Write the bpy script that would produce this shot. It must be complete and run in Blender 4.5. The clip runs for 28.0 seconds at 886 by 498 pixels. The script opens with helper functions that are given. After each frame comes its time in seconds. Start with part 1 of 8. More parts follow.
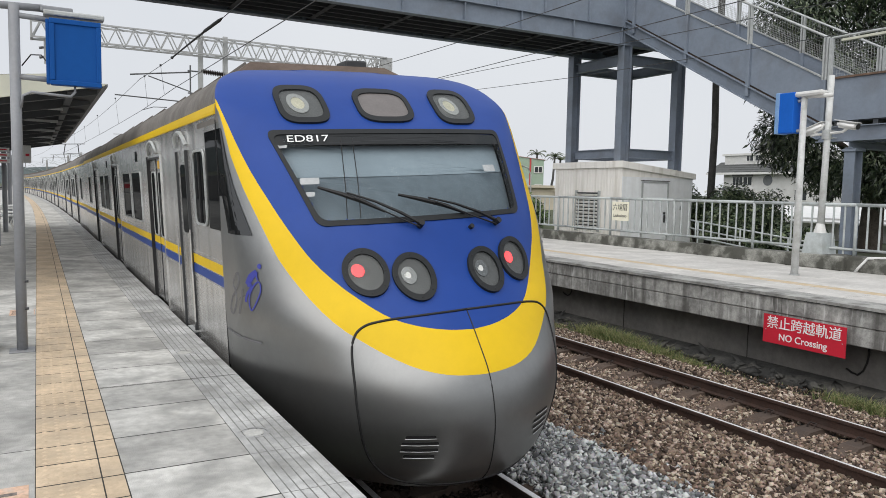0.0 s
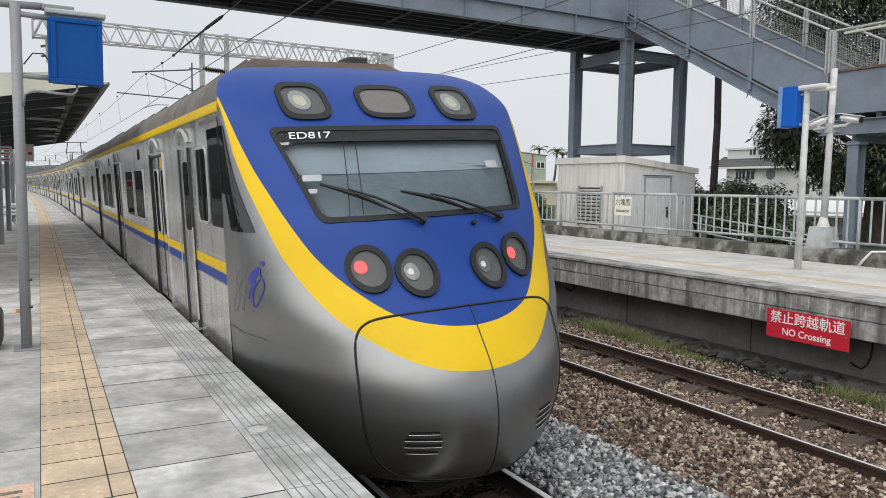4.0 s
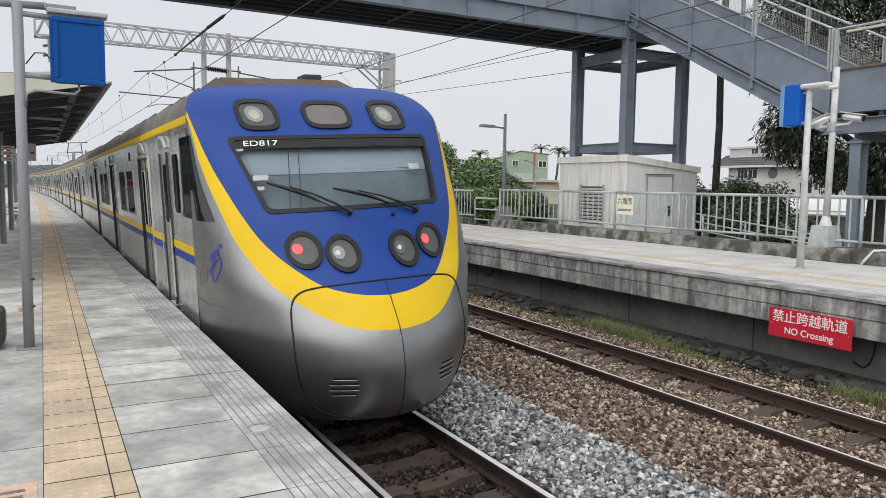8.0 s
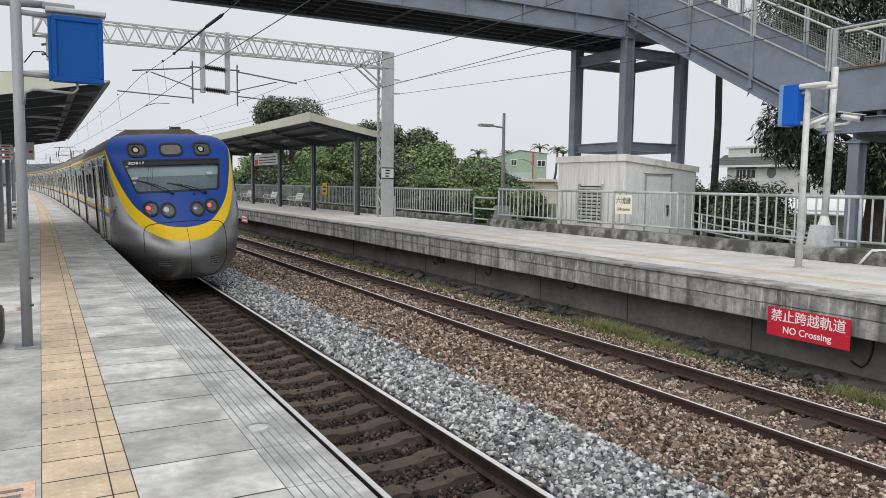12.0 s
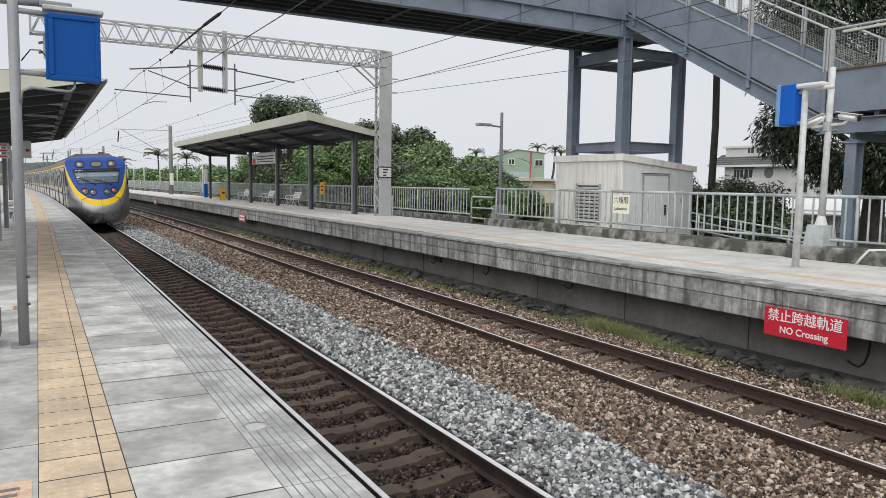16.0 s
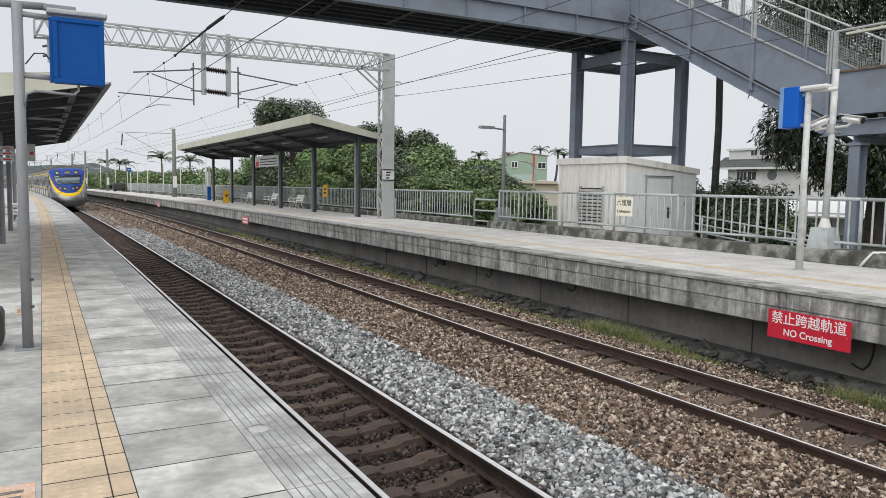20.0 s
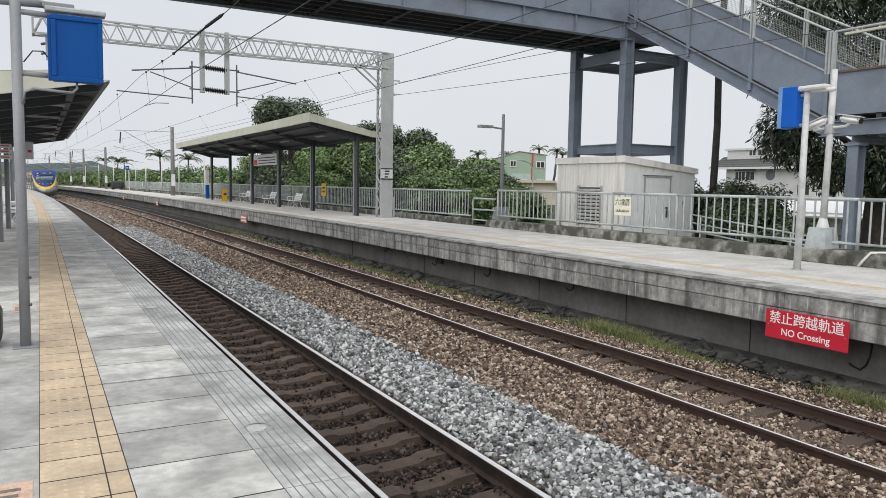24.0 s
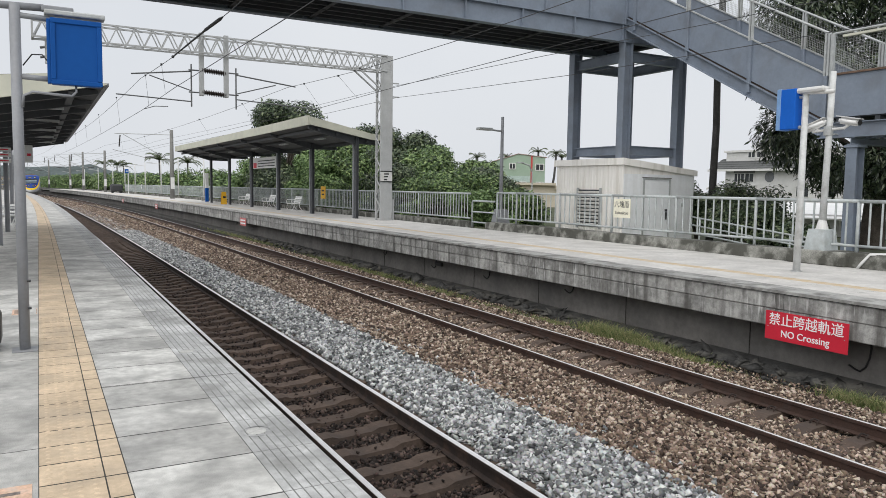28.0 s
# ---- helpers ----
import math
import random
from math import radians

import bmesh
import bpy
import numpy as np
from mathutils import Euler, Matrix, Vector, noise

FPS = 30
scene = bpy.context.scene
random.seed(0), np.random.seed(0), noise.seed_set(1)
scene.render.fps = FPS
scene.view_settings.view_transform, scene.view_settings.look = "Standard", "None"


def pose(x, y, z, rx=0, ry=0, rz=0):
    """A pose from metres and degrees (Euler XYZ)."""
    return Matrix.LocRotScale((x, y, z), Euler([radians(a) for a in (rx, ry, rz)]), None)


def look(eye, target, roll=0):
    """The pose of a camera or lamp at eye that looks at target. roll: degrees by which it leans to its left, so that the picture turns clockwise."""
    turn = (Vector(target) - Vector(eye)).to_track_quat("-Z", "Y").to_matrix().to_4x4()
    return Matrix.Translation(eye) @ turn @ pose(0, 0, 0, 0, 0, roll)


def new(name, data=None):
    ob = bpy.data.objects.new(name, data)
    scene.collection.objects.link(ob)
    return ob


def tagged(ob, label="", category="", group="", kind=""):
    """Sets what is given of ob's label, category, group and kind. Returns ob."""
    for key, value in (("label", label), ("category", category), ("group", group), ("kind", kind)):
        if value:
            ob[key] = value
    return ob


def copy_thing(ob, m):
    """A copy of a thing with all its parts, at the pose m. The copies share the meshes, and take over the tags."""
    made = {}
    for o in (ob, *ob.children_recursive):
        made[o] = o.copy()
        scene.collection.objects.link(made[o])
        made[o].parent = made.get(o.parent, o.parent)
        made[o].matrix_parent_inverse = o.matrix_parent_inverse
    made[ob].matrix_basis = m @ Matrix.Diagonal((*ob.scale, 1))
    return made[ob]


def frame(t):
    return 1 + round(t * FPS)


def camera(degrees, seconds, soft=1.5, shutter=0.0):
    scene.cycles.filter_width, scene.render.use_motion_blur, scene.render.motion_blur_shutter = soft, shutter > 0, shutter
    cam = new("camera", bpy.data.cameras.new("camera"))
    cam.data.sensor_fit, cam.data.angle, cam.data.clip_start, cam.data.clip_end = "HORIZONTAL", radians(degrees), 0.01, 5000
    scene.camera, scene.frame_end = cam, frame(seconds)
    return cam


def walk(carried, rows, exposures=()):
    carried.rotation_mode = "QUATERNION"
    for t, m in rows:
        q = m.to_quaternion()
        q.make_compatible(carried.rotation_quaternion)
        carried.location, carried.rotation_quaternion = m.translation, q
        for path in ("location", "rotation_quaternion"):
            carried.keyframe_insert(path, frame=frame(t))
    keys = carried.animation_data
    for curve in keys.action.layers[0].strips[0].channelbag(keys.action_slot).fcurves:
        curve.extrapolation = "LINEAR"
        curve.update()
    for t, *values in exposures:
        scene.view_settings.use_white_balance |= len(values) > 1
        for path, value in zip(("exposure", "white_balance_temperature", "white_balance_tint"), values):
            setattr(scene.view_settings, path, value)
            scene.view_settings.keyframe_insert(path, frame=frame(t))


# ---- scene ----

# ---- plan: x across the tracks, y along them away from the camera, z = 0 on the platforms ----
BEND, RADIUS = 21.0, 1850.0          # straight up to BEND, then a gentle curve to the left
RAIL_Z, TRACK_1, TRACK_2 = -1.08, 1.66, 6.04
CANT = 3.13                          # the nearer track leans towards its platform
FAR_EDGE, FENCE_X = 8.58, 13.35
GAUGE = 1.067


def on(s, o):
    """Plan position and heading (radians, to the left) at s metres along the line, o metres right of the near platform edge."""
    if s <= BEND:
        return o, s, 0.0
    a = (s - BEND) / RADIUS
    return -RADIUS + (RADIUS + o) * math.cos(a), BEND + (RADIUS + o) * math.sin(a), a


cam = camera(62.36, 28.0, soft=0.62)
EYE = Vector((-1.36, 0.0, 1.48))
# seconds, turn to the left, tilt up, lean to the left, all in degrees
LOOKS = (
    (0, -29.033, -4.563, 1.130),
    (0.5, -29.018, -4.637, 1.091),
    (1, -29.007, -4.743, 0.964),
    (1.5, -28.983, -4.846, 0.868),
    (2, -28.899, -4.956, 0.857),
    (2.5, -28.811, -5.014, 0.798),
    (3, -28.782, -4.981, 0.811),
    (3.5, -28.810, -4.916, 0.822),
    (5.5, -28.938, -4.851, 0.657),
    (6, -28.941, -4.907, 0.693),
    (6.5, -28.894, -4.973, 0.780),
    (7, -28.828, -5.011, 0.867),
    (7.5, -28.746, -4.985, 0.825),
    (8, -28.687, -4.948, 0.734),
    (8.5, -28.656, -4.921, 0.643),
    (9, -28.637, -4.934, 0.686),
    (9.5, -28.614, -4.951, 0.734),
    (10, -28.629, -4.965, 0.749),
    (10.5, -28.669, -4.981, 0.661),
    (11, -28.721, -5.006, 0.699),
    (11.5, -28.759, -5.018, 0.718),
    (12, -28.791, -5.000, 0.798),
    (12.5, -28.805, -4.936, 0.871),
    (14.5, -28.935, -4.819, 0.784),
    (15, -28.963, -4.876, 0.811),
    (15.5, -28.991, -4.990, 0.896),
    (16, -28.980, -5.055, 0.893),
    (16.5, -28.928, -5.092, 0.912),
    (17, -28.860, -5.102, 0.896),
    (17.5, -28.844, -5.057, 0.884),
    (18, -28.806, -5.018, 1.002),
    (18.5, -28.752, -5.005, 0.970),
    (19, -28.714, -4.971, 0.870),
    (19.5, -28.735, -4.910, 0.828),
    (20, -28.746, -4.853, 0.850),
    (20.5, -28.732, -4.807, 0.923),
    (21, -28.705, -4.798, 0.934),
    (21.5, -28.695, -4.786, 0.932),
    (23.5, -28.859, -4.857, 0.999),
    (24, -28.871, -4.927, 1.002),
    (24.5, -28.904, -4.963, 1.030),
    (25, -28.933, -4.951, 1.079),
    (25.5, -28.934, -4.947, 1.086),
    (26, -28.915, -4.942, 1.050),
    (26.5, -28.900, -4.919, 0.986),
    (27, -28.893, -4.848, 0.971),
    (27.5, -28.912, -4.757, 0.914),
    (28, -28.910, -4.726, 0.886),
)


def aim(yaw, pitch):
    y, p = radians(yaw), radians(pitch)
    return EYE + Vector((-math.sin(y) * math.cos(p), math.cos(y) * math.cos(p), math.sin(p)))


walk(cam, [(t, look(EYE, aim(y, p), r)) for t, y, p, r in LOOKS], exposures=((0, 0.0), (28, 0.0)))

# ---- light: a bright overcast sky ----
world = bpy.data.worlds.new("sky")
scene.world = world
world.use_nodes = True
wn, wl = world.node_tree.nodes, world.node_tree.links
wn.clear()
w_out = wn.new("ShaderNodeOutputWorld")
w_bg = wn.new("ShaderNodeBackground")
w_sky = wn.new("ShaderNodeTexSky")
w_sky.sky_type = "NISHITA"
w_sky.sun_disc = False
w_sky.sun_elevation, w_sky.sun_rotation = radians(49), radians(229)
w_sky.air_density, w_sky.dust_density, w_sky.ozone_density = 1.0, 6.0, 1.0
# cloud cover: an even light grey veil over the sky, a little uneven
w_tc = wn.new("ShaderNodeTexCoord")
w_noise = wn.new("ShaderNodeTexNoise")
w_noise.inputs["Scale"].default_value = 2.2
w_noise.inputs["Detail"].default_value = 4
w_ramp = wn.new("ShaderNodeValToRGB")
w_ramp.color_ramp.elements[0].color = (8.3, 8.65, 9.2, 1)
w_ramp.color_ramp.elements[1].color = (9.2, 9.45, 9.8, 1)
w_ramp.color_ramp.elements[0].position, w_ramp.color_ramp.elements[1].position = 0.3, 0.7
w_mix = wn.new("ShaderNodeMix")
w_mix.data_type = "RGBA"
w_mix.inputs["Factor"].default_value = 0.93
wl.new(w_tc.outputs["Generated"], w_noise.inputs["Vector"])
wl.new(w_noise.outputs["Fac"], w_ramp.inputs["Fac"])
wl.new(w_sky.outputs["Color"], w_mix.inputs[6])
wl.new(w_ramp.outputs["Color"], w_mix.inputs[7])
wl.new(w_mix.outputs[2], w_bg.inputs["Color"])
w_bg.inputs["Strength"].default_value = 0.09
wl.new(w_bg.outputs["Background"], w_out.inputs["Surface"])

sun_data = bpy.data.lights.new("sun", "SUN")
sun_data.energy, sun_data.angle, sun_data.color = 2.0, radians(85), (1.0, 0.97, 0.93)
sun = new("sun", sun_data)
sun.matrix_world = look((-29, -25, 44), (0, 0, 0))
tagged(sun, kind="structure")
scene.view_settings.exposure = 0.0


# ---- materials ----
MATS = {}


def mat(name, base, rough=0.6, metal=0.0, vary=0.12, scale=6.0, bump=0.15, fine=60.0, dirt=None, dirt_amount=0.0, dirt_scale=1.2,
        rand=0.0, streak=False, fixed=False, cover=(0.48, 0.68), coat=0.0, drips=None, emit=None, emit_strength=0.0, spec=0.5):
    """Painted, cast or grown surface: a base colour broken at two scales, optional stains or painted reflection bands,
    fine relief.
    """
    if name in MATS:
        return MATS[name]
    m = bpy.data.materials.new(name)
    MATS[name] = m
    m.use_nodes = True
    nt = m.node_tree
    n, l = nt.nodes, nt.links
    b = n["Principled BSDF"]
    b.inputs["Roughness"].default_value = rough
    b.inputs["Metallic"].default_value = metal
    b.inputs["Specular IOR Level"].default_value = spec
    b.inputs["Coat Weight"].default_value = coat
    tc = n.new("ShaderNodeTexCoord")
    geo = n.new("ShaderNodeNewGeometry")

    def noise_at(sc, detail, vec):
        t = n.new("ShaderNodeTexNoise")
        t.inputs["Scale"].default_value = sc
        t.inputs["Detail"].default_value = detail
        l.new(vec, t.inputs["Vector"])
        return t.outputs["Fac"]

    vec = geo.outputs["Position"] if fixed else tc.outputs["Object"]
    coarse, grain = noise_at(scale, 5, vec), noise_at(fine, 3, vec)

    def mixed(kind, a, c, fac):
        x = n.new("ShaderNodeMix")
        x.data_type, x.blend_type = "RGBA", kind
        for sock, v in ((x.inputs[6], a), (x.inputs[7], c), (x.inputs[0], fac)):
            if hasattr(v, "links"):
                l.new(v, sock)
            else:
                sock.default_value = v if not isinstance(v, tuple) else (*v[:3], 1)
        return x.outputs[2]

    def ramp(fac, lo, hi, p0=0.3, p1=0.7):
        r = n.new("ShaderNodeValToRGB")
        r.color_ramp.elements[0].color, r.color_ramp.elements[1].color = (*lo, 1), (*hi, 1)
        r.color_ramp.elements[0].position, r.color_ramp.elements[1].position = p0, p1
        l.new(fac, r.inputs["Fac"])
        return r.outputs["Color"]

    lo = tuple(c * (1 - vary) for c in base[:3])
    hi = tuple(min(1, c * (1 + vary)) for c in base[:3])
    col = ramp(coarse, lo, hi)
    g = ramp(grain, (1 - vary * 0.6,) * 3, (1.0,) * 3)
    col = mixed("MULTIPLY", col, g, 1.0)
    mid = ramp(noise_at(scale * 7.3, 4, vec), (1 - vary * 0.8,) * 3, (1.0 + vary * 0.25,) * 3, 0.35, 0.65)
    col = mixed("MULTIPLY", col, mid, 1.0)
    if rand:
        oi = n.new("ShaderNodeObjectInfo")
        k = ramp(oi.outputs["Random"], (1 - rand,) * 3, (1 + rand * 0.5,) * 3, 0, 1)
        col = mixed("MULTIPLY", col, k, 1.0)
    if dirt:
        if streak:
            mp = n.new("ShaderNodeMapping")
            mp.inputs["Scale"].default_value = (1, 1, 0.09)
            l.new(vec, mp.inputs["Vector"])
            d = noise_at(dirt_scale, 6, mp.outputs["Vector"])
        else:
            d = noise_at(dirt_scale, 6, vec)
        f = ramp(d, (0, 0, 0), (dirt_amount,) * 3, *cover)
        col = mixed("MIX", col, tuple(dirt), f)
        if drips:
            md = n.new("ShaderNodeMapping")
            md.inputs["Scale"].default_value = (1, 1, 0.12)
            md.inputs["Location"].default_value = (3.7, 5.1, 0)
            l.new(vec, md.inputs["Vector"])
            thin = ramp(noise_at(17, 4, md.outputs["Vector"]), (0, 0, 0), (0.75,) * 3, 0.58, 0.68)
            patch = ramp(noise_at(1.1, 2, vec), (0, 0, 0), (1, 1, 1), 0.42, 0.62)
            col = mixed("MIX", col, tuple(drips), mixed("MULTIPLY", thin, patch, 1.0))
    l.new(col, b.inputs["Base Color"])
    if bump:
        bp = n.new("ShaderNodeBump")
        bp.inputs["Strength"].default_value = bump
        bp.inputs["Distance"].default_value = 0.01
        l.new(grain, bp.inputs["Height"])
        l.new(bp.outputs["Normal"], b.inputs["Normal"])
    if emit:
        b.inputs["Emission Color"].default_value = (*emit, 1)
        b.inputs["Emission Strength"].default_value = emit_strength
    return m


def island_mat(name, colours, rough=0.9, bump=0.3, fine=80):
    """Loose pieces joined in one mesh: each island takes a shade of its own."""
    m = bpy.data.materials.new(name)
    MATS[name] = m
    m.use_nodes = True
    n, l = m.node_tree.nodes, m.node_tree.links
    b = n["Principled BSDF"]
    b.inputs["Roughness"].default_value = rough
    geo = n.new("ShaderNodeNewGeometry")
    r = n.new("ShaderNodeValToRGB")
    r.color_ramp.elements[0].color, r.color_ramp.elements[0].position = (*colours[0], 1), 0.0
    r.color_ramp.elements[1].color, r.color_ramp.elements[1].position = (*colours[-1], 1), 1.0
    for i, c in enumerate(colours[1:-1], 1):
        e = r.color_ramp.elements.new(i / (len(colours) - 1))
        e.color = (*c, 1)
    l.new(geo.outputs["Random Per Island"], r.inputs["Fac"])
    tc = n.new("ShaderNodeTexCoord")
    t = n.new("ShaderNodeTexNoise")
    t.inputs["Scale"].default_value, t.inputs["Detail"].default_value = fine, 3
    l.new(tc.outputs["Object"], t.inputs["Vector"])
    x = n.new("ShaderNodeMix")
    x.data_type, x.blend_type = "RGBA", "OVERLAY"
    x.inputs[0].default_value = 0.35
    l.new(r.outputs["Color"], x.inputs[6])
    l.new(t.outputs["Color"], x.inputs[7])
    hs = n.new("ShaderNodeHueSaturation")
    hs.inputs["Saturation"].default_value = 0.9
    l.new(x.outputs[2], hs.inputs["Color"])
    l.new(hs.outputs["Color"], b.inputs["Base Color"])
    bp = n.new("ShaderNodeBump")
    bp.inputs["Strength"].default_value, bp.inputs["Distance"].default_value = bump, 0.01
    l.new(t.outputs["Fac"], bp.inputs["Height"])
    l.new(bp.outputs["Normal"], b.inputs["Normal"])
    return m


def glass(name, tint=(0.6, 0.65, 0.68), rough=0.02, alpha=0.35):
    """A thin pane: mirror gloss over a partly clear, tinted sheet."""
    m = bpy.data.materials.new(name)
    MATS[name] = m
    m.use_nodes = True
    n, l = m.node_tree.nodes, m.node_tree.links
    b = n["Principled BSDF"]
    tr = n.new("ShaderNodeBsdfTransparent")
    tr.inputs["Color"].default_value = (*tint, 1)
    b.inputs["Base Color"].default_value = (0.02, 0.022, 0.024, 1)
    b.inputs["Roughness"].default_value = rough
    b.inputs["IOR"].default_value = 1.5
    mx = n.new("ShaderNodeMixShader")
    mx.inputs[0].default_value = 1 - alpha
    l.new(tr.outputs[0], mx.inputs[1])
    l.new(b.outputs[0], mx.inputs[2])
    l.new(mx.outputs[0], n["Material Output"].inputs["Surface"])
    return m


def dark_pane(name, base, gloss):
    """Tinted glass seen from outside: nearly black, with a weak clear mirror image."""
    m = bpy.data.materials.new(name)
    MATS[name] = m
    m.use_nodes = True
    n, l = m.node_tree.nodes, m.node_tree.links
    b = n["Principled BSDF"]
    b.inputs["Base Color"].default_value = (*base, 1)
    b.inputs["Roughness"].default_value = 0.4
    b.inputs["Specular IOR Level"].default_value = 0.0
    g = n.new("ShaderNodeBsdfGlossy")
    g.inputs["Roughness"].default_value = 0.03
    mx = n.new("ShaderNodeMixShader")
    mx.inputs[0].default_value = gloss
    l.new(b.outputs[0], mx.inputs[1])
    l.new(g.outputs[0], mx.inputs[2])
    l.new(mx.outputs[0], n["Material Output"].inputs["Surface"])
    return m


CONCRETE = mat("platform_concrete", (0.575, 0.57, 0.545), 0.85, vary=0.24, scale=2.0, fine=150, bump=0.5, dirt=(0.25, 0.25, 0.24), dirt_amount=0.75, dirt_scale=2.6, rand=0.2, fixed=True)
CONC_EDGE = mat("edge_concrete", (0.50, 0.505, 0.50), 0.9, vary=0.24, scale=2.0, fine=120, bump=0.4, dirt=(0.2, 0.2, 0.19), dirt_amount=0.7, dirt_scale=2.5, rand=0.1, fixed=True)
CONC_OLD = mat("weathered_concrete", (0.46, 0.46, 0.445), 0.95, vary=0.38, scale=1.6, fine=50, bump=0.4, dirt=(0.055, 0.05, 0.046), dirt_amount=0.7, dirt_scale=5.0, streak=True, rand=0.24, fixed=True, cover=(0.47, 0.66), drips=(0.66, 0.67, 0.66))
# wall grey lowered to carry the shade beneath the platform overhang
CONC_DARK = mat("shade_darkened_wall_grey", (0.185, 0.177, 0.168), 0.95, vary=0.2, scale=1.2, fine=40, bump=0.3, dirt=(0.10, 0.10, 0.10), dirt_amount=0.6, dirt_scale=0.9)
KERB = mat("mossy_kerb", (0.34, 0.34, 0.31), 0.95, vary=0.3, scale=5, fine=60, bump=0.4, dirt=(0.06, 0.06, 0.05), dirt_amount=0.9, dirt_scale=2.6, fixed=True, cover=(0.40, 0.56))
CONC_LIP = mat("stained_lip_concrete", (0.40, 0.40, 0.385), 0.9, vary=0.25, scale=2.0, fine=90, bump=0.4, dirt=(0.12, 0.115, 0.11), dirt_amount=0.9, dirt_scale=2.6, rand=0.12, fixed=True)
# ledge and rubble stone, base colour darkened for the shade under the platform
FOOTING = mat("shade_dark_stone_ledge", (0.062, 0.062, 0.06), 0.95, vary=0.35, scale=3, fine=30, bump=0.6, dirt=(0.16, 0.15, 0.13), dirt_amount=0.6, dirt_scale=1.5, fixed=True)
CONC_DECK = mat("dry_deck_concrete", (0.62, 0.605, 0.58), 0.9, vary=0.14, scale=1.5, fine=60, bump=0.3, dirt=(0.42, 0.41, 0.39), dirt_amount=0.6, dirt_scale=1.2, rand=0.08, fixed=True)
TACTILE = mat("tactile_tile", (0.62, 0.49, 0.345), 0.85, vary=0.16, scale=3, fine=120, bump=0.2, dirt=(0.40, 0.33, 0.25), dirt_amount=0.7, dirt_scale=2.2, rand=0.12, fixed=True)
TACTILE_2 = mat("faded_tactile_tile", (0.60, 0.48, 0.32), 0.85, vary=0.15, scale=2, fine=60, bump=0.1, dirt=(0.5, 0.47, 0.42), dirt_amount=0.7, dirt_scale=1.5)
GRIMY_WALL = mat("grimy_platform_side", (0.15, 0.14, 0.13), 0.95, vary=0.3, scale=1.5, fine=40, bump=0.4, dirt=(0.05, 0.045, 0.04), dirt_amount=0.7, dirt_scale=2.0, streak=True)
GROOVE = mat("groove_dirt", (0.25, 0.25, 0.24), 0.95, vary=0.25, scale=3, fixed=True)
JOINT_AND_LIP_SHADE = mat("joint_dirt_and_lip_shade", (0.045, 0.044, 0.04), 0.95)
STEEL_GREY = mat("blue_grey_steel_paint", (0.208, 0.246, 0.305), 0.5, vary=0.08, scale=1.5, fine=30, bump=0.05, dirt=(0.13, 0.13, 0.135), dirt_amount=0.35, dirt_scale=1.6)
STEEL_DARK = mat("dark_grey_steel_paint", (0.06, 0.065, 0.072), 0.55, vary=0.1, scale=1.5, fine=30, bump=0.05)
# steel under the deck: near-black colour stands in for the shade there
DECK_UNDER = mat("shade_dark_deck_underside", (0.04, 0.043, 0.05), 0.7, vary=0.1)
GALV = mat("galvanised_steel", (0.50, 0.52, 0.52), 0.5, metal=0.35, vary=0.12, scale=5, fine=60, bump=0.08, dirt=(0.3, 0.29, 0.27), dirt_amount=0.4, dirt_scale=3)
POLE_PAINT = mat("grey_pole_paint", (0.27, 0.28, 0.30), 0.45, vary=0.08, scale=4, bump=0.05, dirt=(0.25, 0.25, 0.25), dirt_amount=0.5, dirt_scale=5)
FENCE_PAINT = mat("pale_fence_paint", (0.49, 0.53, 0.535), 0.5, vary=0.1, scale=3, bump=0.06, dirt=(0.28, 0.28, 0.26), dirt_amount=0.5, dirt_scale=4)
WHITE_PAINT = mat("white_paint", (0.72, 0.72, 0.71), 0.5, vary=0.06, scale=3, bump=0.05, dirt=(0.45, 0.44, 0.4), dirt_amount=0.4, dirt_scale=3)
HUT_PAINT = mat("cream_panel_paint", (0.90, 0.88, 0.84), 0.55, vary=0.02, scale=1.0, bump=0.05, dirt=(0.5, 0.47, 0.4), dirt_amount=0.4, dirt_scale=5, streak=True)
CREAM_EAVE = mat("cream_eave_paint", (0.60, 0.60, 0.50), 0.55, vary=0.05, scale=1, bump=0.04, dirt=(0.42, 0.42, 0.36), dirt_amount=0.35, dirt_scale=1.5)
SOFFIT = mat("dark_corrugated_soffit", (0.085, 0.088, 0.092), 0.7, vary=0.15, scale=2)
BLUE_BOX = mat("blue_enamel", (0.009, 0.085, 0.33), 0.5, vary=0.05, scale=2, bump=0.03, spec=0.12)
BLUE_BRIGHT = mat("bright_blue_enamel", (0.012, 0.125, 0.56), 0.5, vary=0.05, scale=2, bump=0.03, spec=0.15)
RUST = mat("rusty_rail_side", (0.03, 0.02, 0.017), 0.85, vary=0.25, scale=6, fine=90, bump=0.4, dirt=(0.085, 0.05, 0.035), dirt_amount=0.6, dirt_scale=5)
RUST_BROWN = mat("brown_rail_rust", (0.055, 0.029, 0.021), 0.85, vary=0.25, scale=6, fine=90, bump=0.4, dirt=(0.05, 0.035, 0.03), dirt_amount=0.6, dirt_scale=5)
# worn rail head; the near-white base paints its sky highlight
RAIL_TOP = mat("worn_rail_head_glint", (0.82, 0.82, 0.82), 0.32, metal=0.35, vary=0.06, scale=12, bump=0.03)
SLEEPER = mat("stained_concrete_sleeper", (0.115, 0.082, 0.064), 0.95, vary=0.2, scale=4, fine=50, bump=0.5, dirt=(0.06, 0.045, 0.038), dirt_amount=0.8, dirt_scale=3, rand=0.25, fixed=True)
# near-black so that gaps between the loose stones read as shaded
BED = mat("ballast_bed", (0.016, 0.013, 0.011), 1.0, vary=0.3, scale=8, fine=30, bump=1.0)
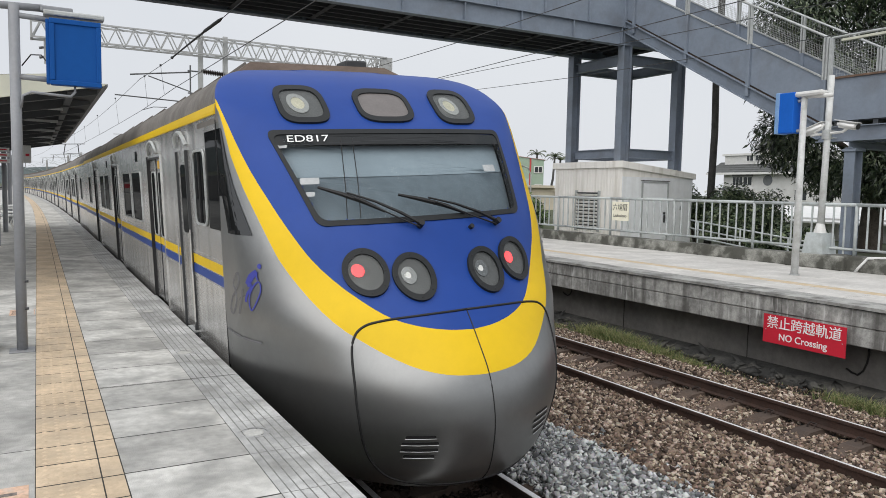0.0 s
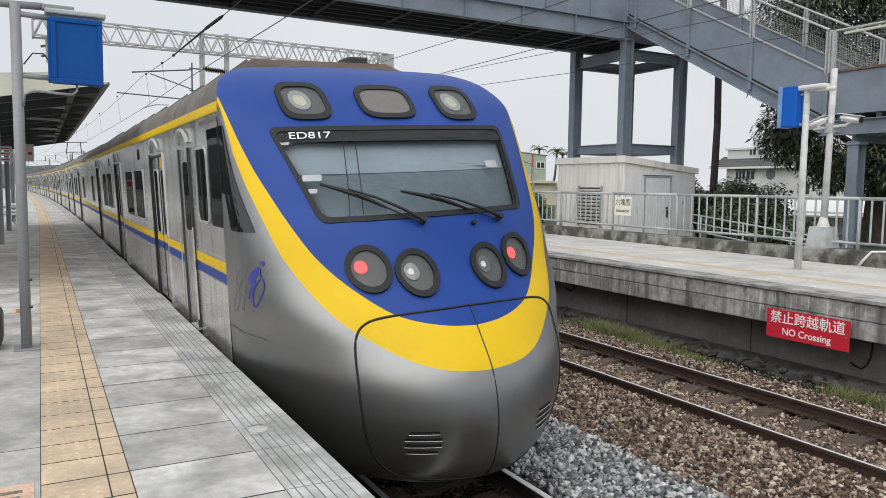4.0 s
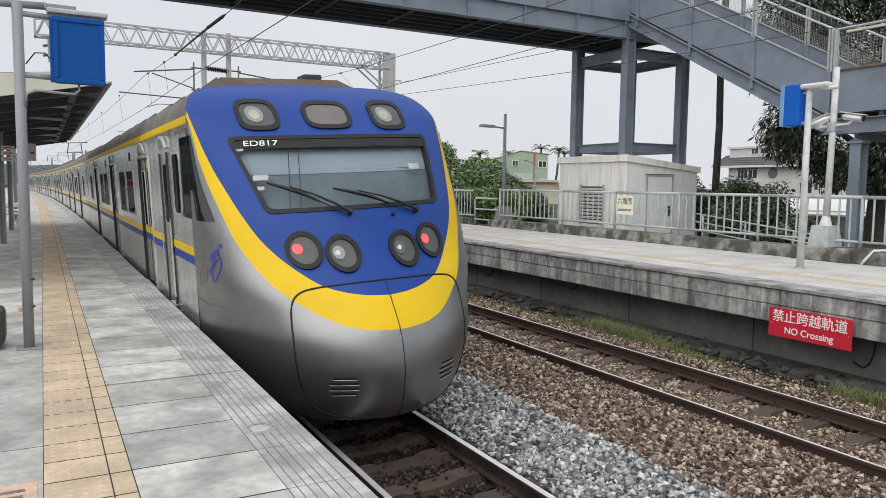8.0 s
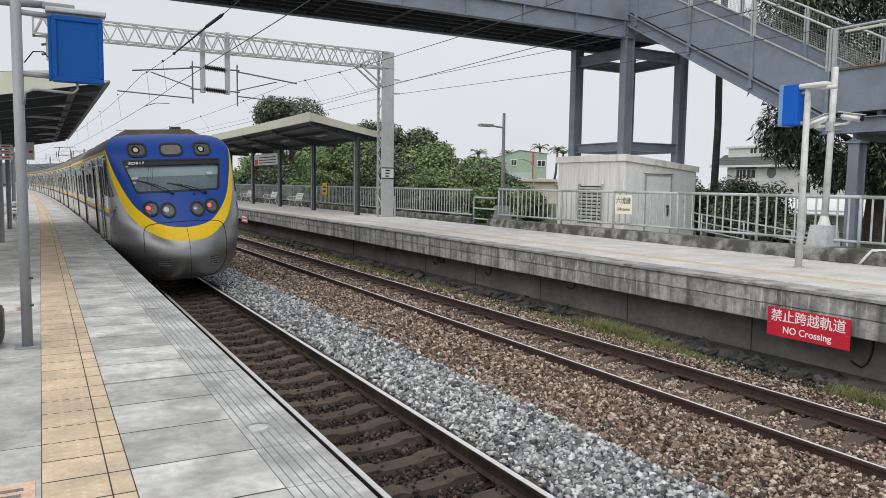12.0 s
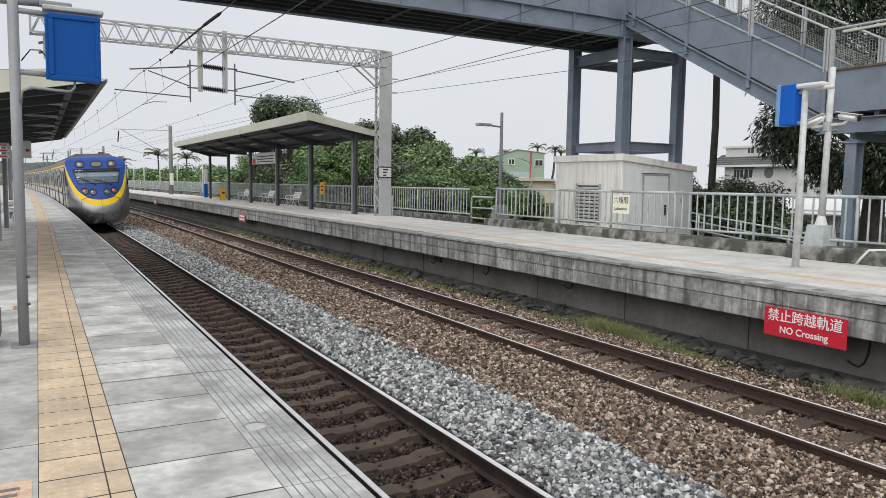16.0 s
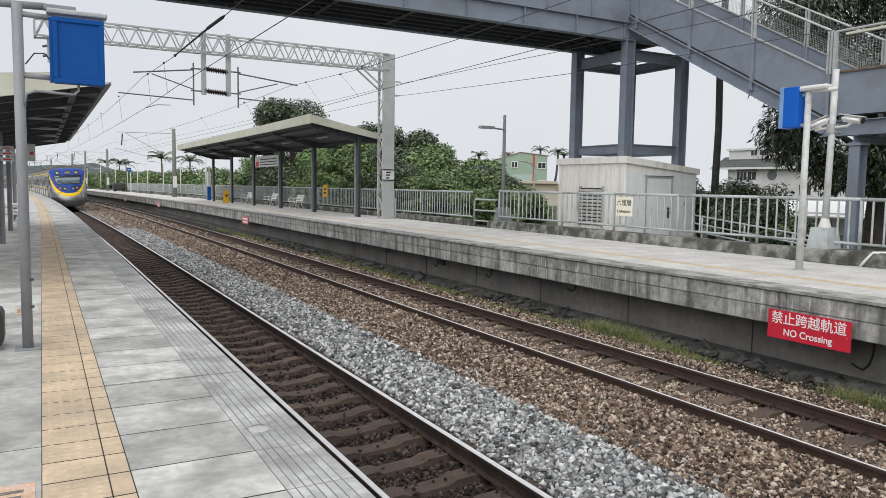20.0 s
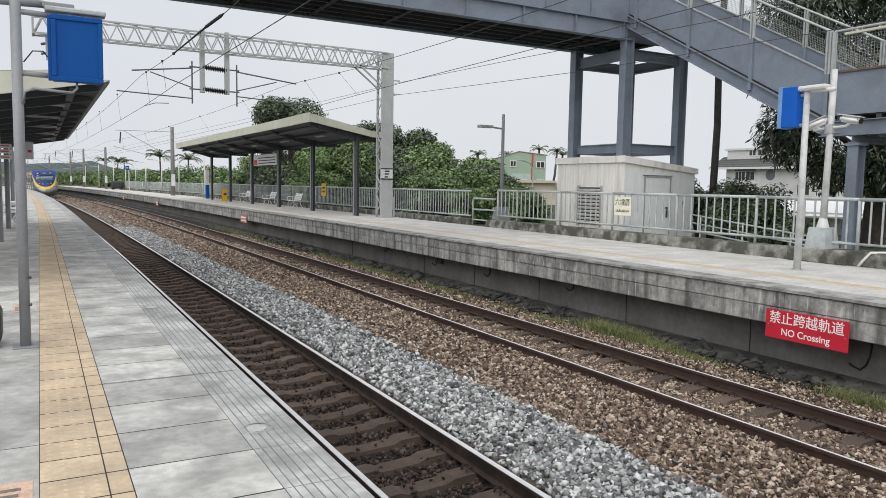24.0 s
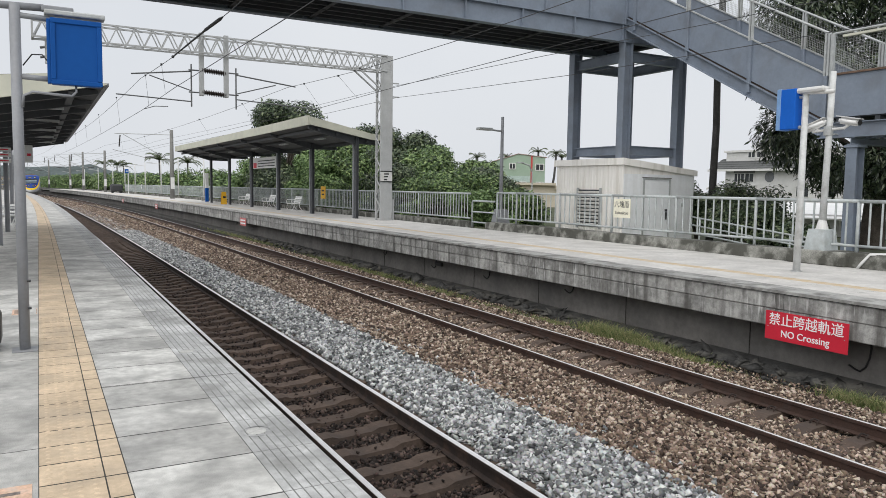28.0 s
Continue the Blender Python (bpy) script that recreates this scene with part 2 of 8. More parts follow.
SOIL = mat("ground_soil_and_grass", (0.085, 0.10, 0.05), 1.0, vary=0.4, scale=0.5, fine=8, bump=0.6)
RED_SIGN = mat("red_sign_face", (0.62, 0.02, 0.045), 0.5, vary=0.04, scale=2, bump=0.0)
BLACK = mat("black_rubber", (0.012, 0.012, 0.013), 0.6, vary=0.1)
DARK_METAL = mat("dark_metal", (0.05, 0.052, 0.055), 0.5, metal=0.3, vary=0.1)
YELLOW_SIGN = mat("yellow_plastic", (0.75, 0.42, 0.02), 0.5, vary=0.06)
POST_WHITE = mat("worn_white_post_paint", (0.62, 0.635, 0.63), 0.5, vary=0.08, scale=4, bump=0.05, dirt=(0.36, 0.36, 0.34), dirt_amount=0.6, dirt_scale=5)
HUT_GREY = mat("pale_grey_panel_paint", (0.87, 0.89, 0.91), 0.5, vary=0.05, scale=1.0, bump=0.04, dirt=(0.55, 0.55, 0.52), dirt_amount=0.25, dirt_scale=4, streak=True)
INK = mat("black_ink", (0.02, 0.02, 0.02), 0.6, vary=0.02, bump=0)
WHITE_INK = mat("white_lettering", (0.88, 0.88, 0.88), 0.6, vary=0.02, bump=0)


# ---- building helpers ----
def thing(name, label, category, group="", at=(0, 0, 0), rz=0.0, kind=""):
    e = new(name)
    e.empty_display_size = 0.2
    e.matrix_world = Matrix.Translation(at) @ Matrix.Rotation(rz, 4, "Z")
    return tagged(e, label, category, group, kind)


def mesh_of(name, bm, material, smooth=False):
    me = bpy.data.meshes.new(name)
    bm.normal_update()
    bm.to_mesh(me)
    bm.free()
    me.materials.append(material)
    if smooth:
        me.polygons.foreach_set("use_smooth", [True] * len(me.polygons))
    return me


def part(name, bm, material, parent=None, label="", smooth=False):
    ob = new(name, mesh_of(name, bm, material, smooth))
    if parent:
        ob.parent = parent
    return tagged(ob, label)


def piece(name, me, parent, m=None):
    ob = new(name, me)
    if parent:
        ob.parent = parent
    if m is not None:
        ob.matrix_basis = m
    return ob


def box(x0, x1, y0, y1, z0, z1, bm=None, bevel=0.0):
    bm = bm or bmesh.new()
    v = [bm.verts.new((x, y, z)) for z in (z0, z1) for y in (y0, y1) for x in (x0, x1)]
    fs = [bm.faces.new([v[i] for i in f]) for f in ((0, 2, 3, 1), (4, 5, 7, 6), (0, 1, 5, 4), (2, 6, 7, 3), (0, 4, 6, 2), (1, 3, 7, 5))]
    if bevel:
        es = list({e for f in fs for e in f.edges})
        bmesh.ops.bevel(bm, geom=es, offset=bevel, segments=2, affect="EDGES", profile=0.5)
    return bm


def bar(a, b, w, h=None, bm=None, up=(0, 0, 1)):
    """A rectangular bar from a to b, w wide and h high."""
    h = h or w
    bm = bm or bmesh.new()
    a, b = Vector(a), Vector(b)
    d = (b - a).normalized()
    u = Vector(up)
    if abs(d.dot(u)) > 0.98:
        u = Vector((0, 1, 0))
    s = d.cross(u).normalized()
    u = s.cross(d).normalized()
    v = [bm.verts.new(p + s * (i * w / 2) + u * (j * h / 2)) for p in (a, b) for i, j in ((-1, -1), (1, -1), (1, 1), (-1, 1))]
    for f in ((0, 1, 2, 3), (7, 6, 5, 4), (0, 4, 5, 1), (1, 5, 6, 2), (2, 6, 7, 3), (3, 7, 4, 0)):
        bm.faces.new([v[i] for i in f])
    return bm


def tube(points, r, seg=10, bm=None, cap=True, taper=None):
    """A round tube along points; taper gives a radius for each."""
    bm = bm or bmesh.new()
    pts = [Vector(p) for p in points]
    rings = []
    for i, p in enumerate(pts):
        d = (pts[min(i + 1, len(pts) - 1)] - pts[max(i - 1, 0)]).normalized()
        u = Vector((0, 0, 1)) if abs(d.z) < 0.95 else Vector((0, 1, 0))
        s = d.cross(u).normalized()
        u = s.cross(d)
        rr = taper[i] if taper else r
        rings.append([bm.verts.new(p + (s * math.cos(k) + u * math.sin(k)) * rr) for k in (2 * math.pi * j / seg for j in range(seg))])
    for a, b in zip(rings, rings[1:]):
        for j in range(seg):
            bm.faces.new((a[j], a[(j + 1) % seg], b[(j + 1) % seg], b[j]))
    if cap:
        bm.faces.new(rings[0][::-1])
        bm.faces.new(rings[-1])
    return bm


def sweep(profile, stations, bm=None, closed=True, caps=True):
    """An outline of (offset, height) points carried along the line through the stations."""
    bm = bm or bmesh.new()
    rings = []
    for s in stations:
        ring = []
        for o, z in profile:
            x, y, a = on(s, o)
            ring.append(bm.verts.new((x, y, z)))
        rings.append(ring)
    k = len(profile)
    for a, b in zip(rings, rings[1:]):
        for j in range(k if closed else k - 1):
            bm.faces.new((a[j], b[j], b[(j + 1) % k], a[(j + 1) % k]))
    if closed and caps:
        bm.faces.new(rings[0])
        bm.faces.new(rings[-1][::-1])
    return bm


def rect(o0, o1, z0, z1):
    return [(o0, z0), (o0, z1), (o1, z1), (o1, z0)]


def steps(a, b, d):
    k = max(1, round((b - a) / d))
    return [a + (b - a) * i / k for i in range(k + 1)]


def lettering(name, body, size, material, parent, m, depth=0.002, align="CENTER", bold=0.0):
    cu = bpy.data.curves.new(name, "FONT")
    cu.body, cu.size, cu.extrude, cu.offset = body, size, depth, bold
    cu.align_x, cu.align_y = align, "CENTER"
    tmp = bpy.data.objects.new(name, cu)
    scene.collection.objects.link(tmp)
    me = bpy.data.meshes.new_from_object(tmp.evaluated_get(bpy.context.evaluated_depsgraph_get()))
    bpy.data.objects.remove(tmp)
    me.materials.clear()
    me.materials.append(material)
    ob = new(name, me)
    if parent:
        ob.parent = parent
    ob.matrix_basis = m
    return ob


FACING_TRACK = Matrix(((0, 0, -1, 0), (-1, 0, 0, 0), (0, 1, 0, 0), (0, 0, 0, 1)))   # text plane that looks towards -x
FACING_SOUTH = Matrix(((1, 0, 0, 0), (0, 0, -1, 0), (0, 1, 0, 0), (0, 0, 0, 1)))    # text plane that looks towards -y


# ---- large structure ----
FAR_S = 330.0
LONG = [-14, -6, 0, 6, 14, 21] + steps(27, FAR_S, 9)

# ground: one sheet to the horizon, with the sunken bed of the tracks
gb = bmesh.new()
xs = [-1500, -400, -60, -12, -4, -0.6, 0.5, 8.6, 9.6, 13.6, 15, 30, 80, 400, 1500]
ys = [-400, -60, -14, 0, 21, 60, 120, 200, 300, 420, 700, 1500, 3000]
grid = []
for y in ys:
    row = []
    for x in xs:
        px = on(y, x)[0] if 0 < y < 430 and abs(x) < 100 else (x - (y - 21) ** 2 / 2 / RADIUS * 0.4 if y >= 430 and abs(x) < 100 else x)
        z = -1.42 if x < 13 else -0.25 if x < 100 else -0.4
        row.append(gb.verts.new((px, y, z)))
    grid.append(row)
for a, b in zip(grid, grid[1:]):
    for i in range(len(xs) - 1):
        gb.faces.new((a[i], a[i + 1], b[i + 1], b[i]))
tagged(part("ground", gb, SOIL), "earth and grass ground around the railway", "ground", kind="structure")

# ballast bed under both tracks
bed = [(0.15, -1.55), (0.2, -1.40), (0.7, -1.395), (1.1, -1.365), (2.2, -1.315), (2.45, -1.25), (2.7, -1.215), (3.3, -1.22), (4.0, -1.25), (5.2, -1.27), (7.0, -1.27), (7.5, -1.30), (8.2, -1.38), (9.2, -1.4), (9.2, -1.55)]
tagged(part("trackbed", sweep(bed, [-14, -6, 0, 6, 14, 21] + steps(27, 420, 9)), BED), "near-black bed under the two tracks, painting the shaded gaps between stones", "trackbed", kind="structure")


def railway_track(centre, cant, group, length, steel, worn, lift=0.0):
    lean = math.tan(radians(cant))
    track = thing("railway_track", "narrow-gauge track with rusty rails on stained sleepers", "railway track", group)
    head = GAUGE / 2 + 0.0325
    for side in (-1, 1):
        o, z = centre + side * head, RAIL_Z + lift + side * head * lean
        outline = [(-0.064, -0.153), (-0.064, -0.143), (-0.012, -0.128), (-0.009, -0.045), (-0.0325, -0.034), (-0.0325, -0.007), (-0.027, -0.001),
                   (0.027, -0.001), (0.0325, -0.007), (0.0325, -0.034), (0.009, -0.045), (0.012, -0.128), (0.064, -0.143), (0.064, -0.153)]
        st = [-14, -6, 0, 6, 14, 21] + steps(26, length, 5)
        rail = part("rail", sweep([(o + a, z + b) for a, b in outline], st), steel, track, "steel rail with rusty brown sides")
        part("rail_head", sweep([(o + a, z + b) for a, b in ((-worn - 0.0055, -0.004 - 0.008 * (worn > 0.02)), (-worn, 0.0015), (worn, 0.0015), (worn + 0.0055, -0.004))], st), RAIL_TOP, rail, "worn running surface with the sky glint in its pale colour")
    # sleepers, each an object on one shared mesh
    bm = bmesh.new()
    prof = [(-1.0, -0.02), (-0.95, 0.0), (-0.28, 0.0), (-0.2, -0.03), (0.2, -0.03), (0.28, 0.0), (0.95, 0.0), (1.0, -0.02)]
    low = [bm.verts.new((x, y, -0.18)) for y in (-0.13, 0.13) for x in (-1.0, 1.0)]
    a = [bm.verts.new((x, -0.105, z)) for x, z in prof]
    b = [bm.verts.new((x, 0.105, z)) for x, z in prof]
    for i in range(len(prof) - 1):
        bm.faces.new((a[i], a[i + 1], b[i + 1], b[i]))
    bm.faces.new([low[0], low[1]] + a[::-1])
    bm.faces.new([low[3], low[2]] + b)
    bm.faces.new((low[0], a[0], b[0], low[2]))
    bm.faces.new((low[1], low[3], b[-1], a[-1]))
    me = mesh_of("sleeper", bm, SLEEPER)
    cme = mesh_of("rail_clip", tube([(-0.035, -0.045, 0.0), (-0.03, -0.04, 0.03), (0.02, -0.04, 0.045), (0.03, 0.0, 0.04), (0.02, 0.04, 0.045), (-0.03, 0.04, 0.03), (-0.035, 0.045, 0.0)], 0.011, 5), RUST)
    s, k = -4.0, 0
    while s < min(length, 150) and k < 290:
        x, y, h = on(s, centre)
        m = Matrix.Translation((x, y, RAIL_Z + lift - 0.153)) @ Matrix.Rotation(h + random.uniform(-0.012, 0.012), 4, "Z") @ Matrix.Rotation(-radians(cant), 4, "Y")
        piece("sleeper", me, track, m)
        if 1.5 < s < 16:
            for cx in (-head - 0.095, -head + 0.095, head - 0.095, head + 0.095):
                piece("rail_clip", cme, track, m @ Matrix.Translation((cx, 0, 0)))
        s, k = s + 0.575, k + 1
    return track


railway_track(TRACK_1, CANT, "tracks of the station", 400, RUST, 0.027)
railway_track(TRACK_2, 3.0, "tracks of the station", 400, RUST_BROWN, 0.014, 0.018)

# near platform: slab body, tactile strip, jointed surface slabs, grooved edge
near_body = sweep([(-0.16, -1.5), (-0.16, -0.3), (0.0, -0.28), (0.0, -0.006), (-6.5, -0.006), (-6.5, -1.5)], LONG)
platform_near = tagged(part("platform_near", near_body, GRIMY_WALL), "concrete station platform with grooved edge", "platform", kind="structure")


def strip_pieces(name, o0, o1, z, thick, s0, s1, pitch, gap, material, parent, far=None, first=0.0):
    """Paving pieces of one size in a row along the line, with open joints; the rest beyond far is one swept strip."""
    if s1 > s0:
        bm = bmesh.new()
        box(-(o1 - o0) / 2, (o1 - o0) / 2, -pitch / 2 + gap / 2, pitch / 2 - gap / 2, -thick, 0, bm)
        top = [e for e in bm.edges if all(v.co.z > -0.001 for v in e.verts)]
        bmesh.ops.bevel(bm, geom=top, offset=min(0.0008, thick * 0.5), segments=1, affect="EDGES")
        me = mesh_of(name, bm, material)
        s = s0 + first
        while s < s1:
            x, y, h = on(s + pitch / 2, (o0 + o1) / 2)
            piece(name, me, parent, Matrix.Translation((x, y, z + random.uniform(-0.00015, 0.00015))) @ Matrix.Rotation(h, 4, "Z"))
            s += pitch
        s1 = s
    else:
        s1 = s0
    if far:
        part(name, sweep(rect(o0, o1, z - thick, z), steps(s1 + 0.01, far, 7)), material, parent)


joints = part("joint_bed", sweep(rect(-6.3, -0.352, -0.0055, -0.0016), LONG), JOINT_AND_LIP_SHADE, platform_near, "dark dirt in the joints")
for o0, o1, m_ in ((-1.395, -1.105, TACTILE), (-1.098, -1.0, TACTILE), (-0.994, -0.355, CONCRETE), (-4.4, -1.399, CONCRETE), (-0.35, -0.02, CONC_EDGE)):
    part("paving_strip", sweep(rect(o0, o1, -0.0014, -0.0002), [-14, -6, 1.6]), m_, platform_near)
strip_pieces("tactile_tile", -1.395, -1.105, 0.0, 0.0012, 1.594, 60, 0.297, 0.014, TACTILE, platform_near, 160)
strip_pieces("border_tile", -1.098, -1.0, 0.0, 0.0012, 1.594, 60, 0.297, 0.014, TACTILE, platform_near, 160)
strip_pieces("paving_slab", -0.994, -0.355, -0.0001, 0.0012, 1.607, 60, 0.592, 0.014, CONCRETE, platform_near, 160)
strip_pieces("paving_slab", -4.4, -1.399, -0.0001, 0.0012, 2.19, 40, 2.37, 0.011, CONCRETE, platform_near, 160)
tagged(part("inner_paving", sweep(rect(-6.4, -4.405, -0.0014, -0.0002), LONG), CONCRETE, platform_near), "plain concrete paving")
for i in range(7):
    o = -0.35 + i * 0.0482
    strip_pieces("edge_slab", o, o + (0.0405 if i < 6 else 0.0595), -0.0001, 0.0012, 1.607, 45, 0.592, 0.008, CONC_EDGE, platform_near, 150)
part("expansion_joint", box(-1.0, -0.02, 5.762, 5.770, -0.001, 0.0006), JOINT_AND_LIP_SHADE, platform_near, "dark open joint across the edge")
part("groove_bed", sweep(rect(-0.352, -0.0, -0.0055, -0.0018), LONG), GROOVE, platform_near, "grey dirt in the grooves")
# tactile domes on the strip nearest the camera
dome = bmesh.new()
for s in steps(1.9, 9.0, 0.06):
    for k in range(4):
        x, y = -1.35 + k * 0.067, s
        c = dome.verts.new((x, y, 0.0045))
        ring = [dome.verts.new((x + 0.016 * math.cos(q), y + 0.016 * math.sin(q), 0.0005)) for q in (j * math.pi / 4 for j in range(8))]
        for j in range(8):
            dome.faces.new((c, ring[j], ring[(j + 1) % 8]))
tagged(part("tactile_studs", dome, TACTILE, platform_near), "low round studs on the tactile tiles", kind="stuff")

# unseen wall added behind the near platform: blocks horizon light and darkens train reflections
tagged(part("back_wall", sweep(rect(-6.75, -6.55, -1.5, 1.3), LONG), CONC_DARK), "unseen plain wall added to darken reflections in the train side", "wall", kind="structure")

# far platform: deck, overhanging two-course edge, wall set back beneath it
deck = sweep([(FAR_EDGE + 0.04, -0.27), (FAR_EDGE + 0.04, -0.012), (13.1, -0.012), (13.1, -0.27)], LONG)
platform_far = tagged(part("platform_far", deck, CONC_OLD), "weathered concrete platform across the tracks", "platform", kind="structure")
far_joint = part("joint_bed", sweep(rect(FAR_EDGE + 0.02, 13.05, -0.0115, -0.003), LONG), JOINT_AND_LIP_SHADE, platform_far)
strip_pieces("edge_slab", FAR_EDGE - 0.03, FAR_EDGE + 0.55, 0.0, 0.045, -1, 62, 1.9, 0.01, CONC_LIP, platform_far, 190)
strip_pieces("paving_slab", FAR_EDGE + 0.56, 9.95, 0.0, 0.0025, -1, 62, 0.95, 0.014, CONC_DECK, platform_far, 190)
strip_pieces("tactile_tile", 9.96, 10.26, 0.0, 0.0025, -1, 40, 0.30, 0.005, TACTILE_2, platform_far, 190)
strip_pieces("paving_slab", 10.27, 13.09, 0.0, 0.0025, -1, 62, 1.9, 0.014, CONC_DECK, platform_far, 190)
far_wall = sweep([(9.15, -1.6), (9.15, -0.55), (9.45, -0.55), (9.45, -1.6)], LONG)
wall_under = tagged(part("retaining_wall", far_wall, CONC_DARK), "plain grey wall under the far platform, darkened for its shade", "wall", kind="structure")
# shadow line beneath the lip, drawn as a dark strip
part("lip_recess", sweep(rect(FAR_EDGE + 0.035, FAR_EDGE + 0.3, -0.07, -0.045), LONG), JOINT_AND_LIP_SHADE, platform_far, "dark strip that paints the shadow line under the platform lip")
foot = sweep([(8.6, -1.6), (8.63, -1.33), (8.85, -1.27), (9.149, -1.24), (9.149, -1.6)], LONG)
tagged(part("wall_footing", foot, FOOTING), "stone ledge along the wall foot, platform shade in its dark colour", "ledge", kind="structure")
# edge courses as separate blocks
for z0, z1, inset in ((-0.30, -0.062, 0.012), (-0.575, -0.304, 0.022)):
    bm = box(0, 0.62, -1.17, 1.17, z0, z1)
    bmesh.ops.bevel(bm, geom=list(bm.edges), offset=0.012, segments=1, affect="EDGES")
    me = mesh_of("edge_block", bm, CONC_OLD)
    s = -1.0
    while s < 66:
        x, y, h = on(s, FAR_EDGE + inset + random.uniform(-0.004, 0.004))
        piece("edge_block", me, platform_far, Matrix.Translation((x, y, random.uniform(-0.003, 0.003))) @ Matrix.Rotation(h, 4, "Z"))
        s += 2.345
    part("edge_course", sweep(rect(FAR_EDGE + inset, FAR_EDGE + 0.6, z0, z1), steps(s - 1.17, 190, 8)), CONC_OLD, platform_far)
# kerb that carries the fence
kerb = sweep([(13.08, -0.3), (13.1, 0.0), (13.13, 0.30), (13.5, 0.31), (13.55, -0.3)], [-14, -4, 2, 9.4] )
tagged(part("kerb", kerb, KERB), "stained concrete kerb behind the platform", "kerb", kind="structure")
kerb = sweep([(13.08, -0.3), (13.1, 0.0), (13.14, 0.26), (13.5, 0.27), (13.55, -0.3)], [9.42, 14, 19, 22.95])
tagged(part("kerb", kerb, KERB), "stained concrete kerb under the fence", "kerb", kind="structure")
kerb = sweep([(13.3, -0.3), (13.32, 0.22), (13.5, 0.23), (13.55, -0.3)], [24.45, 30] + steps(36, 190, 8))
tagged(part("kerb", kerb, KERB), "low concrete kerb under the fence", "kerb", kind="structure")


def fence_panel(s0, s1, o, z0, z1, pitch, group, ballast=0.021):
    x, y, h = on((s0 + s1) / 2, o)
    L = s1 - s0
    f = thing("fence", "pale grey steel railing with upright bars", "fence", group, (x, y, 0), h)
    part("top_rail", tube([(0, -L / 2, z1), (0, L / 2, z1)], 0.036, 8), FENCE_PAINT, f, smooth=True)
    part("bottom_rail", tube([(0, -L / 2, z0 + 0.12), (0, L / 2, z0 + 0.12)], 0.03, 8), FENCE_PAINT, f, smooth=True)
    part("post", tube([(0, L / 2, z0 - 0.04), (0, L / 2, z1 - 0.02)], 0.034, 8), FENCE_PAINT, f, smooth=True)
    me = mesh_of("baluster", tube([(0, 0, z0 + 0.13), (0, 0, z1 - 0.02)], ballast, 6, cap=False), FENCE_PAINT, True)
    k = round(L / pitch)
    for i in range(1, k):
        piece("baluster", me, f, Matrix.Translation((0, -L / 2 + L * i / k, 0)))
    return f


for i in range(8):
    fence_panel(1.665 + i * 2.455, 1.665 + (i + 1) * 2.455, 13.33, 0.31, 1.35, 0.241, "railing behind the far platform")
fence_panel(21.305, 22.54, 13.33, 0.31, 1.35, 0.241, "railing behind the far platform")
for i in range(22):
    fence_panel(24.55 + i * 4.5, 24.55 + (i + 1) * 4.5 - 0.04, 13.42, 0.22, 1.3, 0.22 if i < 10 else 0.3, "railing behind the far platform")


# ---- footbridge with its tower and stairs ----
TX0, TX1, TY0, TY1, BZ = 15.85, 18.35, 18.8, 21.4, 6.38


def h_beam(a, b, w, h, up=(0, 0, 1), t=0.022, bm=None):
    """An I-shaped steel section from a to b: two flanges and a web."""
    bm = bm or bmesh.new()
    a, b = Vector(a), Vector(b)
    d = (b - a).normalized()
    u = Vector(up)
    if abs(d.dot(u)) > 0.98:
        u = Vector((1, 0, 0))
    s = d.cross(u).normalized()
    u = s.cross(d).normalized()
    g, f, e = t * 0.4, h / 2, w / 2
    outline = [(-e, -f), (e, -f), (e, t - f), (g, t - f), (g, f - t), (e, f - t), (e, f), (-e, f), (-e, f - t), (-g, f - t), (-g, t - f), (-e, t - f)]
    ends = [[bm.verts.new(p + s * i + u * j) for i, j in outline] for p in (a, b)]
    for j in range(12):
        bm.faces.new((ends[0][j], ends[0][(j + 1) % 12], ends[1][(j + 1) % 12], ends[1][j]))
    bm.faces.new(ends[0][::-1])
    bm.faces.new(ends[1])
    return bm


bridge = thing("footbridge", "blue-grey painted steel footbridge with tower and stairs", "footbridge")
cols = ((TX0, TY0), (TX0, TY1), (TX1, TY0), (TX1, TY1))
for x, y in cols:
    c = part("column", h_beam((x, y, -0.3), (x, y, BZ + 0.05), 0.30, 0.36), STEEL_GREY, bridge, "H-section steel column")
for z, hh in ((2.86, 0.30), (5.95, 0.34)):
    for a, b in (((TX0, TY0), (TX0, TY1)), ((TX0, TY0), (TX1, TY0)), ((TX1, TY0), (TX1, TY1)), ((TX0, TY1), (TX1, TY1))):
        d = (Vector(b) - Vector(a)).normalized() * 0.19
        part("tie_beam", h_beam((a[0] + d.x, a[1] + d.y, z), (b[0] - d.x, b[1] - d.y, z), 0.18, hh), STEEL_GREY, bridge)
part("conduit", tube([(TX0 + 0.3, TY0 + 0.02, 2.2), (TX0 + 0.3, TY0 + 0.02, BZ - 0.1)], 0.035, 8), BLACK, bridge, "black cable conduit", smooth=True)
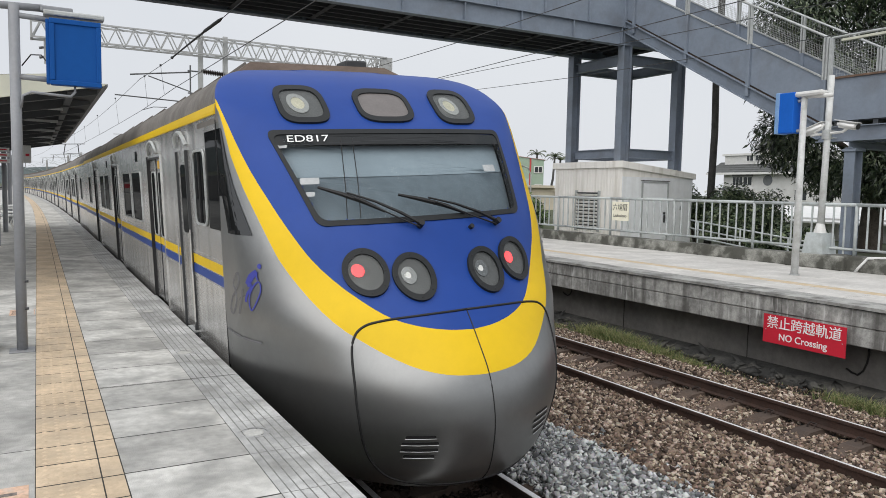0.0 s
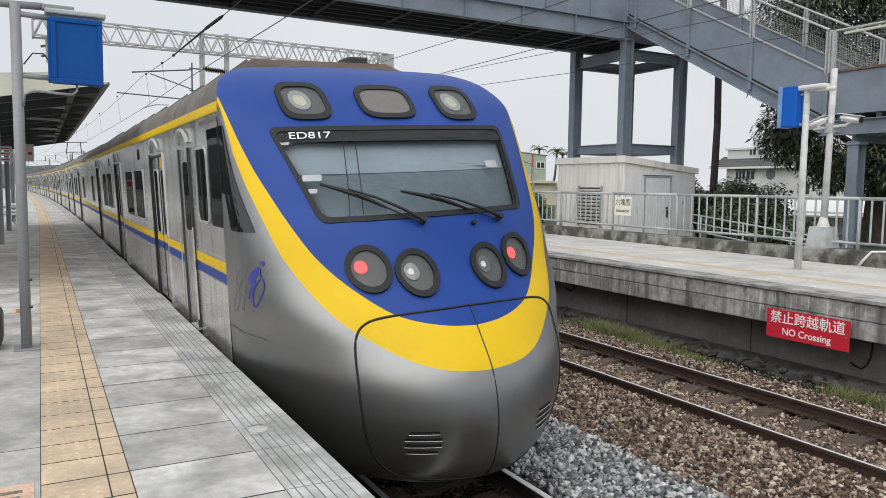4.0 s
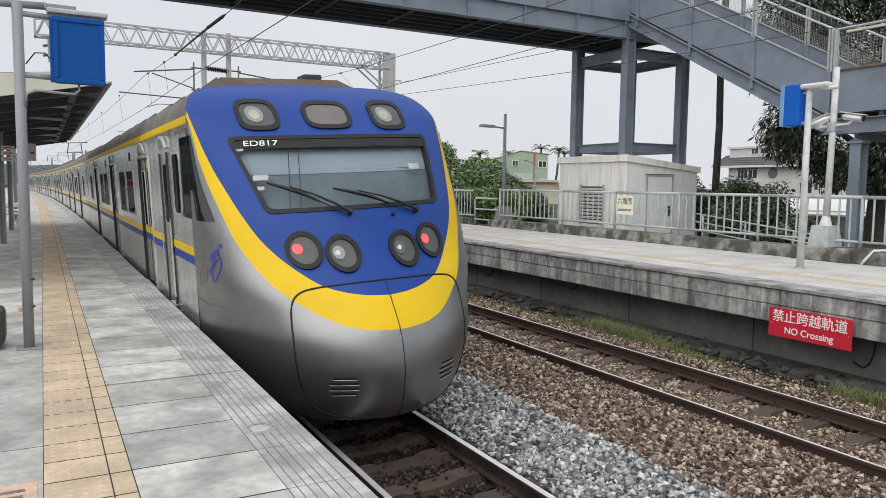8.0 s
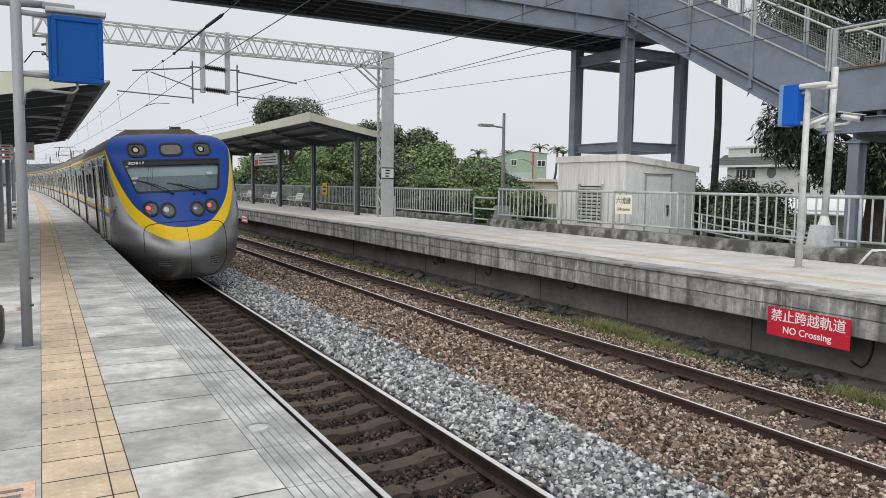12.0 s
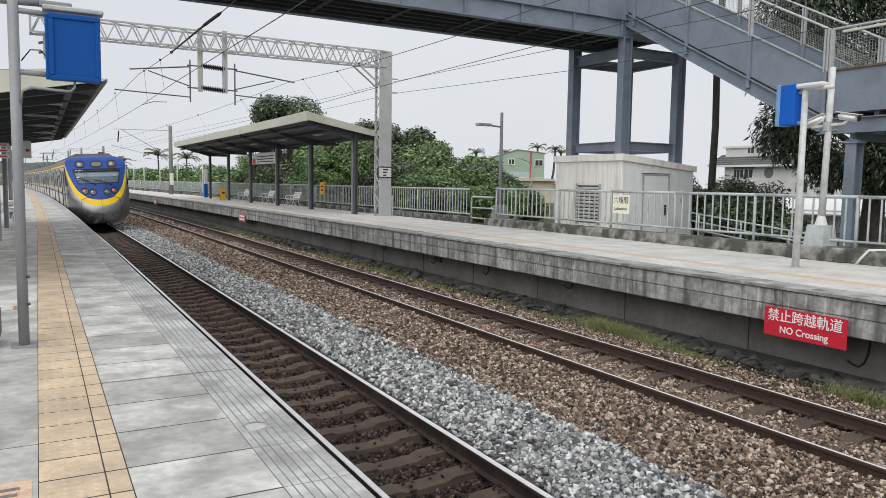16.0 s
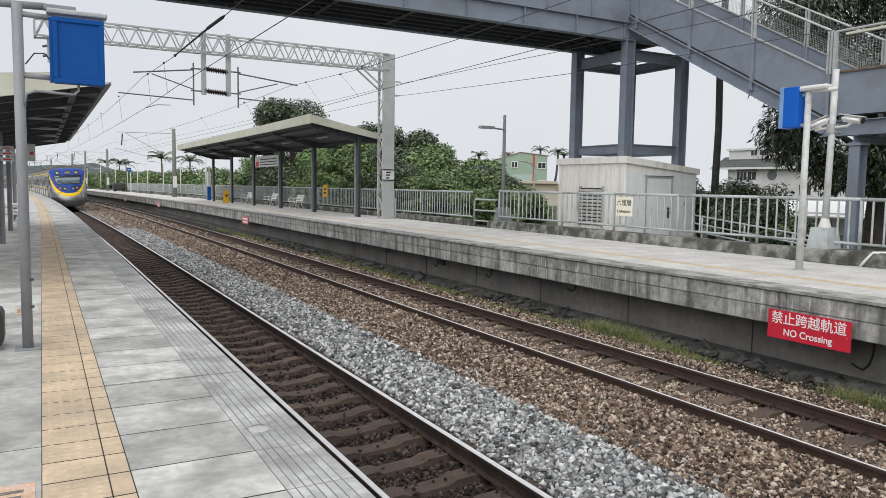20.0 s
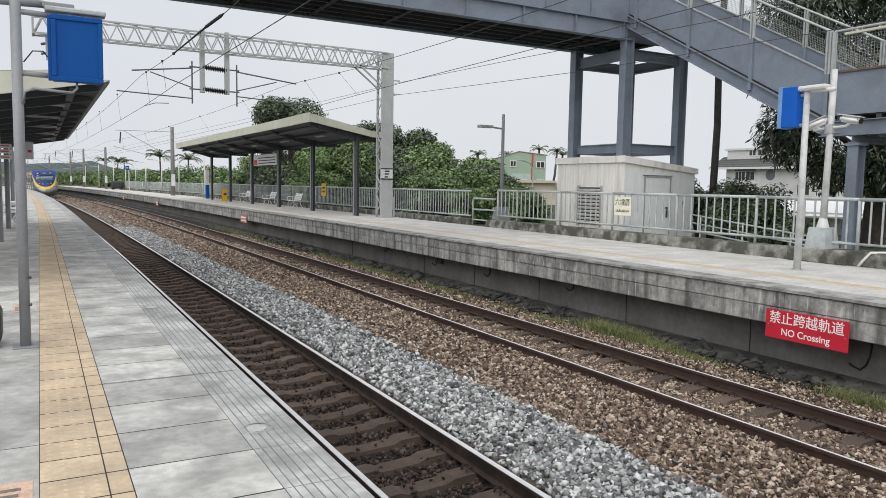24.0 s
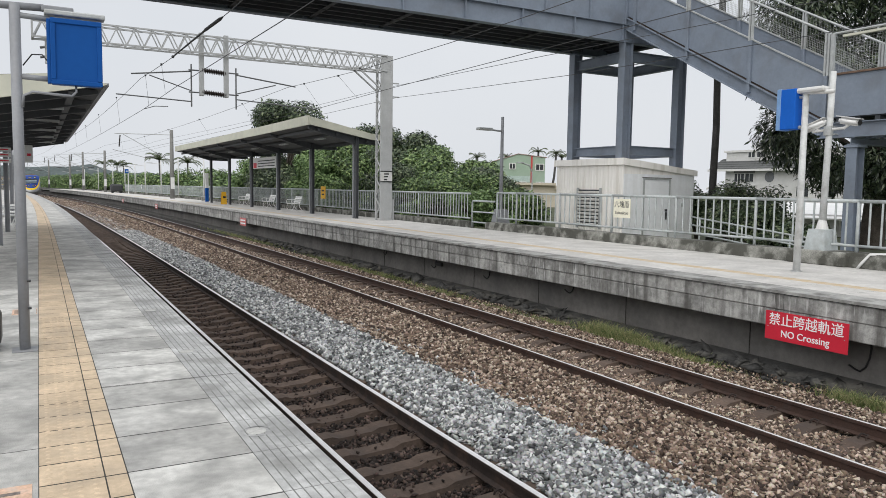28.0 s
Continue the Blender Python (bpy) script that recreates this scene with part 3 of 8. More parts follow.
# span over the tracks: two deep plate girders with stiffeners, deck and cross beams between
for y in (TY0, TY1):
    g = part("girder", bar((-9.0, y, BZ + 0.29), (TX1 + 0.2, y, BZ + 0.29), 0.02, 0.54), STEEL_GREY, bridge, "plate girder web")
    for z in (BZ + 0.011, BZ + 0.57):
        part("flange", bar((-9.0, y, z), (TX1 + 0.2, y, z), 0.26, 0.024), STEEL_GREY, g)
    for i in range(13):
        x = -8.4 + i * 2.0
        part("stiffener", box(x - 0.012, x + 0.012, y - 0.12, y + 0.12, BZ + 0.025, BZ + 0.555), STEEL_GREY, bridge)
    wall_end = TX1 if y == TY1 else TX0 + 0.1
    part("parapet_plate", box(-9.0, wall_end, y - 0.012, y + 0.012, BZ + 0.585, BZ + 1.75), STEEL_GREY, bridge, "solid grey parapet plate")
    part("parapet_cap", box(-9.0, wall_end, y - 0.05, y + 0.05, BZ + 1.75, BZ + 1.79), STEEL_GREY, bridge)
part("deck", box(-9, TX1 + 0.2, TY0 + 0.02, TY1 - 0.02, BZ + 0.34, BZ + 0.42), DECK_UNDER, bridge, "corrugated deck, its underside shade put into the colour")
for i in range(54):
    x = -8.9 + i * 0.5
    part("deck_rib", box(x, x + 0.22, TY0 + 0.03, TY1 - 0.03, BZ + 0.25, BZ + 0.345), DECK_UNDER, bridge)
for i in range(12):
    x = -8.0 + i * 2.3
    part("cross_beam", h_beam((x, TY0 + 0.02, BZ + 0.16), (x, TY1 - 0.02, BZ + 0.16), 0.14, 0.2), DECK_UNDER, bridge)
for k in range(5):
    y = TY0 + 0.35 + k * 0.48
    part("deck_stringer", box(-9.0, TX0, y - 0.04, y + 0.04, BZ + 0.06, BZ + 0.25), DECK_UNDER, bridge, "stringer under the deck, coloured dark for the shade there")


def mesh_screen(a, b, z_low, z_high, cell, r, bm=None):
    """Welded wire mesh between two feet a and b (with their own heights added)."""
    bm = bm or bmesh.new()
    a, b = Vector(a), Vector(b)
    L = (b - a).length
    k = max(2, round(L / cell))
    for i in range(k + 1):
        p = a.lerp(b, i / k)
        bar(p + Vector((0, 0, z_low)), p + Vector((0, 0, z_high)), r, r, bm)
    n = max(2, round((z_high - z_low) / cell))
    for j in range(n + 1):
        z = z_low + (z_high - z_low) * j / n
        bar(a + Vector((0, 0, z)), b + Vector((0, 0, z)), r, r, bm)
    return bm


# parapet of the span
for y in (TY0, TY1):
    for i in range(15):
        x = -8.5 + i * 1.75
        if y == TY1 or x < TX0 + 0.3:
            part("parapet_post", bar((x, y - 0.05, BZ + 0.6), (x, y - 0.05, BZ + 2.6), 0.06), GALV if y == TY1 else STEEL_GREY, bridge)
    x1 = TX1 if y == TY1 else TX0
    part("handrail", tube([(-9, y, BZ + 2.6), (x1, y, BZ + 2.6)], 0.035, 8), GALV, bridge)
    part("mesh_screen", mesh_screen((-9, y, 0), (x1, y, 0), BZ + 1.82, BZ + 2.5, 0.12, 0.006), GALV, bridge)

# stair: falls towards the camera along the platform, to a level landing on columns
SY0, SY1, SLOPE = 18.72, 11.5, 0.545
WEST, EAST = TX0, TX1 - 0.25
# rust and the gap's shadow together in one dark colour
RECESS = mat("rusty_shadow_gap", (0.07, 0.05, 0.04), 0.9, vary=0.4, scale=6, bump=0.2)
BROWN_LIP = mat("rust_brown_lip", (0.17, 0.11, 0.08), 0.85, vary=0.3, scale=5, bump=0.2)


def plate_top(y):
    return 4.375 + (y - SY1) * SLOPE


def plate_low(y):
    return 3.295 + (y - SY1) * SLOPE


def sloped(x0, x1, ya, yb, lo, hi):
    """A plate on the slope of the stair: lo and hi are added to its lower and upper line."""
    bm = bmesh.new()
    v = [bm.verts.new((x, y, z)) for y in (ya, yb) for x in (x0, x1) for z in (plate_low(y) + lo, plate_low(y) + hi)]
    for f in ((0, 1, 3, 2), (4, 6, 7, 5), (0, 4, 5, 1), (2, 3, 7, 6), (1, 5, 7, 3), (0, 2, 6, 4)):
        bm.faces.new([v[i] for i in f])
    bmesh.ops.recalc_face_normals(bm, faces=list(bm.faces))
    return bm


for x, inner in ((WEST, 1), (EAST, -1)):
    part("stringer", sloped(x - 0.012, x + 0.012, SY1, SY0 + 0.1, 0.0, 1.08), STEEL_GREY, bridge, "deep sloping side plate")
    part("lower_chord", h_beam((x, SY0 + 0.1, plate_low(SY0 + 0.1) - 0.26), (x, SY1 + 0.1, plate_low(SY1 + 0.1) - 0.26), 0.22, 0.35), STEEL_GREY, bridge)
    part("recess", sloped(x + inner * 0.02, x + inner * 0.05, SY1, SY0, -0.09, 0.01), RECESS, bridge, "dark rusty strip with painted shadow in the gap under the side plate")
    part("top_flange", sloped(x - 0.045, x + 0.02, SY1, SY0 + 0.1, 1.08, 1.12), GALV, bridge, "pale bolted edge strip")
    for k in range(9):
        y = SY1 + 0.35 + k * 0.8
        part("bolt", tube([(x - 0.06, y, plate_top(y) + 0.005), (x - 0.045, y, plate_top(y) + 0.005)], 0.018, 6), GALV, bridge)
    for k in range(4):
        y = 11.58 + k * 2.27
        part("stiffener", box(x - 0.09, x - 0.013, y - 0.05, y + 0.05, plate_low(y) - (0.04 if k == 0 else 0.34), plate_top(y) - 0.02, bevel=0.006), STEEL_GREY, bridge)
        for e in (-0.042, 0.042):
            part("baluster_post", box(x - 0.085, x - 0.02, y + e - 0.024, y + e + 0.024, plate_top(y) - 0.02, plate_top(y) + 1.03), GALV, bridge)
    part("handrail", tube([(x - 0.05, SY0, plate_top(SY0) + 1.03), (x - 0.05, SY1, plate_top(SY1) + 1.03)], 0.032, 8), GALV, bridge)
part("mesh_screen", mesh_screen((EAST, SY0, plate_top(SY0)), (EAST, SY1, plate_top(SY1)), 0.03, 0.40, 0.06, 0.006), GALV, bridge, "low wire mesh on the stair rail")
part("mesh_screen", mesh_screen((EAST, SY0, plate_top(SY0)), (EAST, SY1, plate_top(SY1)), 0.42, 1.0, 0.10, 0.003), GALV, bridge, "fine wire mesh on the stair rail")
for k in range(20):
    y0 = SY0 - (SY0 - SY1) * k / 20
    y1 = SY0 - (SY0 - SY1) * (k + 1) / 20
    z = plate_low(y1) + 0.2
    part("tread", box(WEST + 0.06, EAST - 0.06, y1, y0 + 0.02, z, z + 0.05), STEEL_DARK, bridge)
for k in range(14):
    y = SY1 + 0.3 + k * 0.5
    part("tread_bracket", bar((WEST + 0.05, y, plate_low(y) - 0.06), (EAST - 0.05, y, plate_low(y) - 0.06), 0.05, 0.07), STEEL_DARK, bridge)
# corner post where the stair leaves the span
part("corner_post", box(TX0 - 0.11, TX0 - 0.014, SY0 + 0.02, SY0 + 0.14, BZ + 0.03, BZ + 2.6, bevel=0.006), STEEL_GREY, bridge)
# landing
LY0, LY1, LZ = 11.45, 5.6, 3.37
for x in (WEST, EAST):
    part("parapet_plate", box(x - 0.012, x + 0.012, LY1, LY0, LZ, 4.39), STEEL_GREY, bridge, "deep level side plate")
    part("parapet_lip", box(x - 0.06, x + 0.03, LY1, LY0, 4.391, 4.44), BROWN_LIP, bridge, "rust-brown edge strip")
    part("landing_beam", h_beam((x + 0.02, LY0 + 0.26, 3.05), (x + 0.02, LY1, 3.05), 0.22, 0.37), STEEL_GREY, bridge)
    for k in range(3):
        y = 11.44 - k * 2.2
        part("baluster_post", box(x - 0.085, x - 0.014, y - 0.045, y + 0.045, LZ + 0.02, 5.40), GALV, bridge)
    part("handrail", tube([(x - 0.04, LY0, 5.40), (x - 0.04, LY1, 5.40)], 0.03, 8), GALV, bridge)
    part("mesh_screen", mesh_screen((x, LY0, 0), (x, LY1, 0), 4.45, 5.36, 0.07, 0.0035), GALV, bridge, "fine wire mesh over the landing")
part("strip_lamp", box(WEST - 0.06, WEST + 0.04, LY1, 11.2, 5.28, 5.34, bevel=0.008), CREAM_EAVE, bridge, "long cream lamp fitting, unlit")
part("landing_deck", box(WEST + 0.06, EAST - 0.06, LY1, LY0, LZ - 0.02, LZ + 0.05), STEEL_DARK, bridge)
for k in range(12):
    y = LY0 - 0.2 - k * 0.48
    part("cross_beam", box(WEST + 0.03, EAST - 0.03, y - 0.06, y + 0.06, 3.237, LZ - 0.021), STEEL_DARK, bridge)
for x in (WEST + 0.16, EAST):
    part("landing_column", h_beam((x, 10.85, -0.3), (x, 10.85, 2.62), 0.27, 0.32), STEEL_GREY, bridge, "H-section steel column")
    part("column_cap", box(x - 0.2, x + 0.2, 10.68, 11.02, 2.62, 2.68), STEEL_GREY, bridge)
    for dy in (-0.5, -0.38):
        for z in (2.95, 3.12):
            part("bolt", tube([(x - 0.30, 10.85 - dy, z), (x - 0.14, 10.85 - dy, z)], 0.02, 6), GALV, bridge)
part("landing_girder", h_beam((WEST - 0.05, 10.85, 2.775), (EAST + 0.3, 10.85, 2.775), 0.2, 0.18), STEEL_GREY, bridge)

# ---- equipment hut under the tower ----
HX0, HX1, HY0, HY1 = 15.25, 18.45, 18.05, 21.55
hut = thing("equipment_hut", "cream sheet-metal equipment hut with grey door and louvre", "hut", at=(HX0, HY0, 0))
WX, WY = HX1 - HX0, HY1 - HY0
bm = bmesh.new()
zt = (2.36, 2.06)
v = [bm.verts.new(p) for p in ((0, 0, -0.3), (WX, 0, -0.3), (WX, WY, -0.3), (0, WY, -0.3), (0, 0, zt[0]), (WX, 0, zt[1]), (WX, WY, zt[1]), (0, WY, zt[0]))]
for f in ((0, 1, 5, 4), (1, 2, 6, 5), (2, 3, 7, 6), (3, 0, 4, 7), (4, 5, 6, 7)):
    bm.faces.new([v[i] for i in f])
part("wall", bm, HUT_PAINT, hut)
for k in range(24):
    y = 0.08 + k * (WY - 0.16) / 23
    part("panel_rib", box(-0.012, 0.002, y - 0.02, y + 0.02, -0.2, 2.34), HUT_PAINT, hut)
bm = bmesh.new()
o = 0.08
v = [bm.verts.new(p) for p in ((-o, -o, 2.34), (WX + o, -o, 2.03), (WX + o, WY + o, 2.03), (-o, WY + o, 2.34), (-o, -o, 2.56), (WX + o, -o, 2.22), (WX + o, WY + o, 2.22), (-o, WY + o, 2.56))]
for f in ((0, 1, 5, 4), (1, 2, 6, 5), (2, 3, 7, 6), (3, 0, 4, 7), (4, 5, 6, 7), (3, 2, 1, 0)):
    bm.faces.new([v[i] for i in f])
part("roof_trim", bm, HUT_PAINT, hut, "stained roof edge")
part("end_cladding", box(0.003, WX - 0.003, -0.012, -0.001, -0.28, 2.05), HUT_GREY, hut, "pale blue-grey end wall sheet")
door = part("door", box(0.90, 2.0, -0.03, -0.012, -0.1, 1.86), HUT_GREY, hut, "pale metal door")
part("door_frame", box(0.84, 0.9, -0.045, 0.0, -0.1, 1.93), GALV, hut)
part("door_frame", box(2.0, 2.06, -0.045, 0.0, -0.1, 1.93), GALV, hut)
part("door_frame", box(0.9, 2.0, -0.045, 0.0, 1.87, 1.93), GALV, hut)
part("rust_stain", box(0.80, 2.1, -0.05, -0.0, 1.931, 1.95), RUST, hut, "rusty drip rail over the door")
part("door_handle", box(1.86, 1.9, -0.09, -0.03, 0.55, 0.8, bevel=0.008), DARK_METAL, door)
part("door_latch", box(1.84, 1.92, -0.075, -0.03, 0.82, 0.9, bevel=0.008), DARK_METAL, door)
part("wall_fitting", box(2.62, 2.7, -0.04, 0.0, 0.98, 1.1, bevel=0.008), GALV, hut)
louvre = part("louvre_frame", box(-0.03, 0.0, 1.1, 2.2, 0.25, 1.52), DARK_METAL, hut, "dark louvred opening")
for y0, y1 in ((1.02, 1.1), (2.2, 2.28)):
    part("louvre_side", box(-0.06, 0.0, y0, y1, 0.2, 1.58), GALV, hut)
for k in range(10):
    z = 0.33 + k * 0.122
    part("louvre_slat", bar((-0.06, 1.1, z), (-0.06, 2.2, z), 0.02, 0.075, up=(-0.6, 0, 1)), HUT_PAINT, hut)
CREAM_BOARD = mat("cream_board_enamel", (0.88, 0.85, 0.70), 0.5, vary=0.04, bump=0.0)
board = tagged(new("station_name_board"), "cream station name board with dark lettering on the fence", "sign")
board.matrix_world = Matrix.Translation((13.27, 15.92, 0.98))
part("panel", box(-0.012, 0.012, -0.34, 0.34, -0.26, 0.28, bevel=0.004), CREAM_BOARD, board)
lettering("lettering", "六塊厝", 0.205, INK, board, Matrix.Translation((-0.0145, 0, 0.11)) @ FACING_TRACK)
lettering("lettering", "Liukuaicuo", 0.125, INK, board, Matrix.Translation((-0.0145, 0, -0.12)) @ FACING_TRACK, bold=0.001)


# ---- the train: each car is a thing in car space (x right, y away from the nose, z over the rail heads) ----
TRAIN_BLUE = mat("train_blue_paint", (0.010, 0.052, 0.275), 0.42, vary=0.04, scale=1.5, bump=0.0, coat=0.0, spec=0.28, dirt=(0.02, 0.065, 0.30), dirt_amount=0.4, dirt_scale=2)
TRAIN_YELLOW = mat("train_yellow_paint", (0.77, 0.51, 0.007), 0.48, vary=0.03, scale=1.5, bump=0.0, coat=0.0, spec=0.3)
TRAIN_SILVER = mat("train_silver_paint", (0.305, 0.31, 0.31), 0.38, metal=0.92, vary=0.05, scale=2, bump=0.0, dirt=(0.30, 0.29, 0.28), dirt_amount=0.4, dirt_scale=1.5)
# the dark upright streaks paint reflection bands into the steel
STAINLESS = mat("brushed_stainless_reflection_bands", (0.80, 0.795, 0.78), 0.23, metal=0.72, vary=0.10, scale=1.0, fine=120, bump=0.03, dirt=(0.24, 0.23, 0.22), dirt_amount=0.6, dirt_scale=5, streak=True)
ROOF_DUST = mat("dusty_grey_roof", (0.20, 0.185, 0.17), 0.8, vary=0.2, scale=2, bump=0.15, dirt=(0.09, 0.075, 0.065), dirt_amount=0.6, dirt_scale=1.5)
ROOF_BROWN = mat("dusty_brown_roof", (0.13, 0.095, 0.075), 0.85, vary=0.2, scale=2, bump=0.2)
TRAIN_GLASS = dark_pane("tinted_train_glass", (0.010, 0.011, 0.012), 0.12)
SCREEN_GLASS = glass("windscreen_glass", (0.93, 0.96, 0.97), 0.02, 0.85)
LAMP_GLASS = glass("lamp_cover_glass", (0.95, 0.96, 0.94), 0.04, 0.85)
BEZEL = mat("charcoal_lamp_bezel", (0.02, 0.022, 0.024), 0.5, vary=0.08, bump=0.03, spec=0.25)
CHROME = mat("lamp_reflector", (0.7, 0.7, 0.68), 0.18, metal=1.0, vary=0.05, bump=0.0)
RED_LAMP = mat("lit_red_tail_lamp", (0.7, 0.03, 0.03), 0.3, vary=0.02, bump=0, emit=(1.0, 0.07, 0.08), emit_strength=2.2)
CAB_GREY = mat("cab_interior_grey", (0.42, 0.44, 0.45), 0.6, vary=0.1, scale=2)
CAB_DARK = mat("cab_desk_dark", (0.10, 0.11, 0.12), 0.6)
UNDER = mat("underframe_grime", (0.02, 0.018, 0.017), 0.9, vary=0.3, scale=4, bump=0.3)
LOGO_BLUE = mat("blue_emblem_print", (0.05, 0.06, 0.33), 0.4, vary=0.02, bump=0)
LOGO_GREY = mat("grey_emblem_print", (0.13, 0.13, 0.14), 0.4, vary=0.02, bump=0)

HALF, NOSE_BACK, SIDE_FROM, CAR_END = 1.44, 7.2, 6.38, 26.0
KNOTS_Y = ((0.34, 4.62), (0.5, 4.47), (0.76, 4.385), (0.95, 4.37), (1.22, 4.43), (1.45, 4.58), (1.66, 4.74), (1.93, 4.96), (2.33, 5.19), (2.7, 5.48), (3.05, 5.84), (3.285, 6.13), (3.45, 6.36), (3.6, 6.62), (3.7, 6.88), (3.76, 7.2))
KNOTS_A = ((0.3, 2.0), (0.8, 2.0), (1.25, 1.8), (1.6, 1.25), (2.0, 0.92), (2.6, 0.70), (3.05, 0.38), (3.285, 0.2), (3.45, 0.16), (3.62, 0.13), (3.8, 0.1))
KNOTS_U = ((0.3, 1.12), (0.5, 1.26), (0.8, 1.38), (1.2, 1.44), (3.22, 1.44), (3.34, 1.43), (3.45, 1.40), (3.57, 1.32), (3.66, 1.17), (3.72, 0.93), (3.76, 0.4))


def along(knots, v):
    """Smooth value between knots."""
    if v <= knots[0][0]:
        return knots[0][1]
    for i in range(len(knots) - 1):
        a, b = knots[i], knots[i + 1]
        if v <= b[0]:
            p = knots[max(i - 1, 0)]
            n = knots[min(i + 2, len(knots) - 1)]
            t = (v - a[0]) / (b[0] - a[0])
            m0 = (b[1] - p[1]) / max(b[0] - p[0], 1e-6) * (b[0] - a[0])
            m1 = (n[1] - a[1]) / max(n[0] - a[0], 1e-6) * (b[0] - a[0])
            return (2 * t ** 3 - 3 * t * t + 1) * a[1] + (t ** 3 - 2 * t * t + t) * m0 + (3 * t * t - 2 * t ** 3) * b[1] + (t ** 3 - t * t) * m1
    return knots[-1][1]


def nose(s, w, lift=0.0):
    """A point of the nose: s from -1 to 1 across the front, w over the rails, lifted off the skin by lift."""
    def at(s, w):
        k = min(abs(s), 1.0)
        back = along(KNOTS_A, w) * (1 - math.sqrt(max(0.0, 1 - k * k)))
        return Vector((math.copysign(k, s) * along(KNOTS_U, w), min(along(KNOTS_Y, w) + back, NOSE_BACK), w))
    p = at(s, w)
    if lift:
        e = 0.004
        k = max(-0.985, min(0.985, s))
        d1, d2 = at(k + e, w) - at(k - e, w), at(s, w + e) - at(s, w - e)
        n = d2.cross(d1).normalized()
        if n.y > 0:
            n = -n
        p = p + n * lift
    return p


def nose_u(u, w, lift=0.0):
    return nose(u / along(KNOTS_U, w), w, lift)


OUTER = ((0.0, 1.235), (0.087, 1.24), (0.218, 1.26), (0.356, 1.317), (0.481, 1.416), (0.589, 1.53), (0.647, 1.60), (0.712, 1.716), (0.773, 1.862), (0.848, 2.085), (0.882, 2.25), (0.913, 2.432), (0.943, 2.62), (0.972, 2.865), (0.982, 3.0), (0.988, 3.199), (1.0, 3.30))
INNER = ((0.0, 1.53), (0.145, 1.546), (0.298, 1.591), (0.423, 1.665), (0.555, 1.82), (0.648, 1.965), (0.721, 2.115), (0.797, 2.345), (0.853, 2.562), (0.902, 2.77), (0.945, 3.015), (0.97, 3.198), (0.991, 3.339), (1.0, 3.38))


def inside(poly, x, z):
    """Whether (x, z) lies in a closed outline."""
    hit = False
    for (x0, z0), (x1, z1) in zip(poly, poly[1:] + poly[:1]):
        if (z0 > z) != (z1 > z) and x < (x1 - x0) * (z - z0) / (z1 - z0) + x0:
            hit = not hit
    return hit


def skin_side(sgn, y, w, lift=0.0):
    """A point of the cab side given along the car: on the round of the nose, or on the flat behind it."""
    b = (y - along(KNOTS_Y, w)) / along(KNOTS_A, w)
    if b >= 1:
        return Vector((sgn * (along(KNOTS_U, w) + lift), y, w))
    return nose(sgn * math.sqrt(max(0.0, 1 - (1 - b) ** 2)), w, lift)


def nose_skin(lo, hi, rows, name, material, parent, label, hole=None):
    bm = bmesh.new()
    cols = 90 if hole else 56
    ss = [math.sin(c * math.pi / 2) for c in (-1 + 2 * i / cols for i in range(cols + 1))]
    g = []
    for s in ss:
        a, b = lo(abs(s)), hi(abs(s))
        g.append([bm.verts.new(nose(s, a + (b - a) * j / rows)) for j in range(rows + 1)])
    for p, q in zip(g, g[1:]):
        for j in range(rows):
            bm.faces.new((p[j], q[j], q[j + 1], p[j + 1]))
    if hole:
        cut = [f for f in bm.faces if inside(hole, f.calc_center_median().x, f.calc_center_median().z)]
        bmesh.ops.delete(bm, geom=cut, context="FACES")
    bmesh.ops.remove_doubles(bm, verts=bm.verts, dist=0.0004)
    return part(name, bm, material, parent, label, smooth=True)


def skin_patch(outline, lift, bm=None, rings=5):
    """A sheet that follows the nose: outline of (u, w) points round a centre, filled in rings."""
    bm = bm or bmesh.new()
    cu = sum(p[0] for p in outline) / len(outline)
    cw = sum(p[1] for p in outline) / len(outline)
    c = bm.verts.new(nose_u(cu, cw, lift))
    prev = None
    for r in range(1, rings + 1):
        ring = [bm.verts.new(nose_u(cu + (u - cu) * r / rings, cw + (w - cw) * r / rings, lift)) for u, w in outline]
        k = len(ring)
        for j in range(k):
            if prev:
                bm.faces.new((prev[j], prev[(j + 1) % k], ring[(j + 1) % k], ring[j]))
            else:
                bm.faces.new((c, ring[(j) % k], ring[(j + 1) % k]))
        prev = ring
    return bm


def skin_ring(outer, inner, lift, base=0.0, bm=None):
    """A raised frame between two outlines on the nose, with edges down to the skin."""
    bm = bm or bmesh.new()
    k = len(outer)
    rows = [[bm.verts.new(nose_u(u, w, l)) for u, w in ol] for ol, l in ((outer, base), (outer, lift), (inner, lift), (inner, base))]
    for a, b in zip(rows, rows[1:]):
        for j in range(k):
            bm.faces.new((a[j], a[(j + 1) % k], b[(j + 1) % k], b[j]))
    return bm


def oval(cu, cw, ru, rw, power=2.0, n=40, shear=0.0):
    pts = []
    for i in range(n):
        a = 2 * math.pi * i / n
        c, s = math.cos(a), math.sin(a)
        dw = math.copysign(abs(s) ** (2 / power), s) * rw
        pts.append((cu + math.copysign(abs(c) ** (2 / power), c) * ru + shear * dw, cw + dw))
    return pts


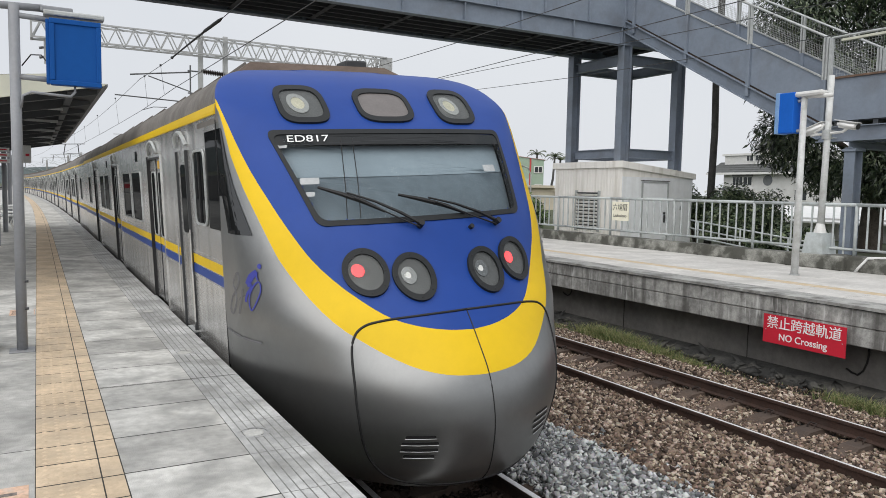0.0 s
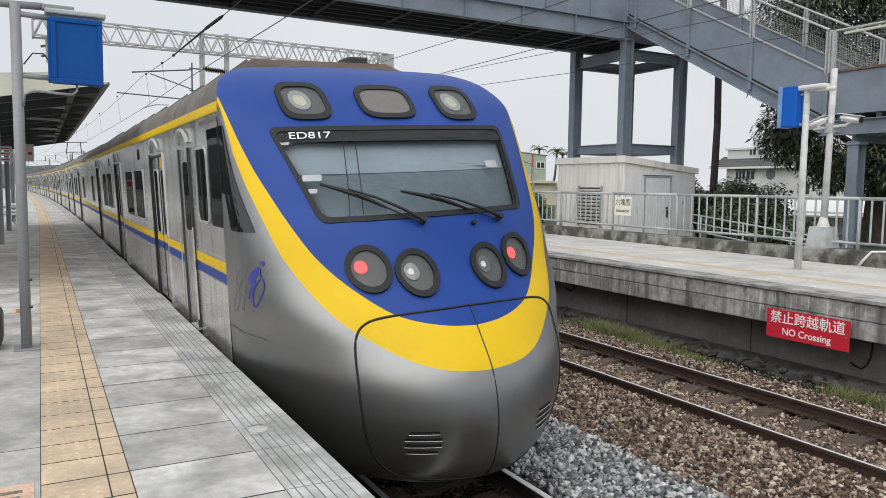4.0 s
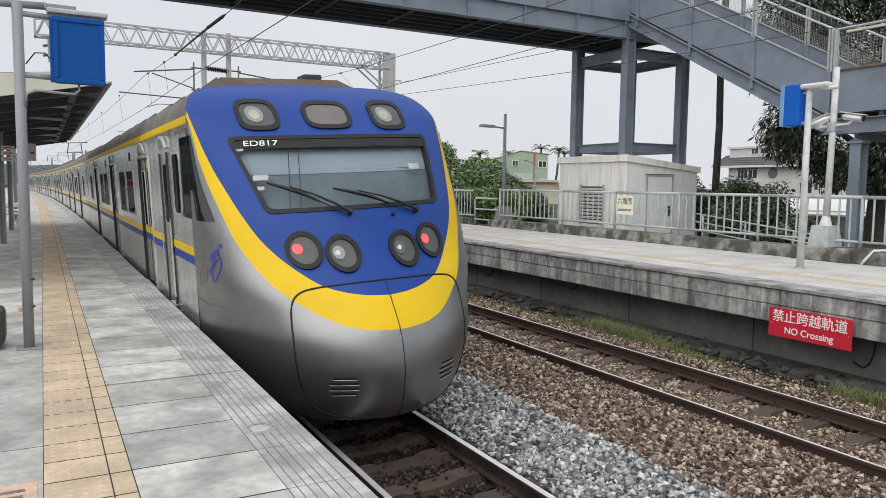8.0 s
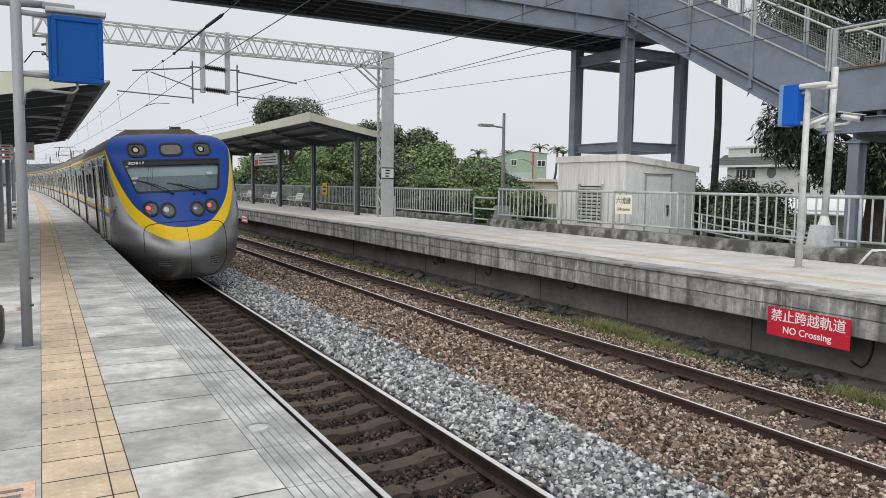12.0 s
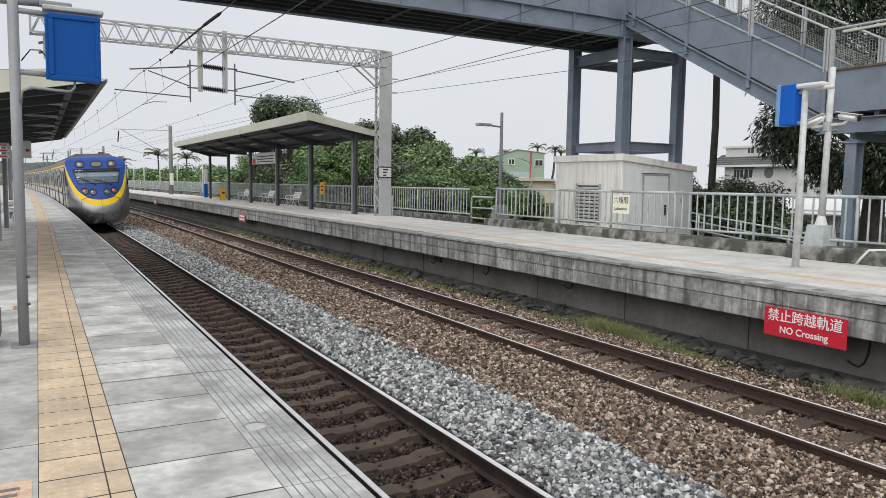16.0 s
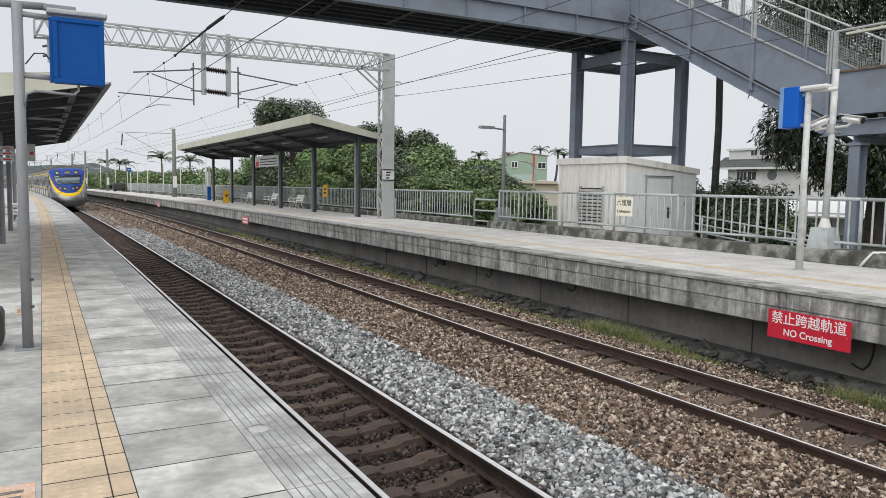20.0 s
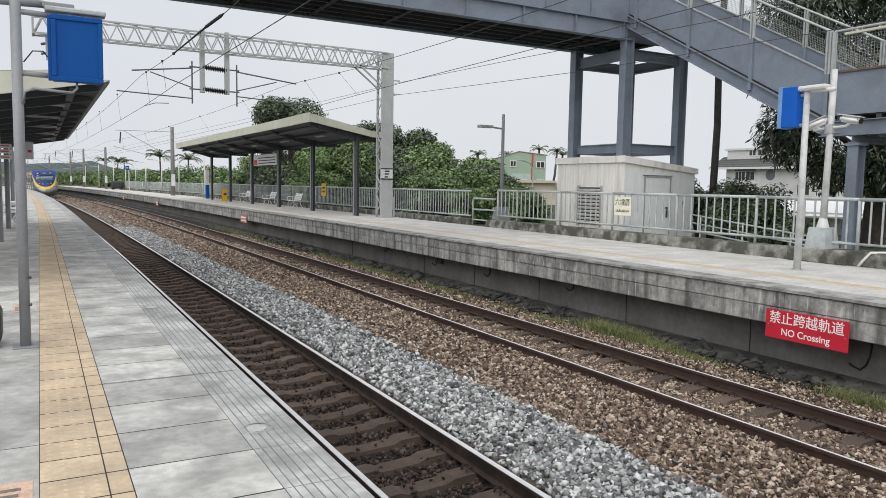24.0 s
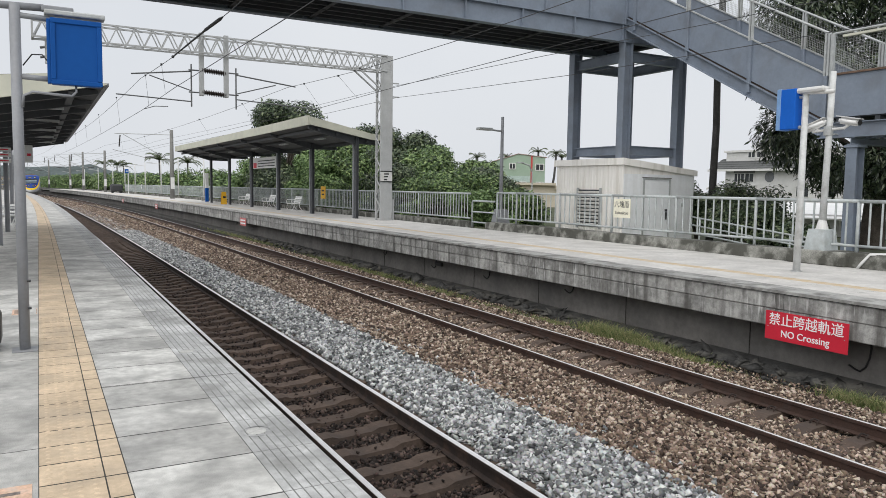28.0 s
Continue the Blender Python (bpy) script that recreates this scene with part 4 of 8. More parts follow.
def rounded(corners, r, n=6):
    """A polygon with round corners."""
    out = []
    k = len(corners)
    for i in range(k):
        p, a, b = Vector(corners[i]), Vector(corners[i - 1]), Vector(corners[(i + 1) % k])
        d0, d1 = (a - p).normalized(), (b - p).normalized()
        q0, q1 = p + d0 * r, p + d1 * r
        for j in range(n + 1):
            t = j / n
            out.append(tuple((1 - t) ** 2 * q0 + 2 * t * (1 - t) * p + t * t * q1))
        nxt = Vector(corners[(i + 1) % k])
        e = nxt + (p - nxt).normalized() * r
        for j in range(1, 6):
            out.append(tuple(q1.lerp(e, j / 6)))
    return out


def grown(pts, d):
    cu = sum(p[0] for p in pts) / len(pts)
    cw = sum(p[1] for p in pts) / len(pts)
    mu = max(abs(p[0] - cu) for p in pts)
    mw = max(abs(p[1] - cw) for p in pts)
    return [(cu + (u - cu) * (1 + d / mu), cw + (w - cw) * (1 + d / mw)) for u, w in pts]


ROOF = [(-1.44, 3.253), (-1.43, 3.34), (-1.40, 3.45), (-1.32, 3.57), (-1.17, 3.66), (-0.93, 3.72), (-0.4, 3.76)]
ROOF = ROOF + [(-u, w) for u, w in ROOF[::-1]]
SIDE_DOORS = (10.24, 15.66, 21.08)
SIDE_PAIRS = (12.95, 18.37)


def extrude_y(outline, y0, y1, closed=False, bm=None):
    bm = bm or bmesh.new()
    a = [bm.verts.new((u, y0, w)) for u, w in outline]
    b = [bm.verts.new((u, y1, w)) for u, w in outline]
    k = len(outline)
    for j in range(k if closed else k - 1):
        bm.faces.new((a[j], a[(j + 1) % k], b[(j + 1) % k], b[j]))
    if closed:
        bm.faces.new(a[::-1])
        bm.faces.new(b)
    return bm


def side_frame(y0, y1, w0, w1, x, r=0.07, t=0.018, depth=0.014, bm=None):
    """A raised round-cornered window frame on a car side at x."""
    bm = bm or bmesh.new()
    sgn = math.copysign(1, x)
    outer = rounded([(y0 - t, w0 - t), (y1 + t, w0 - t), (y1 + t, w1 + t), (y0 - t, w1 + t)], r + t, 4)
    inner = rounded([(y0, w0), (y1, w0), (y1, w1), (y0, w1)], r, 4)
    rows = [[bm.verts.new((x + sgn * l, y, w)) for y, w in ol] for ol, l in ((outer, 0), (outer, depth), (inner, depth), (inner, -0.01))]
    k = len(outer)
    for a, b in zip(rows, rows[1:]):
        for j in range(k):
            bm.faces.new((a[j], a[(j + 1) % k], b[(j + 1) % k], b[j]))
    return bm


def side_pane(y0, y1, w0, w1, x, r=0.07):
    bm = bmesh.new()
    bm.faces.new([bm.verts.new((x, y, w)) for y, w in rounded([(y0, w0), (y1, w0), (y1, w1), (y0, w1)], r, 4)])
    return bm


def car_sides(car, y_from, y_to, doors, pairs, singles, cab=False):
    """Stainless sides with corrugation line, doors, windows, stripes, roof and underframe between y_from and y_to."""
    for sgn in (-1, 1):
        x = sgn * HALF
        lo = [(x * 0.955, 0.62), (x * 0.99, 0.8), (x, 1.0), (x, 3.252)]
        y0 = SIDE_FROM if cab else y_from
        segs = []
        last = y0
        for d in doors:
            segs.append((last, d - 0.6))
            part("side_wall", extrude_y(lo[:3] + [(x, 1.10)], d - 0.6, d + 0.6), STAINLESS, car, "steel sill panel under the door")
            part("side_wall", extrude_y([(x, 3.0), (x, 3.252)], d - 0.6, d + 0.6), STAINLESS, car, "steel panel over the door")
            last = d + 0.6
        segs.append((last, y_to))
        for a, b in segs:
            part("side_wall", extrude_y(lo, a, b), STAINLESS, car, "brushed stainless steel side")
            for z in (1.74, 1.98):
                part("side_bead", box(min(x, x + sgn * 0.006), max(x, x + sgn * 0.006), a, b, z - 0.012, z + 0.012), STAINLESS, car)
            if b - a > 0.1:
                part("yellow_stripe", box(min(x, x + sgn * 0.004), max(x, x + sgn * 0.004), a, b, 1.865, 1.955), TRAIN_YELLOW, car)
                part("blue_stripe", box(min(x, x + sgn * 0.004), max(x, x + sgn * 0.004), a, b, 1.765, 1.852), TRAIN_BLUE, car)
        # yellow band where the side turns into the roof
        part("roof_stripe", extrude_y([(x - sgn * 0.002, 3.248), (x + sgn * 0.010, 3.250), (x + sgn * 0.010, 3.275), (x - sgn * 0.001, 3.335 if cab else 3.30), (x - sgn * 0.02, 3.345 if cab else 3.305), (x - sgn * 0.03, 3.335 if cab else 3.295)], y0, y_to, True), TRAIN_YELLOW, car, "yellow band along the roof edge")
        for d in doors:
            xd = x - sgn * 0.05
            door = part("side_door", box(min(xd, xd + sgn * 0.02), max(xd, xd + sgn * 0.02), d - 0.6, d + 0.6, 1.10, 3.0), STAINLESS, car, "recessed double sliding passenger door")
            for z0, z1, m_ in ((1.865, 1.955, TRAIN_YELLOW), (1.765, 1.852, TRAIN_BLUE)):
                part("door_stripe", box(min(xd, xd + sgn * 0.024), max(xd, xd + sgn * 0.024), d - 0.57, d + 0.57, z0, z1), m_, door)
            for e in (-0.6, 0.6):
                part("door_post", box(min(xd, x + sgn * 0.014), max(xd, x + sgn * 0.014), d + e - 0.012, d + e + 0.012, 1.08, 3.02), BLACK if e > 0 else STAINLESS, car)
            part("door_lintel", box(min(xd, x), max(xd, x), d - 0.58, d + 0.58, 2.975, 3.0), DARK_METAL, car)
            part("door_seam", box(min(xd, xd + sgn * 0.028), max(xd, xd + sgn * 0.028), d - 0.012, d + 0.012, 1.12, 2.98), BLACK, door)
            for k in (-1, 1):
                part("door_window", side_pane(d + k * 0.3 - 0.16, d + k * 0.3 + 0.16, 1.98, 2.8, xd + sgn * 0.026), TRAIN_GLASS, door)
                part("window_rim", side_frame(d + k * 0.3 - 0.16, d + k * 0.3 + 0.16, 1.98, 2.8, xd + sgn * 0.02, 0.07, 0.018, 0.012), GALV, door)
            part("door_sign", box(min(xd, xd + sgn * 0.025), max(xd, xd + sgn * 0.025), d - 0.42, d - 0.14, 2.85, 2.95), YELLOW_SIGN, door, "small yellow notice at the door top")
            part("door_step", box(min(x, x + sgn * 0.07), max(x, x + sgn * 0.07), d - 0.62, d + 0.62, 1.06, 1.10), GALV, car, "bright door sill")
            part("door_hood", tube([(x + sgn * 0.012, d - 0.36, 3.04), (x + sgn * 0.03, d - 0.31, 3.13), (x + sgn * 0.032, d - 0.17, 3.185), (x + sgn * 0.032, d, 3.20), (x + sgn * 0.032, d + 0.17, 3.185), (x + sgn * 0.03, d + 0.31, 3.13), (x + sgn * 0.012, d + 0.36, 3.04)], 0.02, 6), GALV, car, smooth=True)
        for p in pairs:
            part("vent_panel", side_pane(p - 0.98, p - 0.72, 2.99, 3.14, x + sgn * 0.004, 0.02), TRAIN_GLASS, car, "small dark upper window")
        wins = [(p + k * 0.68 - 0.55, p + k * 0.68 + 0.55) for p in pairs for k in (-1, 1)] + [(s - 0.45, s + 0.45) for s in singles]
        for a, b in wins:
            w = part("window_frame", side_frame(a, b, 2.1, 2.82, x), GALV, car, "pale metal window frame")
            part("pane", side_pane(a, b, 2.1, 2.82, x + sgn * 0.004), TRAIN_GLASS, w)
            part("window_bar", box(min(x, x + sgn * 0.012), max(x, x + sgn * 0.012), a, b, 2.5, 2.52), BLACK, w)
    part("roof", extrude_y(ROOF, y_from, y_to), ROOF_DUST, car, "dusty grey-brown curved roof", smooth=True)
    part("floor_pan", box(-1.36, 1.36, y_from + 0.05, y_to - 0.05, 0.95, 1.05), UNDER, car)
    part("end_wall", box(-1.4, 1.4, y_to - 0.06, y_to, 1.0, 3.5), STAINLESS, car)
    if not cab:
        part("end_wall", box(-1.4, 1.4, y_from, y_from + 0.06, 1.0, 3.5), STAINLESS, car)
    # roof equipment: long brown casing with sloped ends
    for a, b in ((y_from + (0.04 if cab else 0.9), y_from + 4.9), (y_from + 5.6, y_from + 11.5), (y_from + 13.0, y_from + 16.0)):
        if b < y_to - 0.4:
            bm = bmesh.new()
            lo = [bm.verts.new(p) for p in ((-1.30, a, 3.52), (1.30, a, 3.52), (1.30, b, 3.52), (-1.30, b, 3.52))]
            hi = [bm.verts.new(p) for p in ((-0.76, a + 0.5, 3.90), (0.76, a + 0.5, 3.90), (0.76, b - 0.45, 3.90), (-0.76, b - 0.45, 3.90))]
            for j in range(4):
                bm.faces.new((lo[j], lo[(j + 1) % 4], hi[(j + 1) % 4], hi[j]))
            bm.faces.new(hi)
            unit = part("roof_unit", bm, ROOF_BROWN, car, "brown dusty roof casing")
            for k in range(4):
                yr = a + 0.7 + k * (b - a - 1.3) / 3
                for sgn in (-1, 1):
                    part("casing_rib", bar((sgn * 1.285, yr, 3.54), (sgn * 0.76, yr, 3.912), 0.05, 0.03), ROOF_DUST, unit)
    if cab:
        part("roof_vent", box(0.30, 0.55, y_from + 0.55, y_from + 0.85, 3.88, 3.97, bevel=0.02), DARK_METAL, car, "small dark roof vent")
    # bogies and underfloor boxes
    mid = (y_from + y_to) / 2
    for yb in (y_from + 3.6, y_to - 3.6):
        for sgn in (-1, 1):
            part("bogie_frame", box(sgn * 0.95 - 0.08, sgn * 0.95 + 0.08, yb - 1.5, yb + 1.5, 0.42, 0.72, bevel=0.04), UNDER, car)
        for wy in (-1.05, 1.05):
            for sgn in (-1, 1):
                part("wheel", tube([(sgn * 0.52, yb + wy, 0.43), (sgn * 0.60, yb + wy, 0.43)], 0.43, 24), UNDER, car)
            part("axle", tube([(-0.8, yb + wy, 0.43), (0.8, yb + wy, 0.43)], 0.07, 10), UNDER, car)
    for k in range(4):
        yb = mid - 4.0 + k * 2.3
        part("underfloor_box", box(-1.25, 1.25, yb, yb + 1.9, 0.4, 0.95, bevel=0.03), UNDER, car)


# leading car with the cab (its nose looks back towards the camera)
cab_car = thing("train_car", "silver commuter train end car with blue and yellow nose", "train car", "cars of the train")
car_sides(cab_car, NOSE_BACK, CAR_END, SIDE_DOORS, SIDE_PAIRS, (23.6,), cab=True)
nose_skin(lambda s: 0.36, lambda s: along(OUTER, s), 30, "nose_shell", TRAIN_SILVER, cab_car, "silver painted lower nose")
nose_skin(lambda s: along(OUTER, s), lambda s: along(INNER, s), 8, "yellow_band", TRAIN_YELLOW, cab_car, "yellow curved band round the mask")
SCREEN = rounded([(-0.905, 2.35), (0.90, 2.362), (1.085, 3.057), (-1.095, 3.05)], 0.07)
nose_skin(lambda s: along(INNER, s), lambda s: 3.762, 90, "blue_mask", TRAIN_BLUE, cab_car, "glossy blue front mask", SCREEN)
# flat cheeks between the round of the nose and the side walls
for sgn in (-1, 1):
    bm = bmesh.new()
    prev = None
    for i in range(41):
        w = 0.36 + (3.17 - 0.36) * i / 40
        p = nose(sgn, w)
        row = (bm.verts.new(p), bm.verts.new((p.x, max(p.y, SIDE_FROM + 0.01), w)))
        if prev:
            bm.faces.new((prev[0], prev[1], row[1], row[0]))
        prev = row
    part("cheek", bm, TRAIN_SILVER, cab_car, "silver cheek beside the cab", smooth=True)
    bm = bmesh.new()
    prev = None
    for i in range(21):
        w = 3.17 + (3.755 - 3.17) * i / 20
        p = nose(sgn, w)
        row = (bm.verts.new(p), bm.verts.new((p.x, max(p.y, NOSE_BACK + 0.01), w)))
        if prev:
            bm.faces.new((prev[0], prev[1], row[1], row[0]))
        prev = row
    part("roof_shoulder", bm, ROOF_DUST, cab_car, "dusty shoulder behind the mask", smooth=True)
    x = sgn * (HALF + 0.003)
    part("cheek_seam", box(x - 0.004, x + 0.004, SIDE_FROM - 0.006, SIDE_FROM + 0.006, 0.6, 3.2), BLACK, cab_car)
    # dark triangular side panel
    bm = bmesh.new()
    prev = None
    for i in range(25):
        w = 2.26 + (3.12 - 2.26) * i / 24
        sf = along(((2.2, 0.932), (2.55, 0.971), (2.83, 0.99), (3.2, 0.998)), w)
        row = [bm.verts.new(nose(sgn * (sf + (1 - sf) * j / 12), w, 0.005)) for j in range(13)]
        row += [bm.verts.new((sgn * (HALF + 0.005), row[-1].co.y + (6.86 - row[-1].co.y) * j / 4, w)) for j in range(1, 5)]
        if prev:
            for j in range(16):
                bm.faces.new((prev[j], prev[j + 1], row[j + 1], row[j]))
        prev = row
    part("side_glazing", bm, TRAIN_GLASS, cab_car, "dark glossy triangular side panel")
    fr = part("cab_window_frame", side_frame(6.92, 7.42, 2.29, 2.96, sgn * (HALF + 0.006), 0.09, 0.022, 0.016), GALV, cab_car, "pale metal cab window frame")
    part("pane", side_pane(6.92, 7.42, 2.29, 2.96, sgn * (HALF + 0.010), 0.09), TRAIN_GLASS, fr)
    part("window_bar", box(min(x, x + sgn * 0.02), max(x, x + sgn * 0.02), 7.15, 7.18, 2.30, 2.95), BLACK, fr)
    cd = part("cab_door", box(min(x - sgn * 0.02, x + sgn * 0.005), max(x - sgn * 0.02, x + sgn * 0.005), 7.8, 8.34, 1.12, 3.0), STAINLESS, cab_car, "narrow cab door")
    for e in (7.79, 8.35):
        part("door_post", box(min(x, x + sgn * 0.025), max(x, x + sgn * 0.025), e - 0.02, e + 0.02, 1.0, 3.0), DARK_METAL, cd)
    part("door_window", side_pane(7.92, 8.2, 2.15, 2.86, x + sgn * 0.008), TRAIN_GLASS, cd)
    for e in (7.70, 8.44):
        part("grab_rail", tube([(x + sgn * 0.035, e, 1.25), (x + sgn * 0.035, e, 2.2)], 0.008, 8), STAINLESS, cab_car)
    for k in range(3):
        part("cab_step", box(min(x, x + sgn * 0.05), max(x, x + sgn * 0.05), 7.76, 8.1, 0.98 + k * 0.075, 1.0 + k * 0.075), GALV, cab_car)
    part("door_hood", tube([(x + sgn * 0.012, 7.77, 3.05), (x + sgn * 0.03, 7.82, 3.13), (x + sgn * 0.03, 7.95, 3.18), (x + sgn * 0.03, 8.07, 3.19), (x + sgn * 0.03, 8.2, 3.18), (x + sgn * 0.03, 8.32, 3.13), (x + sgn * 0.012, 8.37, 3.05)], 0.022, 6), GALV, cab_car)
    # emblem: thin loops and a stroke figure in blue, with a line of small bars below
    def skin_line(points, r, closed=False, taper=None, bm=None):
        """A fine printed line on the cab side through (y, w) points, rounded between them."""
        k = len(points)
        out, rad = [], []
        for i in range(k if closed else k - 1):
            q = [points[j % k] if closed else points[min(max(j, 0), k - 1)] for j in range(i - 1, i + 3)]
            for j in range(6):
                t = j / 6
                c = [0.5 * (2 * q[1][n] + (q[2][n] - q[0][n]) * t + (2 * q[0][n] - 5 * q[1][n] + 4 * q[2][n] - q[3][n]) * t * t + (3 * q[1][n] - q[0][n] - 3 * q[2][n] + q[3][n]) * t ** 3) for n in (0, 1)]
                out.append(skin_side(sgn, c[0], c[1], 0.005))
                rad.append(r if not taper else taper[i] + (taper[(i + 1) % k] - taper[i]) * t)
        e = points[0] if closed else points[-1]
        out.append(skin_side(sgn, e[0], e[1], 0.005))
        rad.append(r if not taper else taper[0 if closed else -1])
        bm = bm or bmesh.new()
        prev = None
        for i, p in enumerate(out):
            run = (out[min(i + 1, len(out) - 1)] - out[max(i - 1, 0)]).normalized()
            wide = run.cross(Vector((sgn, -0.45, 0)).normalized()).normalized() * rad[i]
            row = (bm.verts.new(p + wide), bm.verts.new(p - wide))
            if prev:
                bm.faces.new((prev[0], row[0], row[1], prev[1]))
            prev = row
        return bm
    part("emblem_loop", skin_line(((5.876, 1.955), (6.01, 1.857), (5.948, 1.80), (5.93, 1.72), (6.07, 1.60), (6.15, 1.62), (6.07, 1.73), (5.95, 1.80), (5.835, 1.89)), 0.010, True), LOGO_GREY, cab_car, "thin grey looping emblem")
    part("emblem_loop", skin_line(((5.772, 1.839), (5.80, 1.75), (5.872, 1.626)), 0.010), LOGO_GREY, cab_car, "thin grey emblem stroke")
    part("emblem_loop", skin_line(((5.86, 1.735), (5.80, 1.77), (5.72, 1.79)), 0.005), LOGO_GREY, cab_car, "thin grey emblem stroke")
    part("emblem_loop", skin_line(((5.572, 1.905), (5.548, 1.828), (5.60, 1.715), (5.649, 1.687), (5.669, 1.774), (5.625, 1.87)), 0.007, True), LOGO_BLUE, cab_car, "blue round emblem loop")
    rider = skin_line(((5.70, 1.875), (5.66, 1.935), (5.606, 1.985)), 0.02, taper=[0.026, 0.032, 0.018])
    skin_line(((5.606, 1.985), (5.60, 1.945), (5.585, 1.92)), 0.01, taper=[0.014, 0.010, 0.008], bm=rider)
    skin_line(((5.695, 1.885), (5.645, 1.862), (5.70, 1.80), (5.722, 1.74)), 0.01, taper=[0.022, 0.016, 0.013, 0.010], bm=rider)
    skin_line(((5.592, 2.012), (5.585, 2.027), (5.578, 2.042)), 0.02, taper=[0.014, 0.022, 0.012], bm=rider)
    part("emblem_stroke", rider, LOGO_BLUE, cab_car, "blue stroke emblem")
    for a, b in ((6.34, 6.14), (6.10, 5.90), (5.86, 5.57)):
        part("small_print", skin_line(((a, 1.43), ((a + b) / 2, 1.43), (b, 1.43)), 0.010), LOGO_GREY, cab_car)

# windscreen with black surround, painted reflection sheets, wipers and number
part("windscreen_frame", skin_ring(grown(SCREEN, 0.034), grown(SCREEN, -0.006), 0.012, -0.03), BEZEL, cab_car, "black rubber windscreen surround")
part("windscreen", skin_patch(SCREEN, 0.003, rings=8), SCREEN_GLASS, cab_car, "large raked windscreen", smooth=True).visible_shadow = False
dark_top = [(u, w) for u, w in rounded([(-1.065, 2.955), (1.06, 2.95), (1.105, 3.045), (-1.105, 3.045)], 0.02)]
part("screen_header", skin_patch(dark_top, 0.006, rings=3), BEZEL, cab_car, "dark band along the top of the windscreen")
part("cab_back", box(-1.3, 1.3, 7.0, 7.05, 1.2, 3.4), CAB_GREY, cab_car)
part("cab_desk", box(-1.05, 1.05, 5.75, 6.3, 1.9, 2.32), CAB_DARK, cab_car)
part("cab_ceiling", box(-1.1, 1.1, 6.2, 7.0, 3.08, 3.1), CAB_GREY, cab_car)
# two sheets behind the glass carry its reflection: pale above, darker below
part("cab_blind", skin_patch(rounded([(-1.02, 2.735), (1.02, 2.735), (1.08, 3.0), (-1.08, 3.0)], 0.03), -0.07, rings=4), mat("pale_screen_reflection", (0.30, 0.365, 0.41), 0.8, vary=0.06, scale=2), cab_car, "pale sheet that paints the reflection in the upper windscreen")
part("cab_curtain", skin_patch(rounded([(-0.92, 2.3), (0.92, 2.3), (1.04, 2.75), (-1.04, 2.75)], 0.03), -0.075, rings=4), mat("grey_screen_reflection", (0.155, 0.195, 0.225), 0.8, vary=0.15, scale=2), cab_car, "grey sheet that paints the darker reflection in the lower windscreen")
part("cab_gauge", box(-0.72, -0.52, 5.72, 5.75, 2.33, 2.45), WHITE_PAINT, cab_car)
for u in (-0.71, -0.61):
    part("screen_bar", tube([nose_u(u, 2.37, 0.006), nose_u(u + 0.055, 2.6, 0.006), nose_u(u + 0.165, 3.01, 0.006)], 0.004, 6), BLACK, cab_car)
for u0, u1, w0, w1 in ((-0.98, -0.84, 2.64, 2.69), (-0.965, -0.90, 2.545, 2.58), (0.70, 0.84, 2.70, 2.76), (-1.085, -1.0, 2.935, 2.96)):
    part("screen_label", skin_patch(rounded([(u0, w0), (u1, w0), (u1 + 0.01, w1), (u0 + 0.01, w1)], 0.008, 3), 0.004, rings=2), mat("pale_sticker", (0.45, 0.47, 0.48), 0.6), cab_car, "small pale sticker on the glass")
for pu, pw, tu, tw in ((-0.163, 2.29, -0.862, 2.605), (0.577, 2.268, -0.262, 2.525)):
    def across(f, drop=0.0, lift=0.04):
        """A point from the pivot (0) to the tip (1) of a wiper, bowed a little upwards."""
        return nose_u(pu + (tu - pu) * f, pw + (tw - pw) * f + 0.035 * math.sin(math.pi * f) - drop, lift)
    arm = part("wiper", tube([across(0, 0, 0.04), across(0.2, 0, 0.05), across(0.45, 0, 0.05), across(0.72, 0, 0.045)], 0.014, 6, taper=[0.016, 0.014, 0.011, 0.008]), BLACK, cab_car, "black windscreen wiper")
    part("wiper_arm", tube([across(0.02, 0.03, 0.035), across(0.25, 0.05, 0.045), across(0.5, 0.04, 0.045), across(0.66, 0.02, 0.04)], 0.007, 6), BLACK, arm)
    part("wiper_blade", tube([across(0.36, 0.035, 0.022), across(0.55, 0.02, 0.022), across(0.78, 0.01, 0.022), across(1.0, 0, 0.022)], 0.018, 6, taper=[0.01, 0.02, 0.02, 0.012]), BLACK, arm)
    part("wiper_hub", tube([nose_u(pu, pw, 0.0), nose_u(pu, pw, 0.065)], 0.026, 10), BLACK, arm)
part("wiper_hub", tube([nose_u(0.3, 2.25, 0.0), nose_u(0.3, 2.25, 0.035)], 0.02, 10), BLACK, cab_car)
p0, p1, pu = nose_u(-1.015, 2.998, 0.02), nose_u(-0.62, 2.998, 0.02), nose_u(-0.84, 3.02, 0.03) - nose_u(-0.84, 2.95, 0.03)
ex = (p1 - p0).normalized()
ez = ex.cross(pu).normalized()
ey = ez.cross(ex)
num = Matrix(((ex.x, ey.x, ez.x, 0), (ex.y, ey.y, ez.y, 0), (ex.z, ey.z, ez.z, 0), (0, 0, 0, 1)))
lettering("unit_number", "ED817", 0.108, WHITE_INK, cab_car, Matrix.Translation((p0 + p1) / 2) @ num @ Matrix.Scale(1.18, 4, (1, 0, 0)), 0.001)

